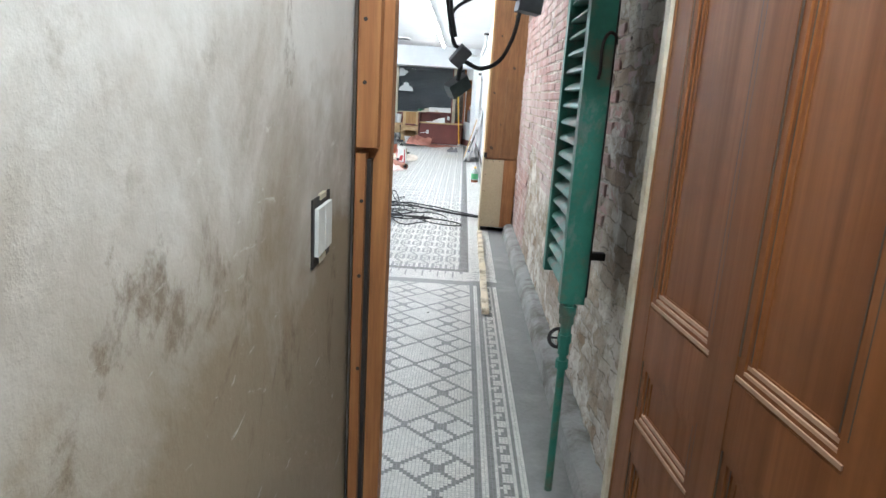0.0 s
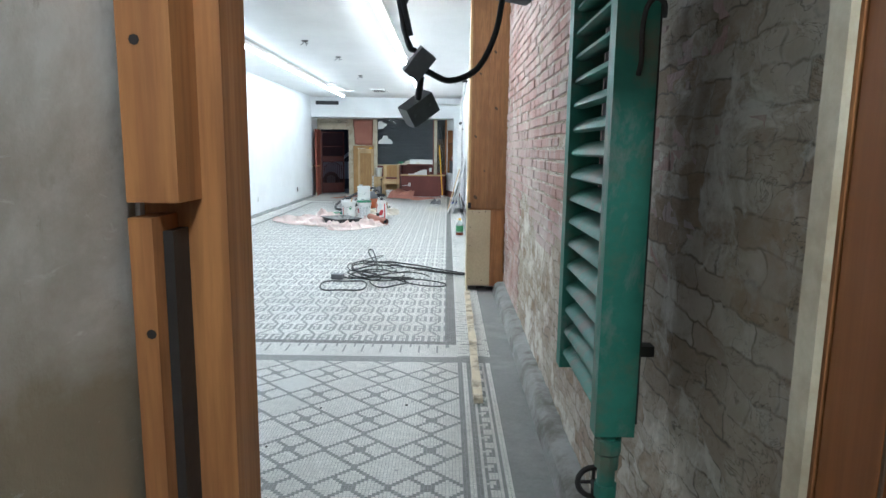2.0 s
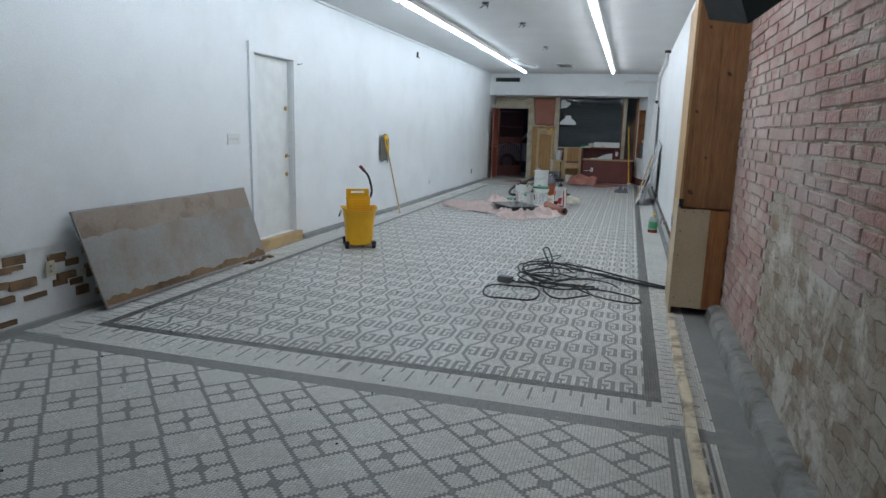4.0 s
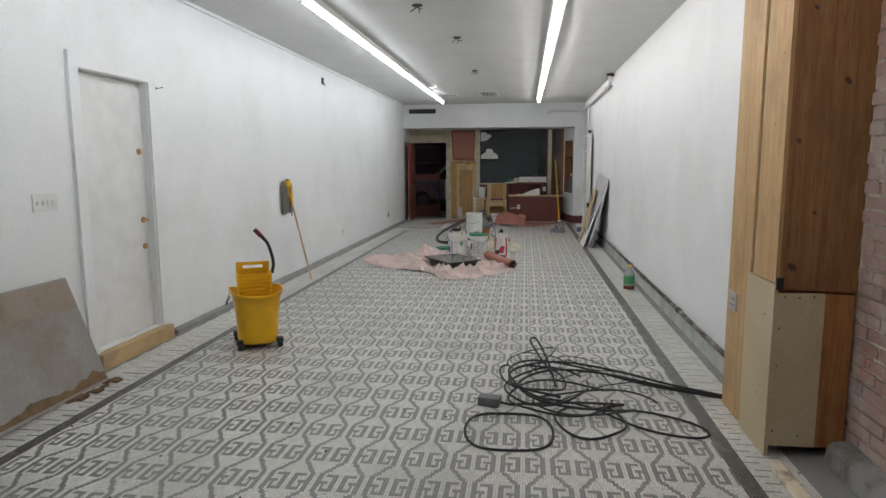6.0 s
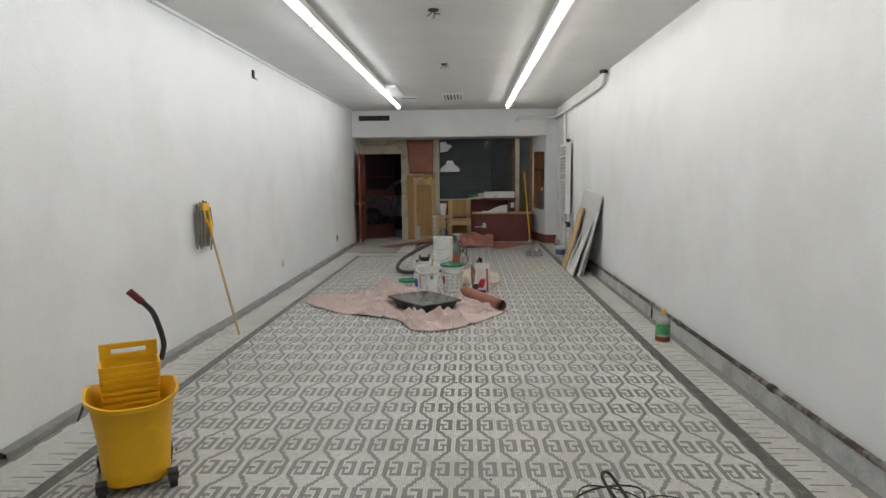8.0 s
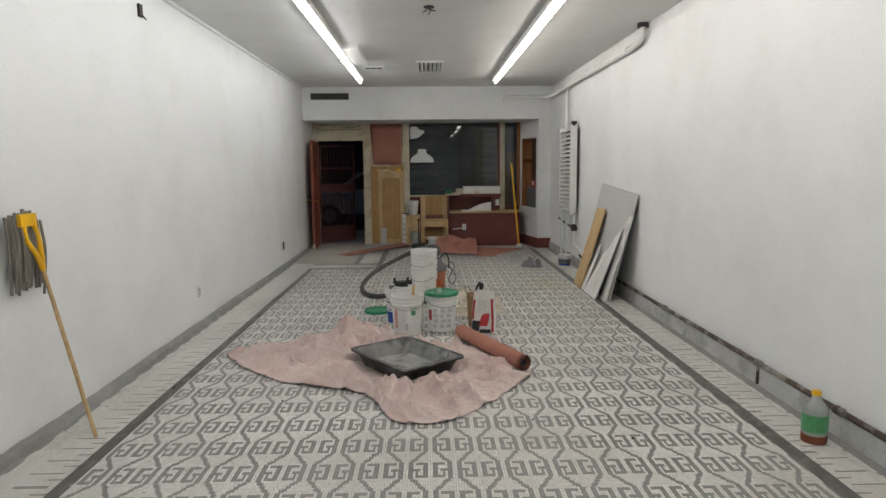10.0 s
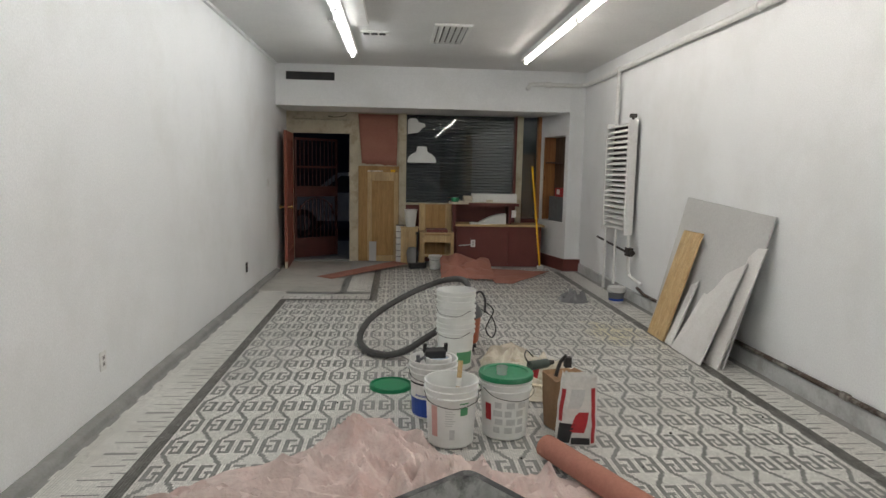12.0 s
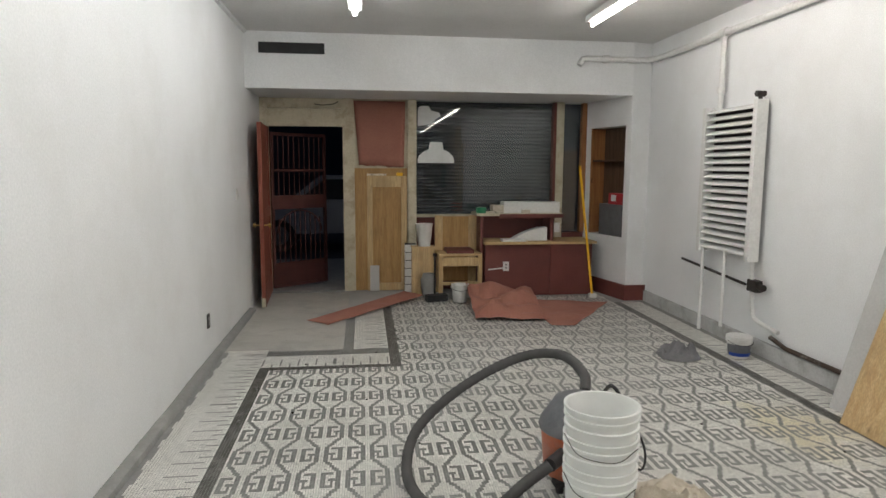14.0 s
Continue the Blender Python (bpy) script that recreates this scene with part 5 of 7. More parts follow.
M_BLUE = surface("blue_label", (0.02, 0.06, 0.32), (0.025, 0.075, 0.38), rough=0.45, scale=8, bump_s=0)
M_REDL = surface("red_label", (0.42, 0.03, 0.035), (0.36, 0.025, 0.03), rough=0.5, scale=8, bump_s=0)
M_GREYL = surface("grey_print", (0.55, 0.56, 0.55), (0.48, 0.49, 0.48), rough=0.5, scale=10, bump_s=0)
M_PINKL = surface("faded_red_print", (0.60, 0.33, 0.30), (0.66, 0.42, 0.38), rough=0.5, scale=14, bump_s=0)
M_GREENP = surface("green_print", (0.08, 0.30, 0.14), (0.12, 0.36, 0.18), rough=0.5, scale=10, bump_s=0)


def band(bm, r0, r1, z0, z1, a0, a1, n=14):
    """A curved label piece standing 1 mm off a tapering wall."""
    rows = [[bm.verts.new((r * math.cos(radians(a0 + (a1 - a0) * i / n)), r * math.sin(radians(a0 + (a1 - a0) * i / n)), z)) for i in range(n + 1)] for r, z in ((r0, z0), (r1, z1))]
    for i in range(n):
        bm.faces.new((rows[0][i], rows[0][i + 1], rows[1][i + 1], rows[1][i]))


def pail(name, label, m, mat, h=0.37, r0=0.13, r1=0.15, bail=True):
    t = thing(name, label, "bucket", m)
    k = lambda z: r0 + (r1 - r0) * z / h
    bm = bm_new()
    prof = [(0, 0.002), (r0 - 0.01, 0.002), (r0, 0.012), (k(h * 0.76), h * 0.76), (k(h * 0.76) + 0.010, h * 0.765), (k(h * 0.80) + 0.010, h * 0.80), (k(h * 0.80), h * 0.805),
            (k(h * 0.87), h * 0.87), (k(h * 0.87) + 0.010, h * 0.875), (k(h * 0.90) + 0.010, h * 0.90), (k(h * 0.90), h * 0.905), (r1, h * 0.97), (r1 + 0.006, h * 0.975), (r1 + 0.006, h), (r1 - 0.004, h),
            (r1 - 0.006, h * 0.97), (k(h * 0.5) - 0.004, h * 0.5), (r0 - 0.004, 0.016), (0, 0.014)]
    lathe(bm, prof, 40)
    part("pail_body", bm, mat, t, "", True)
    if bail:
        bm = bm_new()
        tube(bm, smooth_path([(r1 + 0.008, 0, h * 0.84), (r1 * 0.85, -r1 * 0.75, h * 0.74), (0, -r1 * 1.12, h * 0.68), (-r1 * 0.85, -r1 * 0.75, h * 0.74), (-r1 - 0.008, 0, h * 0.84)], 6), 0.0022, 6)
        part("bail_wire", bm, M_IRON, t, "thin steel bail")
        for s in (-1, 1):
            bm = bm_new()
            cyl(bm, (s * r1, 0, h * 0.84), (s * (r1 + 0.014), 0, h * 0.84), 0.012, seg=10)
            part("bail_ear", bm, mat, t)
    return t, k


# white pail with a blue label, tape and a clamp in it
p1_, k = pail("paint_pail", "white plastic pail with blue label, tools inside", pose(-1.01, 14.13, 0, 0, 0, 0), M_PAILW)
for z0, z1, mt, nm, a0, a1 in ((0.02, 0.135, M_BLUE, "label_blue", 175, 345), (0.135, 0.145, M_METALW, "label_line", 175, 345), (0.225, 0.237, M_BLACK, "label_rule", 175, 345)):
    bm = bm_new()
    band(bm, k(z0) + 0.0012, k(z1) + 0.0012, z0, z1, a0, a1)
    part(nm, bm, mt, p1_, "printed label")


def lettering(txt, size, mat, parent, r, ang, z, name="lettering"):
    """Words set as thin raised letters on a round pail, one letter at a time."""
    for i, ch in enumerate(txt):
        cu = bpy.data.curves.new(name, "FONT")
        cu.body, cu.size, cu.extrude, cu.align_x = ch, size, 0.0008, "CENTER"
        tmp = new(name, cu)
        dg = bpy.context.evaluated_depsgraph_get()
        me = bpy.data.meshes.new_from_object(tmp.evaluated_get(dg))
        bpy.data.objects.remove(tmp)
        me.materials.append(mat)
        ob = new(name, me)
        ob.parent = parent
        a = radians(ang) + (i - (len(txt) - 1) / 2) * size * 0.66 / r
        ob.matrix_basis = Matrix.Translation((r * math.cos(a), r * math.sin(a), z)) @ Matrix.Rotation(a + math.pi / 2, 4, "Z") @ Matrix.Rotation(math.pi / 2, 4, "X")


lettering("LZ", 0.075, M_REDL, p1_, k(0.18) + 0.0016, 262, 0.165)
for z in (0.150, 0.157):
    bm = bm_new()
    band(bm, k(z) + 0.0012, k(z) + 0.0012, z, z + 0.004, 215, 300)
    part("print_line", bm, M_BLUE, p1_)
bm = bm_new()
lathe(bm, [(0.07, 0.30), (0.082, 0.30), (0.084, 0.385), (0.078, 0.388), (0.068, 0.385), (0.066, 0.37), (0.0, 0.368)], 26, (0.03, -0.03, 0))
solid("mixing_cup", "white tub of pale blue liquid in the pail", "tub", bm, M_PAILW, pose(-1.01, 14.13, 0), smooth=True)
bm = bm_new()
cyl(bm, (0.03, -0.03, 0.374), (0.03, -0.03, 0.3755), 0.066, seg=24)
M_MILKB = surface("pale_blue_liquid", (0.45, 0.56, 0.66), (0.52, 0.61, 0.69), rough=0.15, scale=8, bump_s=0)
solid("liquid", "pale blue liquid in the tub", "liquid", bm, M_MILKB, pose(-1.01, 14.13, 0))
bm = bm_new()
box(bm, -0.065, 0.065, -0.03, 0.03, 0.36, 0.44, pose(0.0, 0.07, 0, 12, 0, 6))
box(bm, -0.078, -0.055, -0.012, 0.012, 0.42, 0.48, pose(0.0, 0.07, 0, 12, 0, 6))
box(bm, 0.055, 0.078, -0.012, 0.012, 0.42, 0.48, pose(0.0, 0.07, 0, 12, 0, 6))
bevel_all(bm, 0.006)
solid("black_clamp", "black plastic clamp resting in the pail", "tool", bm, M_BLACK, pose(-1.01, 14.13, 0))
bm = bm_new()
tube(bm, [(-0.09, -0.06, 0.2), (-0.10, -0.05, 0.40)], 0.012, 8)
tube(bm, [(-0.12, -0.02, 0.34), (-0.06, -0.1, 0.405)], 0.010, 8)
solid("trowel", "grey metal trowel in the pail", "tool", bm, M_BOXGREY, pose(-1.01, 14.13, 0))

# front milky pail with a stirring stick
p2_, k = pail("milky_pail", "translucent white pail with faded print and stick", pose(-0.93, 13.72, 0), M_MILKY)
for z0, z1, a0, a1, mt, nm in ((0.07, 0.25, 215, 232, M_PINKL, "faded_patch"), (0.06, 0.12, 262, 274, M_GREYL, "code_panel"), (0.20, 0.245, 286, 305, M_GREENP, "print_mark"), (0.265, 0.272, 284, 306, M_GREENP, "print_line")):
    bm = bm_new()
    band(bm, k(z0) + 0.0012, k(z1) + 0.0012, z0, z1, a0, a1, 6)
    part(nm, bm, mt, p2_)
for i in range(7):
    bm = bm_new()
    band(bm, k(0.14 + 0.014 * i) + 0.0012, k(0.14 + 0.014 * i) + 0.0012, 0.14 + 0.014 * i, 0.145 + 0.014 * i, 252, 268 + 3 * (i % 3), 6)
    part("print_line", bm, M_GREYL, p2_)
bm = bm_new()
box(bm, -0.014, 0.014, -0.004, 0.004, 0.0, 0.40, pose(0.02, -0.02, 0.06, -14, 12, 20))
st = solid("stir_stick", "pale wooden stir stick standing in the pail", "stick", bm, M_PINE, pose(-0.93, 13.74, 0))
bm = bm_new()
box(bm, -0.016, 0.016, -0.0055, 0.0055, 0.25, 0.30, pose(0.02, -0.02, 0.06, -14, 12, 20))
part("paint_end", bm, M_METALW, st, "white paint on the stick")
bm = bm_new()
box(bm, -0.05, 0.04, -0.01, 0.01, 0.26, 0.30, pose(0.09, 0.05, 0.02, 0, 20, 30))
bevel_all(bm, 0.006)
solid("scraper", "dark scraper resting inside the pail rim", "tool", bm, M_BLACK, pose(-0.93, 13.72, 0))

# pail with a green lid
p3_, k = pail("lidded_pail", "translucent pail with green lid and grey print", pose(-0.60, 13.82, 0, 0, 0, 20), M_MILKY)
bm = bm_new()
lathe(bm, [(0, 0.372), (0.128, 0.372), (0.132, 0.380), (0.158, 0.381), (0.162, 0.374), (0.162, 0.352), (0.157, 0.350)], 40)
part("lid", bm, M_GREENL, p3_, "green plastic lid", True)
for i in range(4):
    for j in range(3):
        z0 = 0.05 + 0.05 * i
        bm = bm_new()
        a0 = 212 + 28 * j + 4 * (i % 2)
        band(bm, k(z0) + 0.0012, k(z0 + 0.036) + 0.0012, z0, z0 + 0.036, a0, a0 + 16 + 3 * ((i + j) % 3), 5)
        part("print_block", bm, M_GREYL, p3_)
bm = bm_new()
band(bm, k(0.12) + 0.0012, k(0.22) + 0.0012, 0.12, 0.22, 188, 206, 6)
part("red_patch", bm, M_REDL, p3_, "red label patch")
bm = bm_new()
lathe(bm, [(0, 0.0), (0.030, 0.0), (0.034, 0.045), (0.031, 0.045), (0.028, 0.004)], 18)
solid("plastic_cup", "small clear plastic cup on the green lid", "cup", bm, M_CLEAR, pose(-0.63, 13.79, 0.373), smooth=True)

bm = bm_new()
lathe(bm, [(0, 0.022), (0.125, 0.022), (0.13, 0.012), (0.140, 0.012), (0.146, 0.028), (0.150, 0.028), (0.152, 0.002), (0.140, 0.002), (0, 0.004)], 40)
solid("loose_cover", "green plastic pail lid lying on the floor", "pail cover", bm, M_GREENL, pose(-1.28, 14.63, 0), smooth=True)

shift_since(before, -0.16, -0.025)
before = set(scene.objects)
# nested stack of pails
stack, k = pail("pail_stack", "stack of nested translucent white pails", pose(-0.79, 15.24, 0), M_MILKY, bail=False)
for j in range(1, 3):
    z = 0.125 * j
    bm = bm_new()
    prof = [(0.127, z + 0.02), (0.146, z + 0.28), (0.156, z + 0.282), (0.156, z + 0.295), (0.147, z + 0.298), (0.149, z + 0.325), (0.158, z + 0.327), (0.158, z + 0.338), (0.150, z + 0.34), (0.152, z + 0.362), (0.159, z + 0.363), (0.159, z + 0.372), (0.148, z + 0.372), (0.143, z + 0.34), (0.12, z + 0.03), (0, z + 0.028)]
    lathe(bm, prof, 40)
    part("nested_pail", bm, M_MILKY, stack, "", True)
bm = bm_new()
for z in (0.33, 0.50):
    tube(bm, smooth_path([(-0.16, 0.0, z), (-0.13, -0.11, z - 0.05), (0, -0.168, z - 0.06), (0.10, -0.14, z - 0.02)], 5), 0.002, 5)
part("bail_wire", bm, M_IRON, stack)
bm = bm_new()
band(bm, k(0.05) + 0.0012, k(0.15) + 0.0012, 0.05, 0.15, 270, 330, 8)
part("green_patch", bm, M_GREENP, stack)

# shop vacuum with its hose
M_ORANGE = surface("orange_plastic", (0.50, 0.11, 0.03), (0.43, 0.09, 0.025), rough=0.45, scale=5, dirt=(0.25, 0.2, 0.17), dirt_amt=0.5)
M_HOSE = surface("grey_hose", (0.045, 0.045, 0.044), (0.075, 0.073, 0.07), rough=0.6, scale=9)
shift_since(before, -0.145, -0.15)
before = set(scene.objects)
vac = thing("shop_vacuum", "orange and black shop vacuum with ribbed hose", "vacuum", pose(-0.68, 15.74, 0))
bm = bm_new()
lathe(bm, [(0, 0.05), (0.15, 0.05), (0.17, 0.08), (0.185, 0.28), (0.19, 0.30), (0, 0.30)], 30)
part("drum", bm, M_ORANGE, vac, "orange drum", True)
bm = bm_new()
lathe(bm, [(0.195, 0.295), (0.20, 0.315), (0.185, 0.35), (0.15, 0.40), (0.12, 0.45), (0.07, 0.47), (0, 0.475)], 30)
part("motor_head", bm, M_BOXGREY, vac, "dark grey motor head", True)
for a in (40, 130, 220, 310):
    bm = bm_new()
    cyl(bm, (0.16 * math.cos(radians(a)) - 0.012, 0.16 * math.sin(radians(a)), 0.028), (0.16 * math.cos(radians(a)) + 0.012, 0.16 * math.sin(radians(a)), 0.028), 0.028, seg=12)
    box(bm, 0.16 * math.cos(radians(a)) - 0.03, 0.16 * math.cos(radians(a)) + 0.03, 0.16 * math.sin(radians(a)) - 0.03, 0.16 * math.sin(radians(a)) + 0.03, 0.045, 0.07)
    part("caster", bm, M_BLACK, vac)
bm = bm_new()
tube(bm, smooth_path([(0.10, 0.0, 0.42), (0.17, 0.02, 0.5), (0.22, 0.0, 0.44), (0.22, -0.02, 0.32)], 5), 0.010, 8)
part("carry_handle", bm, M_BLACK, vac, "black carry handle", True)
bm = bm_new()
cyl(bm, (-0.10, -0.12, 0.22), (-0.21, -0.22, 0.21), 0.036, 0.033, seg=14)
part("inlet_port", bm, M_BLACK, vac, "black hose port", True)
bm = bm_new()
pts = smooth_path([(-0.21, -0.22, 0.21), (-0.34, -0.24, 0.13), (-0.48, -0.30, 0.06), (-0.64, -0.33, 0.035), (-0.80, -0.20, 0.04), (-0.87, 0.05, 0.08), (-0.80, 0.33, 0.17), (-0.60, 0.52, 0.28), (-0.34, 0.62, 0.40), (-0.10, 0.62, 0.49), (0.06, 0.46, 0.53), (0.10, 0.22, 0.50), (0.06, 0.08, 0.45)], 14)
tube(bm, pts, 0.027, 10, 0.10)
part("hose", bm, M_HOSE, vac, "dark grey ribbed hose", True)
bm = bm_new()
tube(bm, smooth_path([(0.18, -0.05, 0.36), (0.27, -0.1, 0.30), (0.30, -0.14, 0.2), (0.26, -0.18, 0.14), (0.22, -0.1, 0.2), (0.29, -0.05, 0.34), (0.24, 0.0, 0.40)], 5), 0.006, 6)
part("power_cord", bm, M_BLACK, vac, "black power cord")

shift_since(before, -0.17, -0.13)
before = set(scene.objects)
# sack of mix
M_BAGW = surface("white_paper_sack", (0.66, 0.65, 0.62), (0.58, 0.57, 0.54), rough=0.75, scale=6, fine=50, bump_s=0.2)
sack = thing("mix_sack", "half-empty red and white paper sack, torn open", "sack", pose(-0.20, 13.70, 0, 0, 0, -8))


def sack_pt(a, z):
    c, s = math.cos(a), math.sin(a)
    sq = lambda v, p: math.copysign(abs(v) ** p, v)
    f = 1.0 - 0.18 * (z / 0.42) ** 2
    x, y = 0.115 * sq(c, 0.55) * f, 0.075 * sq(s, 0.55) * f * (1.05 - 0.35 * z / 0.42)
    n = 0.014 * noise.noise((x * 14, y * 14, z * 11))
    return Vector((x * (1 + n * 5), y * (1 + n * 6) - 0.03 * z, z))


bm = bm_new()
rows = []
for j in range(15):
    z = 0.002 + 0.40 * j / 14
    rows.append([bm.verts.new(sack_pt(2 * math.pi * i / 36, z) + Vector((0, 0, 0.03 * noise.noise((i * 0.9, j, 0)) * (j == 14)))) for i in range(36)])
for a, b in zip(rows, rows[1:]):
    bridge(bm, a, b)
bm.faces.new(list(reversed(rows[0])))
rim = [bm.verts.new(v.co * 0.93 + Vector((0, 0, 0.004))) for v in rows[-1]]
low = [bm.verts.new(Vector((v.co.x * 0.85, v.co.y * 0.85, 0.30))) for v in rows[-1]]
bridge(bm, rows[-1], rim)
bridge(bm, rim, low)
bm.faces.new(low)
part("sack_body", bm, M_BAGW, sack, "", True)


def on_sack(name, mat, a0, a1, z0, z1, skew=0.0, label=""):
    bm = bm_new()
    n, m = 8, 6
    g = [[bm.verts.new((lambda p: Vector((p.x * 1.012, p.y * 1.012 - 0.0025, p.z)))(sack_pt(radians(a0 + (a1 - a0) * i / n + skew * j / m), z0 + (z1 - z0) * j / m))) for i in range(n + 1)] for j in range(m + 1)]
    for a, b in zip(g, g[1:]):
        for i in range(n):
            bm.faces.new((a[i], a[i + 1], b[i + 1], b[i]))
    part(name, bm, mat, sack, label, True)


on_sack("red_band", M_REDL, 296, 318, 0.02, 0.34, 0, "red printed band")
on_sack("red_corner", M_REDL, 196, 224, 0.14, 0.33, 14, "red printed band")
on_sack("black_print", M_BLACK, 200, 258, 0.02, 0.13, 10, "black printed panel")
on_sack("red_print", M_REDL, 258, 276, 0.08, 0.20, 12, "red printed mark")
on_sack("grey_print", M_GREYL, 250, 270, 0.22, 0.33, 8, "grey printed mark")
on_sack("black_foot", M_BLACK, 262, 292, 0.012, 0.05)
M_PAPERB = surface("brown_paper", (0.30, 0.18, 0.10), (0.23, 0.135, 0.07), rough=0.85, scale=6, fine=50, bump_s=0.2)
bm = bm_new()
loft(bm, [(rrect(0.10, 0.07, 0.03), 0.001, None), (rrect(0.11, 0.08, 0.03), 0.16, None), (rrect(0.115, 0.085, 0.03), 0.33, lambda x, y: 0.03 * noise.noise((x * 20, y * 20, 0))), (rrect(0.10, 0.07, 0.03), 0.31, None)], True, True)
bs = solid("brown_sack", "crumpled brown paper sack behind the mix sack", "sack", bm, M_PAPERB, pose(-0.22, 13.93, 0, 0, 0, 20), smooth=True)
bm = bm_new()
tube(bm, smooth_path([(-0.06, 0, 0.32), (-0.03, 0.02, 0.40), (0.0, 0.0, 0.45)], 4), 0.012, 7)
box(bm, -0.01, 0.03, -0.02, 0.02, 0.38, 0.44)
solid("brush", "dark handled brush sticking out of the sack", "brush", bm, M_IRON, pose(-0.22, 13.90, 0))

# canvas and a drill behind the pails
M_CANVAS = surface("cream_canvas", (0.60, 0.55, 0.46), (0.52, 0.47, 0.38), rough=0.9, scale=4, fine=110, bump_s=0.2, dirt=(0.30, 0.24, 0.17), dirt_amt=0.5, dirt_scale=4)
drape("canvas_sheet", "crumpled cream canvas sheet on the floor", "cloth", [(-0.62, 14.75), (-0.55, 15.2), (-0.42, 15.55), (-0.20, 15.55), (0.0, 15.2), (0.10, 14.75), (0.0, 14.40), (-0.3, 14.3), (-0.5, 14.4)], M_CANVAS, 0.13, 7.0, (), 4.0, None, 40)
drill = thing("power_drill", "dark green and red power drill on the canvas", "drill", pose(-0.20, 14.62, 0.10, 0, 0, 25))
M_DRILLG = surface("drill_green", (0.04, 0.06, 0.05), (0.07, 0.09, 0.075), rough=0.5, scale=9)
bm = bm_new()
cyl(bm, (-0.10, 0, 0.07), (0.06, 0, 0.07), 0.036, 0.032, seg=14)
part("motor_housing", bm, M_DRILLG, drill, "", True)
bm = bm_new()
cyl(bm, (0.06, 0, 0.07), (0.115, 0, 0.07), 0.024, 0.015, seg=12)
part("chuck", bm, M_IRON, drill, "", True)
bm = bm_new()
box(bm, -0.075, -0.03, -0.02, 0.02, -0.075, 0.05, pose(0, 0, 0, 0, 12, 0))
bevel_all(bm, 0.008)
part("grip", bm, M_REDL, drill, "red drill grip", True)
bm = bm_new()
tube(bm, smooth_path([(-0.10, 0, 0.08), (-0.13, 0.02, 0.14), (-0.09, 0.05, 0.17), (-0.04, 0.04, 0.12)], 5), 0.005, 6)
part("cord", bm, M_BLACK, drill)
for x, y, a, l in ((-0.50, 14.52, 30, 0.24), (-0.38, 14.40, -35, 0.30), (-0.55, 14.72, 70, 0.2)):
    bm = bm_new()
    box(bm, -l / 2, l / 2, -0.016, 0.016, 0.0, 0.014)
    bevel_all(bm, 0.004)
    solid("trim_offcut", "dirty wood trim offcut on the canvas", "wood offcut", bm, M_LATH, pose(x, y, 0.09, 8, -6, a))
shift_since(before, -0.16, -0.03)
before = set(scene.objects)
drape("grey_rag", "wet grey rag crumpled on the floor", "rag", [(0.86, 17.80), (0.88, 17.98), (1.0, 18.04), (1.12, 17.98), (1.2, 17.82), (1.12, 17.72), (0.98, 17.70)], surface("grey_rag_cloth", (0.20, 0.20, 0.205), (0.14, 0.14, 0.145), rough=0.9, scale=8, fine=90), 0.09, 2.0, (), 9.0)
small, k = pail("small_pail", "small white pail with dark blue label", pose(1.53, 17.79, 0), M_PAILW, 0.19, 0.085, 0.10)
bm = bm_new()
band(bm, k(0.03) + 0.0012, k(0.13) + 0.0012, 0.03, 0.13, 170, 350)
part("label", bm, M_BOXGREY, small, "dark printed label")
bm = bm_new()
band(bm, k(0.03) + 0.0016, k(0.06) + 0.0016, 0.03, 0.06, 185, 335)
part("label_foot", bm, M_BLUE, small, "blue label foot")
bm = bm_new()
lathe(bm, [(0, 0.195), (0.103, 0.195), (0.106, 0.18), (0.104, 0.178)], 28)
part("lid", bm, M_PAILW, small, "", True)
shift_since(before, -0.275, -0.235)
# crumbs of plaster scattered on the floor
bm = bm_new()
for i in range(160):
    x, y = random.uniform(-2.9, 1.0), random.uniform(1.2, 19.0)
    s = random.uniform(0.002, 0.0065)
    box(bm, -s, s, -s * 0.8, s * 0.8, 0, s, pose(x, y, 0.0005, 0, 0, random.uniform(0, 90)))
tagged(part("floor_debris", bm, M_IRON), "dark plaster crumbs scattered on the floor", "debris", kind="stuff")

# ---- shop front ----
def boards(parent, rows, default=None):
    for nm, mt, b in rows:
        bm = bm_new()
        box(bm, *b)
        bevel_all(bm, 0.004, 1)
        part(nm, bm, mt, parent)


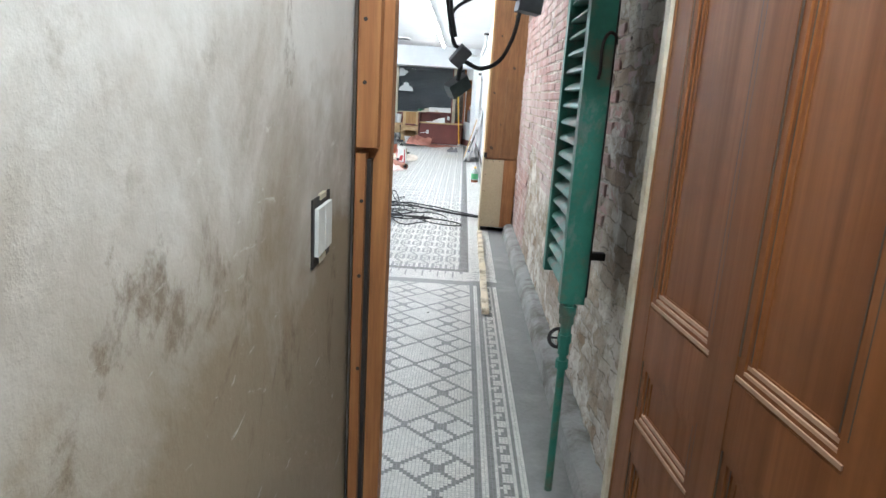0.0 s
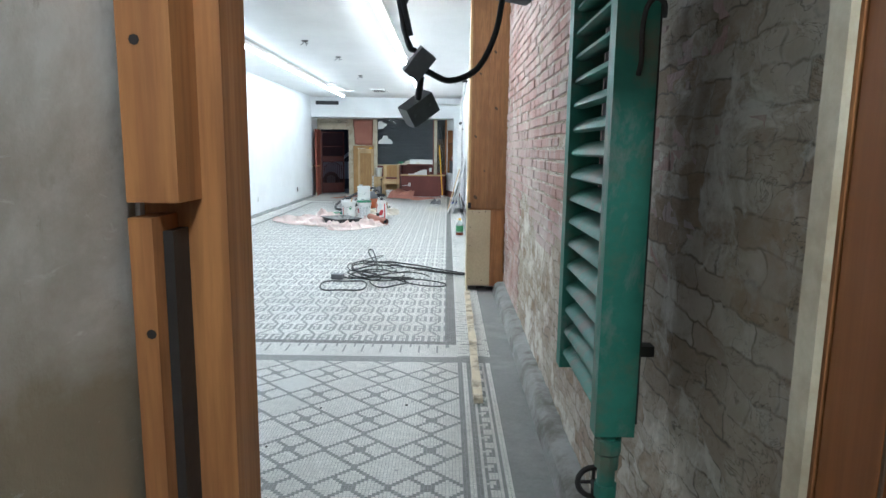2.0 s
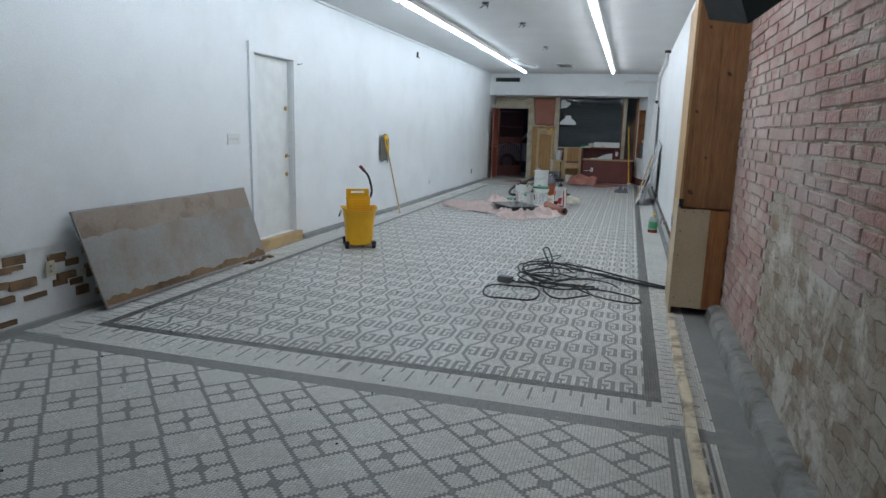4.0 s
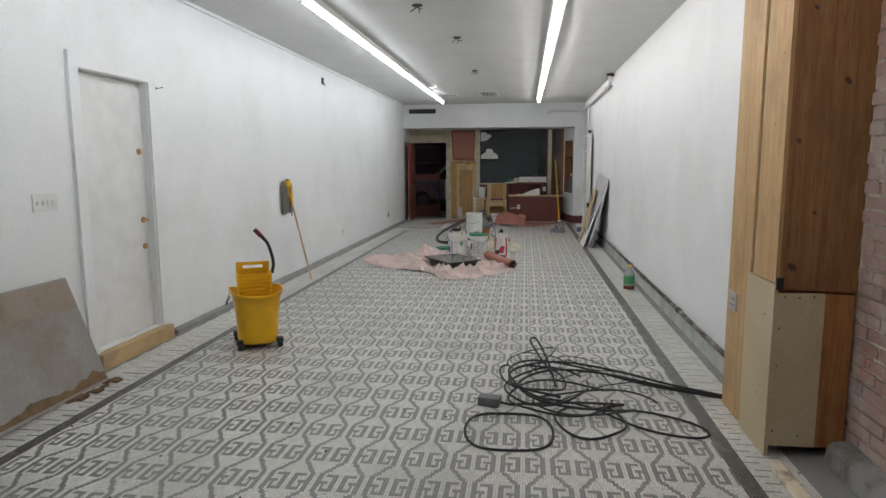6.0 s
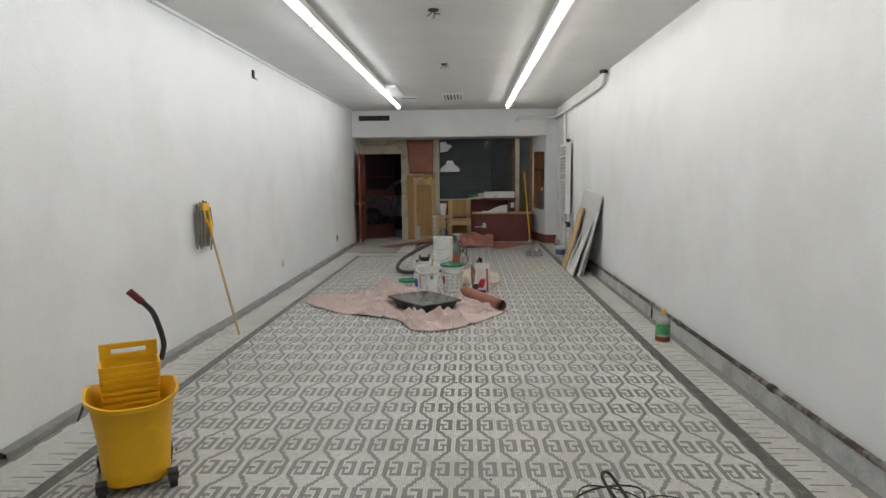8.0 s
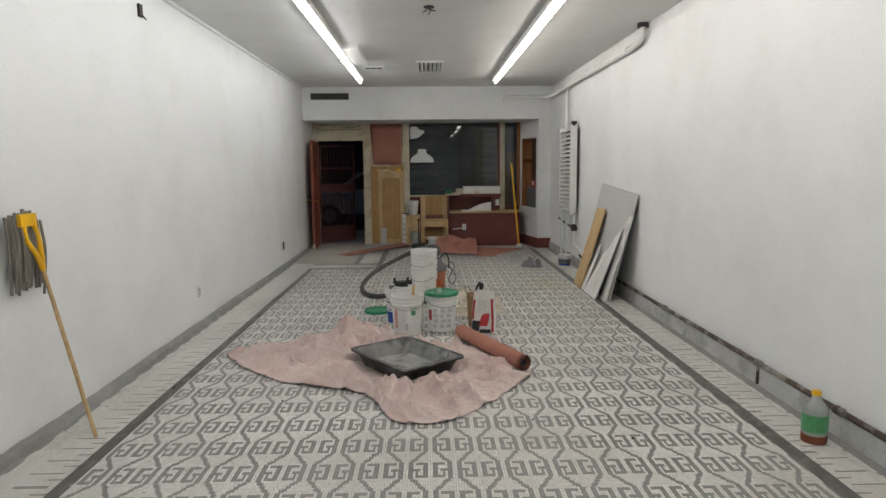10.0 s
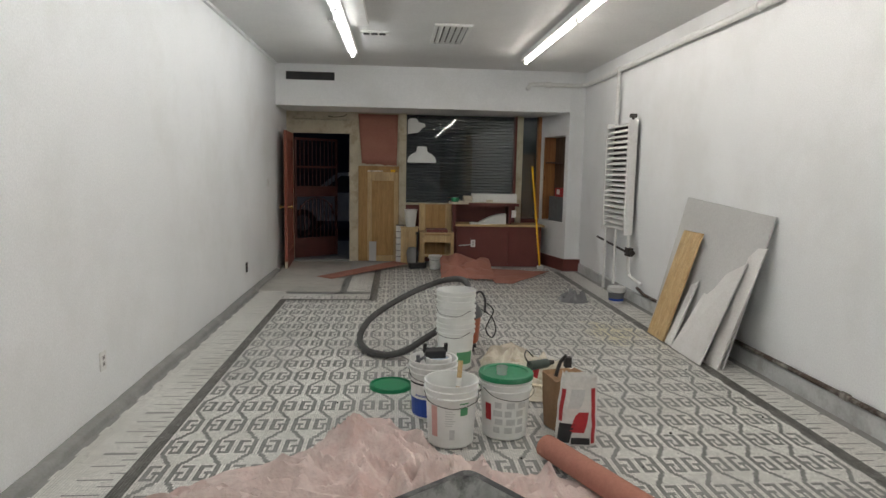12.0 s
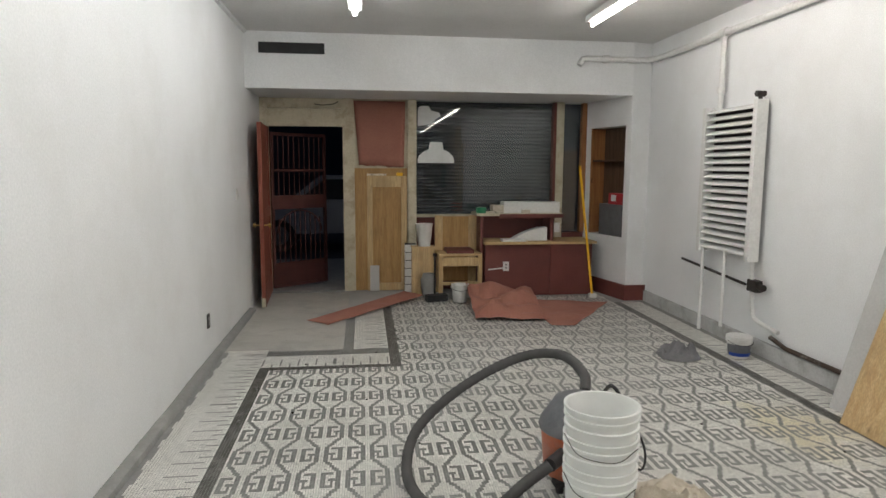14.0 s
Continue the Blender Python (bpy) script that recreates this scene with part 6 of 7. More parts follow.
before = set(scene.objects)
ff = tagged(thing("window_1", "cream painted timber shop front frame", "shop front"), kind="structure")
Y0, Y1 = YF, YF + 0.10
boards(ff, [("jamb", M_CREAM, (-3.20, -2.93, Y0, Y1, 0, ZH)), ("jamb", M_CREAM, (-2.0, -1.86, Y0 - 0.02, Y1, 0, ZH)),
            ("head_rail", M_CREAM, (-2.93, -2.0, Y0, Y1, 2.12, 2.34)), ("transom_panel", M_CREAM, (-2.93, -2.0, Y0 + 0.03, Y1, 2.35, 2.50)),
            ("mullion", M_CREAM, (-1.17, -1.06, Y0 - 0.02, Y1, 0, ZH)), ("head_strip", M_CREAM, (-1.86, -1.17, Y0 + 0.01, Y1, 2.46, ZH)),
            ("mullion", M_REDWOOD, (0.76, 0.80, Y0 - 0.01, Y1, 0.9, ZH)), ("mullion", M_CREAM, (0.80, 0.90, Y0 - 0.02, Y1, 0.0, ZH)),
            ("bulkhead_panel", M_REDWOOD, (-1.06, 0.80, Y0 + 0.01, Y1, 0, 0.96)), ("window_sill", M_CREAM, (-1.06, 0.76, Y0 - 0.03, Y1, 0.965, 1.0)),
            ("side_panel", M_REDWOOD, (0.90, 1.249, Y0 + 0.02, Y1, 0, 0.75)), ("corner_post", M_STUD, (1.16, 1.249, Y0, Y1, 0.755, ZH)),
            ("back_panel", M_CREAM, (-1.86, -1.17, Y0 + 0.045, Y1, 0.0, 2.455)),
            ("outer_wall", M_IRON, (-3.5, -3.20, Y0, Y1, 0, 3.0)), ("threshold", M_CONC, (-2.93, -2.0, Y0 - 0.05, Y1 + 0.1, -0.003, 0.02))])
for b in ((-1.06, 0.76, 1.0), (0.90, 1.16, 0.755)):
    bm = bm_new()
    box(bm, b[0] + 0.001, b[1] - 0.001, Y0 + 0.045, Y0 + 0.051, b[2] + 0.001, ZH - 0.001)
    pane = part("pane", bm, M_GLASS, ff, "dark window glass")
    pane.visible_shadow = False
# added board, coloured as the dark, brownish view through the side light
bm = bm_new()
box(bm, 0.901, 1.159, Y0 + 0.2, Y0 + 0.22, 0.75, 1.85)
part("inner_curtain", bm, M_DARKWOOD, ff, "dark brown board standing for the dark view behind the glass")
bm = bm_new()
tube(bm, smooth_path([(-2.35, Y0 + 0.02, 2.40), (-2.25, Y0 - 0.005, 2.385), (-2.12, Y0, 2.40), (-2.05, Y0, 2.43)], 5), 0.006, 6)
part("latch", bm, M_IRON, ff)

# roll-down shutter outside the glass
shut = thing("roller_shutter", "dark metal roller shutter lowered outside the glass", "shutter")
M_SHUT = surface("shutter_steel", (0.050, 0.054, 0.062), (0.038, 0.041, 0.048), rough=0.5, metal=0.3, scale=4, fine=50)
for k in range(34):
    z = 0.95 + 0.047 * k
    bm = bm_new()
    rows = [[bm.verts.new((x, Y0 + 0.20 + 0.012 * math.sin(math.pi * i / 5), z + 0.043 * i / 5)) for i in range(6)] for x in (-1.12, 0.86)]
    for i in range(5):
        bm.faces.new((rows[0][i], rows[0][i + 1], rows[1][i + 1], rows[1][i]))
    part("shutter_slat", bm, M_SHUT, shut)

# lamp-shaped white decals on the glass
M_DECAL = surface("white_vinyl", (0.72, 0.74, 0.73), (0.68, 0.70, 0.69), rough=0.6, scale=8, bump_s=0)


def decal(label, pts):
    bm = bm_new()
    a = [bm.verts.new((x, Y0 + 0.0425, z)) for x, z in pts]
    b = [bm.verts.new((x, Y0 + 0.0445, z)) for x, z in pts]
    bm.faces.new(a); bm.faces.new(list(reversed(b)))
    bridge(bm, a, b)
    solid("window_decal", label, "decal", bm, M_DECAL)


decal("white dome lamp shape stuck on the glass", [(-1.04, 1.67), (-0.56, 1.67)] + [(-0.80 + 0.24 * math.cos(a), 1.70 + 0.16 * math.sin(a)) for a in (0.1, 0.4, 0.8, 1.15)] + [(-0.72, 1.94), (-0.88, 1.94)] + [(-0.80 + 0.24 * math.cos(a), 1.70 + 0.16 * math.sin(a)) for a in (1.98, 2.3, 2.7, 3.04)])
decal("white small lamp shape stuck on the glass", [(-1.04, 2.14), (-0.86, 2.17), (-0.80, 2.24), (-0.74, 2.27), (-0.76, 2.32), (-0.86, 2.34), (-0.90, 2.40), (-1.0, 2.40), (-1.04, 2.36)])

# red paper, plywood and an old cabinet door fill the blank bay
bm = bm_new()
n = 12
top = [(-1.86 + 0.66 * i / n, 2.45 + 0.012 * noise.noise((i, 0, 0))) for i in range(n + 1)]
bot_ = [(-1.80 + 0.58 * i / n, 1.64 + 0.03 * noise.noise((i * 0.7, 3, 0)) - 0.03 * i / n) for i in range(n + 1)]
rows = [[bm.verts.new((x0 + (x1 - x0) * j / 8, Y0 + 0.03 - 0.01 * abs(noise.noise((x0 * 5, j * 0.5, 0))), z0 + (z1 - z0) * j / 8)) for (x0, z0), (x1, z1) in zip(bot_, top)] for j in range(9)]
for a, b in zip(rows, rows[1:]):
    for i in range(n):
        bm.faces.new((a[i], a[i + 1], b[i + 1], b[i]))
pp = solid("rosin_paper", "red rosin paper taped over the blank bay", "paper", bm, M_KRAFT, smooth=True)
sm = pp.modifiers.new("thickness", "SOLIDIFY")
sm.thickness = 0.002
bm = bm_new()
box(bm, -1.855, -1.18, Y0 + 0.015, Y0 + 0.035, 0.002, 1.60)
M_PLYO = wood("orange_plywood", (0.48, 0.285, 0.10), (0.36, 0.20, 0.065), rough=0.55, knots=0.3)
solid("plywood_sheet", "bare plywood sheet standing in the bay", "board", bm, M_PLYO)
cd = thing("cabinet_door", "old pine cabinet door leaning in the bay", "cabinet door")
boards(cd, [("stile", M_PINE, (-1.70, -1.63, Y0 - 0.03, Y0 + 0.005, 0.002, 1.50)), ("stile", M_PINE, (-1.26, -1.19, Y0 - 0.03, Y0 + 0.005, 0.002, 1.50)),
            ("rail", M_PINE, (-1.628, -1.262, Y0 - 0.028, Y0 + 0.004, 1.36, 1.50)), ("rail", M_PINE, (-1.628, -1.262, Y0 - 0.028, Y0 + 0.004, 0.002, 0.10)),
            ("panel", M_PLYO, (-1.628, -1.262, Y0 - 0.012, Y0 + 0.002, 0.102, 1.358))])
bm = bm_new()
box(bm, -1.70, -1.45, Y0 - 0.02, Y0 + 0.012, 1.505, 1.53)
solid("wood_offcut", "pale wood offcut lying on the cabinet door", "wood offcut", bm, M_LATH)
bm = bm_new()
box(bm, -1.32, -1.24, Y0 - 0.025, Y0 + 0.01, 1.502, 1.545)
solid("tape_measure", "yellow tape measure on the cabinet door", "tool", bm, M_YELLOW)
bm = bm_new()
box(bm, -1.67, -1.55, Y0 - 0.07, Y0 - 0.06, 0.004, 0.34)
solid("white_card", "white card standing against the cabinet door", "card", bm, M_GYPW)
for k in range(6):
    bm = bm_new()
    box(bm, -1.22, -1.08, Y0 - 0.17, Y0 - 0.05, 0.002 + 0.105 * k, 0.098 + 0.105 * k)
    bevel_all(bm, 0.004, 1)
    b_ = solid("carton", "small white carton in a stack", "carton", bm, M_METALW, group="stacked white cartons")
    bm = bm_new()
    box(bm, -1.219, -1.081, Y0 - 0.168, Y0 - 0.052, 0.098 + 0.105 * k, 0.1045 + 0.105 * k)
    part("dark_edge", bm, M_IRON, b_)

# ---- low workbench under the window ----
bench = thing("window_bench", "red-brown built-in bench with shelves under the window", "bench")
boards(bench, [("top_board", M_CREAM, (-0.34, 0.78, 20.42, Y0 - 0.035, 1.01, 1.04)), ("shelf", M_SILL, (-0.26, 1.19, 20.30, Y0 - 0.035, 0.66, 0.69)),
               ("front_panel", M_REDWOOD, (-0.24, 1.15, 20.36, 20.385, 0.002, 0.655)), ("upright", M_REDWOOD, (-0.30, -0.262, 20.38, 20.84, 0.002, 1.005)),
               ("upright", M_REDWOOD, (0.62, 0.66, 20.45, 20.84, 0.692, 1.005)), ("upright", M_REDWOOD, (0.60, 0.64, 20.345, 20.358, 0.002, 0.655)), ("back_panel", M_REDWOOD, (-0.26, 0.75, 20.80, 20.82, 0.692, 1.005)),
               ("nosing", M_REDWOOD, (-0.05, 0.78, 20.405, 20.419, 0.985, 1.035))])
wall_plate("outlet", "white outlet on the bench panel with a lead", pose(0.03, 20.36, 0.38, 0, 0, -90), 1, M_METALW)
bm = bm_new()
cyl(bm, (-0.2, 20.35, 0.34), (0.0, 20.35, 0.36), 0.008, seg=8)
solid("conduit", "thin pale conduit beside the outlet", "pipe", bm, M_METALW)
bm = bm_new()
box(bm, 0.03, 0.76, 20.52, 20.75, 1.041, 1.18)
bevel_all(bm, 0.01)
solid("white_box", "long white cardboard box on the bench", "box", bm, M_METALW)
bm = bm_new()
box(bm, -0.12, 0.02, 20.50, 20.68, 1.041, 1.14)
bevel_all(bm, 0.02)
solid("cloth_bundle", "folded white cloth bundle on the bench", "cloth", bm, M_CANVAS)
bm = bm_new()
lathe(bm, [(0, 0), (0.06, 0), (0.07, 0.05), (0.065, 0.07), (0, 0.072)], 18)
solid("green_tub", "small green tub on the bench", "tub", bm, M_GREENL, pose(-0.26, 20.55, 1.041), smooth=True)
for x in (-0.16, -0.04, 0.30):
    bm = bm_new()
    box(bm, x - 0.05, x + 0.05, 20.44, 20.50, 1.041, 1.065 + 0.02 * (x > 0))
    bevel_all(bm, 0.008)
    solid("small_box", "small pale packet on the bench", "packet", bm, M_CANVAS)
bm = bm_new()
prof = [(0.10, 0.69), (0.58, 0.69), (0.58, 0.86)] + [(0.58 - 0.48 * t, 0.86 - 0.17 * t ** 1.8) for t in (0.2, 0.4, 0.6, 0.8)]
a = [bm.verts.new((x, 20.45, z + 0.001)) for x, z in prof]
b = [bm.verts.new((x, 20.60, z + 0.001)) for x, z in prof]
bm.faces.new(a); bm.faces.new(list(reversed(b)))
bridge(bm, a, b)
solid("white_bundle", "white wrapped bundle on the bench shelf", "bundle", bm, M_METALW)
bm = bm_new()
box(bm, -0.02, 0.28, 20.34, 20.48, 0.691, 0.72)
bevel_all(bm, 0.01)
solid("white_packet", "flat white packet on the bench shelf", "packet", bm, M_METALW)
bm = bm_new()
box(bm, 0.665, 0.74, 20.43, 20.44, 0.80, 0.92)
solid("wall_card", "small white card fixed on the bench end", "card", bm, M_METALW)

# old wooden chair with a red seat
ch = thing("wooden_chair", "old pine chair with dark red seat, facing the room", "chair", pose(-0.56, 20.30, 0))
boards(ch, [("leg", M_PINE, (-0.27, -0.22, -0.02, 0.03, 0.002, 0.53)), ("leg", M_PINE, (0.22, 0.27, -0.02, 0.03, 0.002, 0.53)), ("back_post", M_PINE, (-0.28, -0.18, 0.36, 0.40, 0.002, 1.0)),
            ("back_post", M_PINE, (0.16, 0.28, 0.36, 0.40, 0.002, 1.0)), ("back_panel", M_PLYO, (-0.178, 0.158, 0.37, 0.39, 0.56, 0.99)), ("seat", M_PINE, (-0.27, 0.27, -0.02, 0.35, 0.53, 0.555)),
            ("seat_pad", M_REDWOOD, (-0.17, 0.17, 0.0, 0.33, 0.556, 0.60)), ("rail", M_PINE, (-0.218, 0.218, -0.015, 0.02, 0.40, 0.51)), ("front_panel", M_PLYO, (-0.18, 0.158, 0.372, 0.388, 0.15, 0.52)), ("stretcher", M_PINE, (-0.218, 0.218, -0.01, 0.02, 0.16, 0.20))])
crate = thing("wooden_crate", "pale plywood crate beside the chair", "crate", pose(-1.0, 20.62, 0))
boards(crate, [("side", M_PINE, (-0.14, 0.14, -0.1, -0.085, 0.002, 0.60)), ("side", M_PINE, (-0.14, -0.125, -0.084, 0.12, 0.002, 0.60)), ("side", M_PINE, (0.125, 0.14, -0.084, 0.12, 0.002, 0.60)), ("lid", M_PINE, (-0.15, 0.15, -0.105, 0.125, 0.601, 0.615))])
bm = bm_new()
lathe(bm, [(0, 0), (0.085, 0), (0.12, 0.28), (0.125, 0.285), (0.118, 0.285), (0.08, 0.01)], 24)
solid("white_tub", "white translucent tub standing on the crate", "tub", bm, M_MILKY, pose(-0.98, 20.63, 0.616) @ Matrix.Diagonal((0.9, 0.9, 1.0, 1)), smooth=True)
bm = bm_new()
lathe(bm, [(0, 0), (0.07, 0), (0.09, 0.10), (0.10, 0.22), (0.07, 0.30), (0.0, 0.31)], 20)
solid("cement_bag", "grey crumpled bag standing beside the crate", "bag", bm, M_CONC, pose(-0.95, 20.38, 0), smooth=True)
bm = bm_new()
cyl(bm, (-0.88, 20.30, 0.002), (-0.88, 20.30, 0.56), 0.012, seg=8)
cyl(bm, (-0.88, 20.30, 0.52), (-0.88, 20.30, 0.56), 0.024, seg=10)
solid("iron_bar", "black iron bar standing by the chair", "bar", bm, M_IRON)
wt, k = pail("white_pail", "small white pail standing on the floor", pose(-0.60, 20.05, 0), M_PAILW, 0.22, 0.085, 0.10)
bm = bm_new()
box(bm, -0.13, 0.13, -0.05, 0.05, 0.002, 0.085)
bevel_all(bm, 0.02)
solid("tool_case", "black tool case on the floor", "case", bm, M_BLACK, pose(-0.88, 20.12, 0, 0, 0, 15))
bm = bm_new()
cyl(bm, (1.10, 20.165, 0.03), (0.98, 20.43, 1.64), 0.016, seg=8)
lev = solid("yellow_pole", "yellow pole leaning against the window post", "pole", bm, M_YELLOW, smooth=True)
bm = bm_new()
box(bm, 1.06, 1.15, 20.135, 20.195, 0.002, 0.05)
part("pole_foot", bm, M_METALW, lev, "white pole foot")

shift_since(before, -0.185, 0.0)
# niche contents
before = set(scene.objects)
bm = bm_new()
box(bm, 1.46, 1.50, NY0, NY1, NZ0, NZ1)
part("niche_back", bm, M_DARKWOOD, None)
tagged(bpy.data.objects["niche_back"], "brown board lining the niche", kind="structure")
bm = bm_new()
box(bm, 1.27, 1.45, NY0 + 0.001, NY1 - 0.001, 1.70, 1.72)
solid("niche_shelf", "thin brown wooden shelf in the niche", "shelf", bm, M_DARKWOOD)
bm = bm_new()
box(bm, 1.28, 1.45, NY0 + 0.05, NY1 - 0.2, NZ0 + 0.001, 1.16)
bevel_all(bm, 0.01)
mbx = solid("metal_box", "dark green metal box in the niche", "box", bm, M_BOXGREY)
bm = bm_new()
box(bm, 1.29, 1.44, NY0 + 0.06, NY0 + 0.36, 1.161, 1.30)
bevel_all(bm, 0.01)
rb = solid("red_box", "small red box on the metal box", "box", bm, M_REDL)
bm = bm_new()
box(bm, 1.287, 1.2895, NY0 + 0.2, NY0 + 0.3, 1.20, 1.28)
part("label", bm, M_METALW, rb, "white label")
boards(tagged(thing("trim_niche", "brown timber edging round the niche", "trim"), kind="structure"), [("edge", M_STUD, (1.252, 1.27, NY1 - 0.03, NY1 - 0.001, NZ0 + 0.002, NZ1 - 0.002)), ("edge", M_STUD, (1.252, 1.46, NY1 - 0.012, NY1 - 0.0015, NZ0 + 0.002, NZ1 - 0.002))])

for ob in scene.objects:
    if ob not in before and ob.parent is None:
        ob.matrix_basis = SPLAY @ ob.matrix_basis

# ---- shop door, open into the room ----
dd = tagged(thing("door_2", "worn red wooden shop door standing open", "door", Matrix.Translation((-3.105, YF - 0.01, 0)) @ Matrix.Rotation(radians(-86.5), 4, "Z")), kind="structure")
boards(dd, [("stile", M_REDDOOR, (0.0, 0.11, -0.045, 0, 0.015, 2.10)), ("stile", M_REDDOOR, (0.86, 0.97, -0.045, 0, 0.015, 2.10)), ("rail", M_REDDOOR, (0.11, 0.86, -0.043, -0.002, 0.015, 0.25)),
            ("rail", M_REDDOOR, (0.11, 0.86, -0.043, -0.002, 1.0, 1.12)), ("rail", M_REDDOOR, (0.11, 0.86, -0.043, -0.002, 1.98, 2.10)), ("panel", M_REDDOOR, (0.11, 0.86, -0.03, -0.015, 0.25, 1.0)), ("panel", M_REDDOOR, (0.11, 0.86, -0.03, -0.015, 1.12, 1.98)),
            ("edge_strip", M_REDDOOR, (0.971, 0.976, -0.044, -0.001, 0.1, 2.10)), ("paint_patch", M_CREAM, (0.9705, 0.978, -0.044, -0.001, 0.016, 0.12))])
bm = bm_new()
for s in (-1, 1):
    y = 0.0 if s > 0 else -0.045
    cyl(bm, (0.90, y, 0.95), (0.90, y + s * 0.05, 0.95), 0.010, seg=10)
    cyl(bm, (0.90, y + s * 0.05, 0.95), (0.90, y + s * 0.075, 0.95), 0.028, 0.022, seg=14)
part("door_knob", bm, M_BRASS, dd, "brass door knob", True)
gate = thing("security_gate", "dark red iron security gate ajar in the doorway", "gate", Matrix.Translation((-3.10, YF + 0.09, 0)) @ Matrix.Rotation(radians(38), 4, "Z"))
M_GATE = surface("dark_red_iron", (0.10, 0.032, 0.026), (0.07, 0.024, 0.02), rough=0.55, metal=0.2, scale=8)
boards(gate, [("frame_bar", M_GATE, (0.0, 0.04, 0, 0.03, 0.03, 2.05)), ("frame_bar", M_GATE, (0.80, 0.84, 0, 0.03, 0.03, 2.05)), ("frame_bar", M_GATE, (0.04, 0.80, 0, 0.03, 2.01, 2.05)), ("frame_bar", M_GATE, (0.04, 0.80, 0, 0.03, 0.03, 0.07)),
              ("lock_plate", M_GATE, (0.04, 0.80, 0.002, 0.028, 1.06, 1.24)), ("cross_bar", M_GATE, (0.04, 0.80, 0.004, 0.026, 1.55, 1.58)), ("kick_plate", M_GATE, (0.04, 0.80, 0.008, 0.02, 0.07, 0.36))])
for i in range(9):
    x = 0.11 + 0.078 * i
    bm = bm_new()
    cyl(bm, (x, 0.015, 0.36), (x, 0.015, 1.06 - 0.12 * abs(i - 4) / 4), 0.009, seg=8)
    cyl(bm, (x, 0.015, 1.24), (x, 0.015, 2.01), 0.009, seg=8)
    part("bar", bm, M_GATE, gate, "", True)
bm = bm_new()
tube(bm, [Vector((0.42 + 0.34 * math.cos(a), 0.015, 0.74 + 0.30 * math.sin(a))) for a in [math.pi * i / 16 for i in range(17)]], 0.010, 6)
part("arch_bar", bm, M_GATE, gate, "", True)

# ---- rosin paper on the floor by the front ----
before = set(scene.objects)
def sheet(label, pts, amp, seed, mat=M_KRAFT, nx=26, ny=14):
    """A four-cornered paper sheet with buckles; corners in order round it."""
    A, B, C, D = [Vector(p) for p in pts]
    bm = bm_new()
    g = []
    for j in range(ny + 1):
        v = j / ny
        row = []
        for i in range(nx + 1):
            u = i / nx
            p = (A * (1 - u) + B * u) * (1 - v) + (D * (1 - u) + C * u) * v
            e = 0.35 + 0.65 * min(1, 5 * min(u, 1 - u, v, 1 - v))
            q = abs(noise.noise((p.x * 2.2, p.y * 2.2, seed))) + 0.35 * abs(noise.noise((p.x * 5, p.y * 5, seed + 2)))
            row.append(bm.verts.new((p.x + 0.02 * noise.noise((p.x * 4, p.y * 4, 3)), p.y, 0.004 + p.z + amp * e * q)))
        g.append(row)
    for a, b in zip(g, g[1:]):
        for i in range(nx):
            bm.faces.new((a[i], a[i + 1], b[i + 1], b[i]))
    ob = solid("rosin_paper", label, "paper", bm, mat)
    s_ = ob.modifiers.new("thickness", "SOLIDIFY")
    s_.thickness, s_.offset = 0.002, 1
    return ob


sheet("long strip of red-brown paper lying on the floor", [(-2.32, 19.42, 0.0), (-2.10, 19.18, 0.0), (-1.0, 20.38, 0.05), (-1.22, 20.60, 0.06)], 0.03, 1.0)
sheet("buckled red rosin paper sheet on the floor", [(-0.56, 19.22, 0.0), (0.22, 19.10, 0.02), (0.25, 20.05, 0.14), (-0.50, 20.25, 0.20)], 0.20, 5.0)
sheet("flat red rosin paper sheet on the floor", [(0.18, 18.92, 0.0), (0.42, 18.90, 0.0), (1.18, 19.95, 0.0), (0.20, 20.25, 0.0)], 0.05, 9.0)

shift_since(before, -0.205, -0.14)

# ---- the street outside ----
M_ASPH = surface("asphalt", (0.045, 0.046, 0.05), (0.06, 0.06, 0.063), rough=0.9, scale=5, fine=90)
bm = bm_new()
box(bm, -80, 80, YF + 0.26, 140, -0.4, -0.06)
structure("road", "dark asphalt street at night", bm, M_ASPH)
bm = bm_new()
box(bm, -40, 40, YF + 0.255, 24.0, -0.3, -0.012)
structure("pavement", "grey concrete pavement outside the door", bm, M_CONC)
bm = bm_new()
box(bm, -30, 30, 42, 43, -0.06, 9)
structure("backdrop", "dark facade across the street", bm, M_SHUT)
car = thing("parked_car", "pale grey car parked at the kerb", "car", pose(-2.2, 26.2, -0.06))
M_CAR = surface("pale_car_paint", (0.42, 0.43, 0.45), (0.40, 0.41, 0.43), rough=0.3, metal=0.2, scale=2, bump_s=0)
prof = [(-2.2, 0.35), (-2.25, 0.75), (-2.1, 0.95), (-1.2, 1.02), (-0.6, 1.50), (1.5, 1.52), (2.1, 1.05), (2.25, 0.9), (2.25, 0.4)]
bm = bm_new()
a = [bm.verts.new((x, -0.85, z)) for x, z in prof]
b = [bm.verts.new((x, 0.85, z)) for x, z in prof]
bm.faces.new(a); bm.faces.new(list(reversed(b)))
bridge(bm, a, b)
bevel_all(bm, 0.06, 3)
part("body", bm, M_CAR, car, "", True)
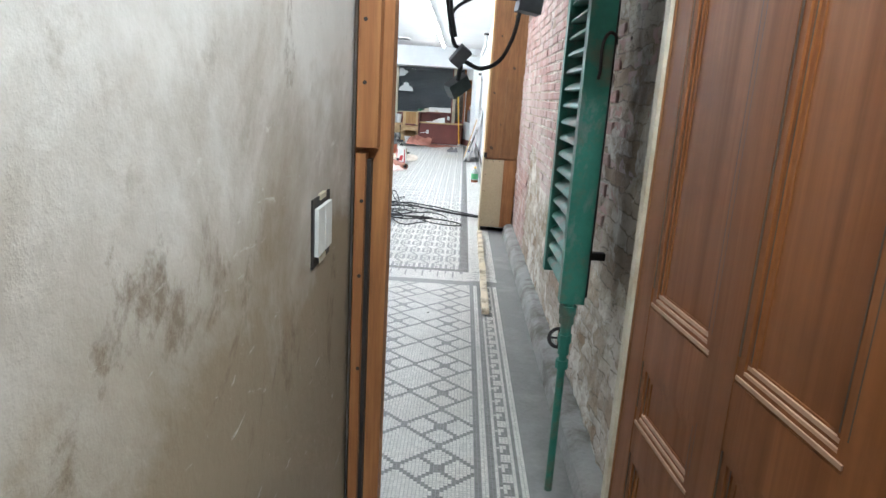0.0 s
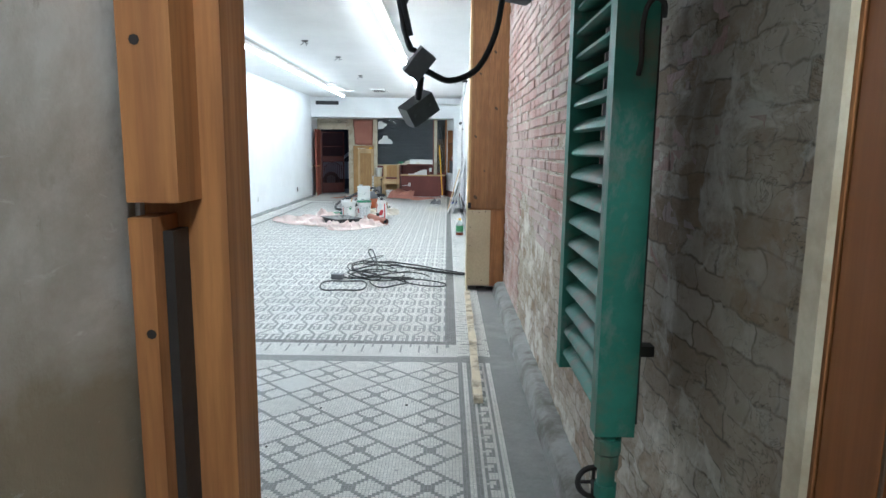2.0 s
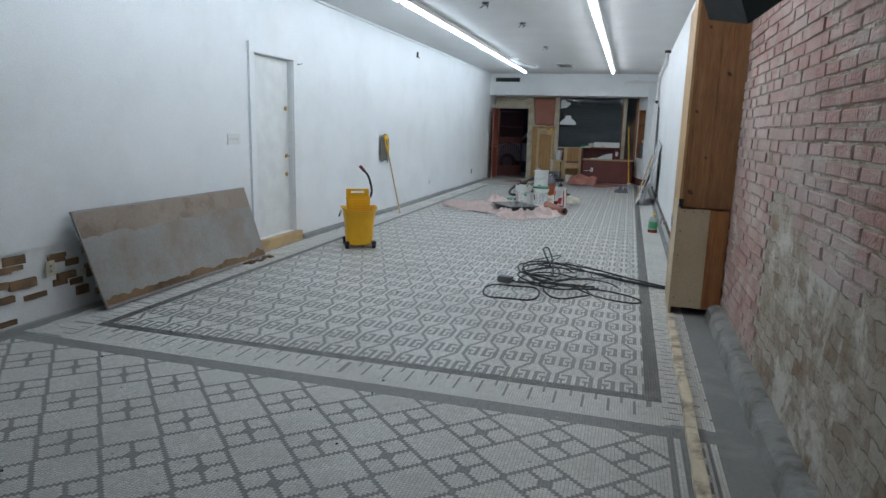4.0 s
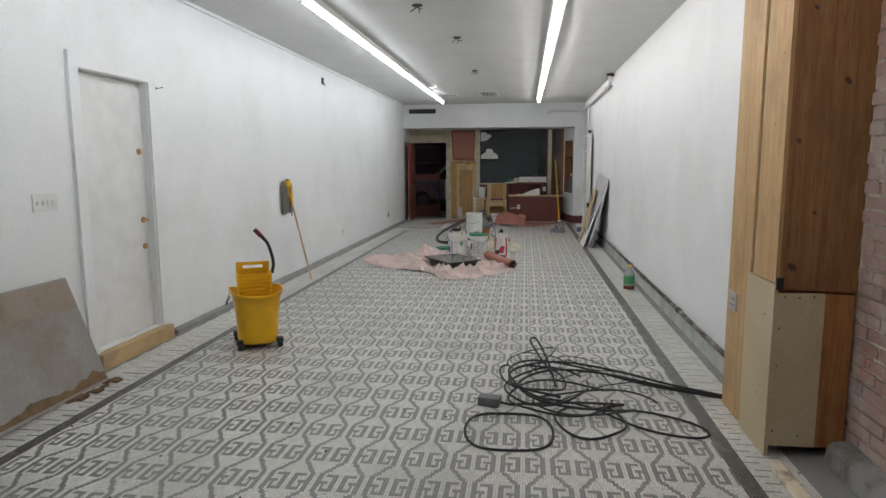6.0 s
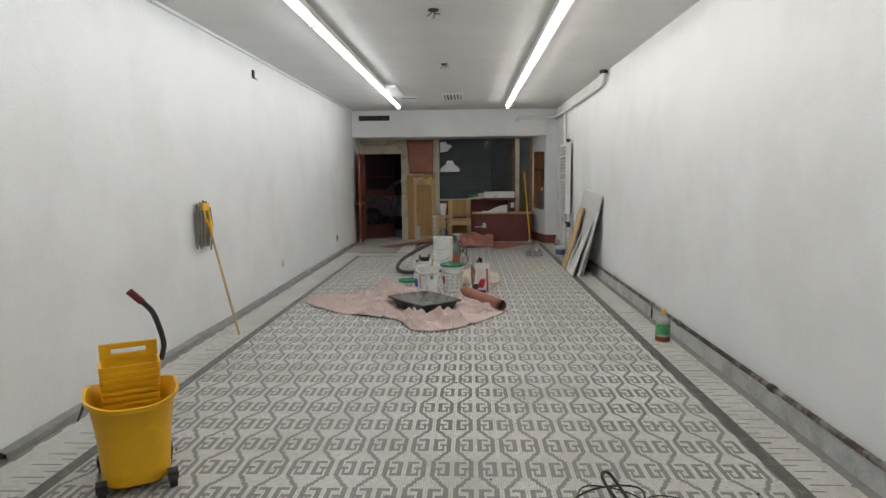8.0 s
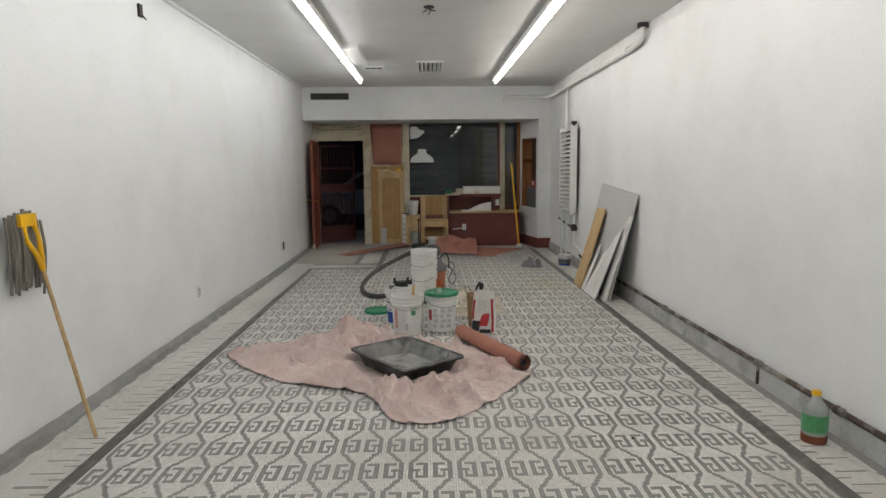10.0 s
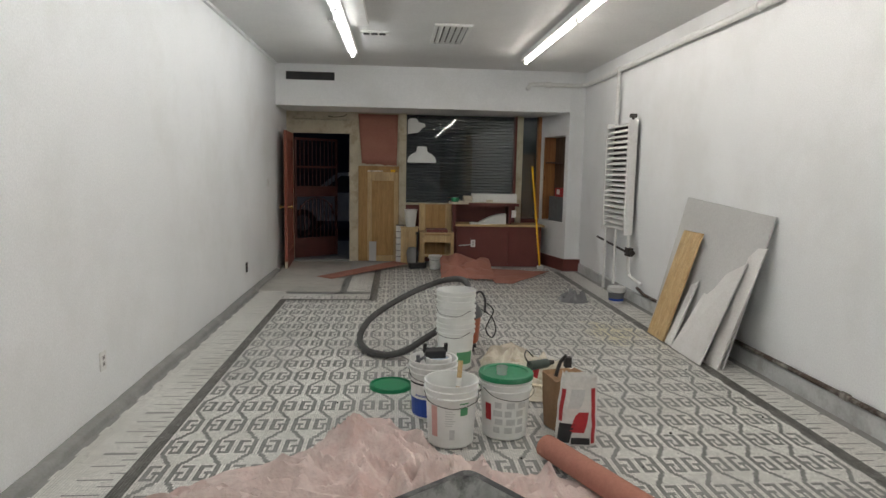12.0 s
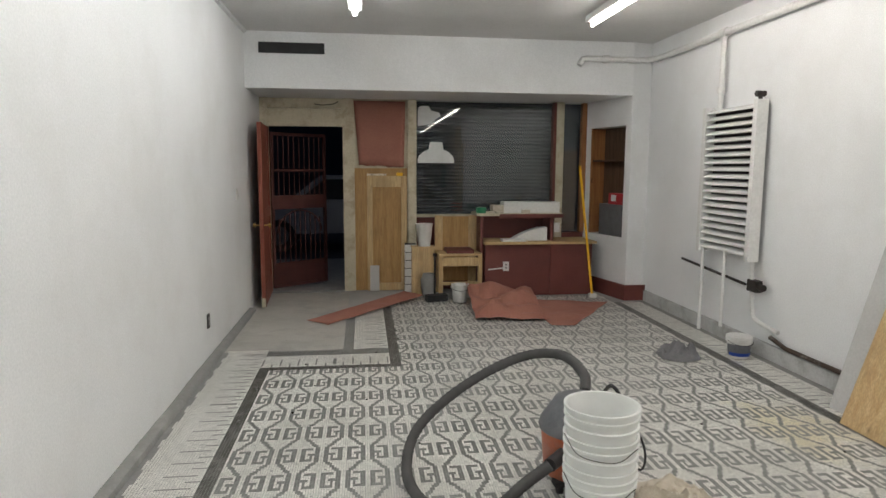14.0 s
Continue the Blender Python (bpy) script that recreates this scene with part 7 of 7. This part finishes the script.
for x0, x1, x2, x3 in ((-1.0, -0.5, 0.35, 0.35), (0.45, 0.45, 1.4, 1.75)):
    bm = bm_new()
    a = [bm.verts.new((x, -0.857, z)) for x, z in ((x0, 1.04), (x3, 1.04), (x2, 1.44), (x1, 1.44))]
    b = [bm.verts.new((v.co.x, -0.845, v.co.z)) for v in a]
    bm.faces.new(a); bm.faces.new(list(reversed(b)))
    bridge(bm, a, b)
    part("window", bm, M_BLACK, car, "dark glass")
for x in (-1.4, 1.4):
    for s in (-1, 1):
        bm = bm_new()
        cyl(bm, (x, s * 0.68, 0.32), (x, s * 0.87, 0.32), 0.32, seg=24)
        tyre = part("wheel", bm, M_BLACK, car, "", True)
        bm = bm_new()
        cyl(bm, (x, s * 0.86, 0.32), (x, s * 0.876, 0.32), 0.19, seg=18)
        part("rim", bm, M_BOXGREY, tyre)
bm = bm_new()
box(bm, 2.02, 2.255, -0.86, -0.6, 0.80, 0.98)
part("tail_light", bm, M_REDL, car, "red tail light")

# ---- pieces of the setting: bricks, then the mosaic ----
brick_bm = bm_new()
vs, fs = box(brick_bm, -0.03, 0.012, -0.102, 0.102, -0.0285, 0.0285)
bmesh.ops.bevel(brick_bm, geom=[e for e in brick_bm.edges if all(v.co.x < 0 for v in e.verts)], offset=0.006, segments=1, affect="EDGES")
brick_mesh = mesh_of("brick", brick_bm, M_BRICK)
rng = random.Random(5)
rest = bm_new()
count = 0
for c in range(41):
    z = 0.14 + 0.0715 * c
    if z > ZC - 0.04:
        break
    for i in range(34):
        y = 0.02 + 0.2135 * i + (0.107 if c % 2 else 0)
        if y > 6.72:
            continue
        bare = noise.noise((y * 0.9, z * 0.9, 4.0)) + 0.35 * noise.noise((y * 3, z * 3, 1.0))
        sink = rng.uniform(-0.004, 0.003)
        if z < 1.0 + 0.35 * bare and y < 5.3:
            sink = 0.010 + 0.006 * rng.random()      # under the old render coat
        if y < 1.95:
            sink = 0.006 + 0.014 * rng.random()
        if rng.random() < 0.015:
            continue
        m = pose(XB + 0.004 + sink, y + rng.uniform(-0.004, 0.004), z + rng.uniform(-0.003, 0.003), rng.uniform(-0.8, 0.8), rng.uniform(-1.5, 1.5), rng.uniform(-1.2, 1.2))
        if 2.0 < y < 4.6 and 0.9 < z < 2.75 and count < 300:
            ob = new("brick", brick_mesh)
            ob.parent = wall_brick
            ob.matrix_basis = m
            count += 1
        else:
            k0 = len(rest.verts)
            box(rest, -0.03, 0.012, -0.102, 0.102, -0.0285, 0.0285, m)
ob = tagged(part("brickwork", rest, M_BRICK, wall_brick), "rest of the old brickwork", kind="stuff")

# rough lime coat over the lower and nearer brickwork
bm = bm_new()
NYY, NZZ = 300, 150
g = []
for j in range(NZZ + 1):
    z = 0.10 + 2.97 * j / NZZ
    row = []
    for i in range(NYY + 1):
        y = -0.35 + 7.1 * i / NYY
        n0 = noise.noise((y * 1.3, z * 1.3, 2.0)) + 0.5 * noise.noise((y * 4.1, z * 4.1, 7.0)) + 0.25 * noise.noise((y * 13, z * 13, 3.0))
        cover = (1.0 - z) * 1.1 + max(0.0, 2.1 - y) * 1.2 + 0.75 * n0 - max(0.0, y - 4.9) * 1.6
        rough = 2.0 if y < 2.25 else 1.0 if cover > 0 else 0.5
        h = max(0.007, min(0.018, 0.008 + 0.012 * cover)) + rough * (0.007 * noise.noise((y * 8, z * 14, 5.0)) + 0.006 * noise.noise((y * 19, z * 24, 6.0)) + 0.003 * noise.noise((y * 45, z * 45, 8.0)))
        row.append(bm.verts.new((XB - 0.012 - h, y, z)))
    g.append(row)
for a, b in zip(g, g[1:]):
    for i in range(NYY):
        bm.faces.new((a[i], a[i + 1], b[i + 1], b[i]))
tagged(part("render_coat", bm, M_COAT, wall_brick, "", True), "crumbling lime render on the brickwork")


def emit(store, x0, x1, y0, y1, nx, ny, fn, gap=0.07):
    """Square tesserae on a grid; fn(i, j, x, y) gives 0 light, 1 dark, -1 none."""
    tx, ty = (x1 - x0) / nx, (y1 - y0) / ny
    I, J = np.meshgrid(np.arange(nx), np.arange(ny), indexing="ij")
    X, Y = x0 + (I + 0.5) * tx, y0 + (J + 0.5) * ty
    K = fn(I, J, X, Y)
    for tone in (0, 1, 2):
        s = K == tone
        store[tone].append(np.stack([X[s], Y[s], np.full(s.sum(), tx * (0.5 - gap)), np.full(s.sum(), ty * (0.5 - gap))], 1))


def fret(I, J, X, Y):
    """Chains of long octagons between pale stripes, a mirrored pair of keys in each: 20 columns to a repeat, 22 rows to a course, every other course shifted by half."""
    r = J // 22
    v = J % 22
    u = (I + 10 * (r % 2)) % 20
    h = np.where(u < 10, 9 - u, u - 10)            # columns out from the middle stripe
    lo = np.minimum(v, 21 - v)
    side = np.where(lo >= 5, 8.0, 8.0 - (4.5 - lo) * 0.65)  # zigzag outline, shared with the shifted course
    wide = np.where(lo >= 5, 1.0, 1.15)
    line = (np.abs(h + 0.5 - side) <= wide)
    bar = (h >= 1) & (h <= 2) & (v >= 5) & (v <= 16)
    top = (h >= 1) & (h <= 5) & (v >= 15) & (v <= 16)
    low = (h >= 1) & (h <= 5) & (v >= 5) & (v <= 6)
    hook = (h == 5) & (v >= 5) & (v <= 11)
    arm = (h >= 4) & (h <= 6) & (v >= 10) & (v <= 11)
    return (line | bar | top | low | hook | arm).astype(int)


def diamonds(I, J, X, Y):
    """Trellis of stepped diamonds, plain and ornate by turns: 22 columns by 24 rows."""
    a, b = (I % 22) - 10.5, (J % 24) - 11.5
    d = np.abs(a) / 11 + np.abs(b) / 12
    inner = d < 1
    a2, b2 = np.where(a > 0, a - 11, a + 11), np.where(b > 0, b - 12, b + 12)
    d2 = np.abs(a2) / 11 + np.abs(b2) / 12
    lattice = np.abs(d - 1) < 0.085
    o = ~inner
    p, q = np.abs(a2 / 11 + b2 / 12), np.abs(a2 / 11 - b2 / 12)
    cross = o & ((p < 0.10) | (q < 0.10))
    return (lattice | cross).astype(int)


def comb(along, across, start, flip, pitch=0.0145):
    """White margin with thin dark teeth, long and short by turns."""
    def f(I, J, X, Y):
        s, t = (Y, X) if along == "y" else (X, Y)
        d = (t - across) * flip
        n = np.floor((s - start) / pitch).astype(int)
        q = n % 5
        long_ = (n // 5) % 2 == 0
        return ((q == 0) & (d < np.where(long_, 0.20, 0.08)) & (d > np.where(long_, 0.03, 0.0))).astype(int)
    return f


dark = lambda I, J, X, Y: np.ones_like(I) * 2


BX0, BX1 = -2.685, 1.065        # field edges
BXL, BXR = -2.765, 1.155         # outer edges of the dark band
F0 = 4.80
PHASE_X, PHASE_Y = 10, 6
store = ([], [], [])
emit(store, BX0, BX1, F0, 17.62, 292, 931, lambda I, J, X, Y: fret(I + PHASE_X, J + PHASE_Y, X, Y))
emit(store, -1.63, BX1, 17.62, 20.30, 210, 195, lambda I, J, X, Y: fret(I + 82 + PHASE_X, J + 931 + PHASE_Y, X, Y))
for x0, x1, y0, y1 in ((BXL, BX0, 4.72, 17.70), (BX1, BXR, 4.72, 19.85), (BX0, BX1, 4.72, F0), (BX0, -1.63, 17.62, 17.70), (-1.72, -1.63, 17.70, 19.9)):
    if y1 > y0:
        emit(store, x0, x1, y0, y1, max(3, round((x1 - x0) / 0.016)), max(3, round((y1 - y0) / 0.016)), dark, 0.05)
emit(store, BXR, 1.435, 4.44, 19.85, 18, 1141, lambda I, J, X, Y: np.where(X > 1.395 + 0.025 * np.abs(((Y - 4.44) / 0.27) % 1 - 0.5), -1, comb("y", BXR, 4.44, 1)(I, J, X, Y)))
emit(store, -3.13, BXL, 4.44, 18.2, 23, 1019, lambda I, J, X, Y: np.where(X < -3.10 - 0.02 * np.abs(((Y - 4.44) / 0.27) % 1 - 0.5), -1, comb("y", BXL, 4.44, -1)(I, J, X, Y)))
emit(store, BXL, BXR, 4.42, 4.72, 279, 19, comb("x", 4.72, BXL, -1))
emit(store, BXL, -1.72, 17.70, 18.16, 80, 30, lambda I, J, X, Y: np.where((Y > 18.0), 1, comb("x", 17.70, BXL, 1)(I, J, X, Y)) * 1)
emit(store, -2.12, -1.72, 18.16, 19.9, 26, 118, lambda I, J, X, Y: np.where((X < -2.02), 1, comb("y", -1.72, 18.16, -1)(I, J, X, Y)) * 1)
emit(store, -3.05, 1.25, 4.30, 4.42, 267, 7, lambda I, J, X, Y: np.ones_like(I), 0.05)
emit(store, -3.05, 1.16, 0.70, 4.30, 257, 237, lambda I, J, X, Y: diamonds(I - 5, J - 4, X, Y))


def key_border(I, J, X, Y):
    """Lines and a running key beside the trellis."""
    c = I
    n = J % 10
    k = np.zeros_like(I)
    k = np.where((c <= 1) | ((c >= 4) & (c <= 5)) | (c == 12), 1, k)
    key = np.where(c == 7, (n != 3) * 1, np.where(c == 8, ((n == 0) | (n == 5)) * 1, np.where(c == 9, ((n <= 2) | (n == 5)) * 1, np.where(c == 10, (n <= 5) * 1, k))))
    return np.where((c >= 7) & (c <= 10), key, k)


emit(store, 1.16, 1.39, 0.70, 4.30, 15, 230, key_border)
rs = np.random.RandomState(3)
for tone, name, mat, label in ((0, "light_mosaic", M_TLIGHT, "worn white mosaic tesserae"), (1, "dark_mosaic", M_TDARK, "worn grey mosaic tesserae"), (2, "border_mosaic", M_TBAND, "dark mosaic border band")):
    q = np.concatenate(store[tone])
    keep = rs.rand(len(q)) > 0.0015
    q = q[keep]
    n = len(q)
    sx = np.array([-1, 1, 1, -1])
    sy = np.array([-1, -1, 1, 1])
    V = np.empty((n, 4, 3), dtype=np.float32)
    jit = rs.uniform(-0.0004, 0.0004, (n, 2))
    V[:, :, 0] = q[:, 0:1] + jit[:, 0:1] + sx * q[:, 2:3]
    V[:, :, 1] = q[:, 1:2] + jit[:, 1:2] + sy * q[:, 3:4]
    tilt = rs.uniform(-0.00018, 0.00018, (n, 2))
    V[:, :, 2] = tilt[:, 0:1] * sx + tilt[:, 1:2] * sy
    me = bpy.data.meshes.new(name)
    me.vertices.add(4 * n)
    me.vertices.foreach_set("co", V.ravel())
    me.loops.add(4 * n)
    me.loops.foreach_set("vertex_index", np.arange(4 * n, dtype=np.int32))
    me.polygons.add(n)
    me.polygons.foreach_set("loop_start", np.arange(0, 4 * n, 4, dtype=np.int32))
    me.update(calc_edges=True)
    me.materials.append(mat)
    ob = new(name, me)
    ob.parent = floor_ob
    tagged(ob, label, kind="stuff")
bm = bm_new()
for x0, x1, y0, y1 in ((1.391, 1.60, 0.5, 4.30), (1.251, 1.60, 4.30, 4.44), (1.36, 1.60, 4.44, 6.9), (1.36, 1.48, 6.9, 19.90), (XL, -3.04, 8.0, 18.2), (XL, -3.0, 0.5, 8.0)):
    box(bm, x0, x1, y0, y1, -0.02, -0.0012)
tagged(part("cement_strip", bm, M_CONC, floor_ob), "grey cement strips round the mosaic", kind="stuff")
bm = bm_new()
box(bm, XL, -2.12, 18.161, 20.8, -0.02, -0.0008)
tagged(part("entry_slab", bm, M_SLAB, floor_ob), "worn pale cement slab at the shop door")
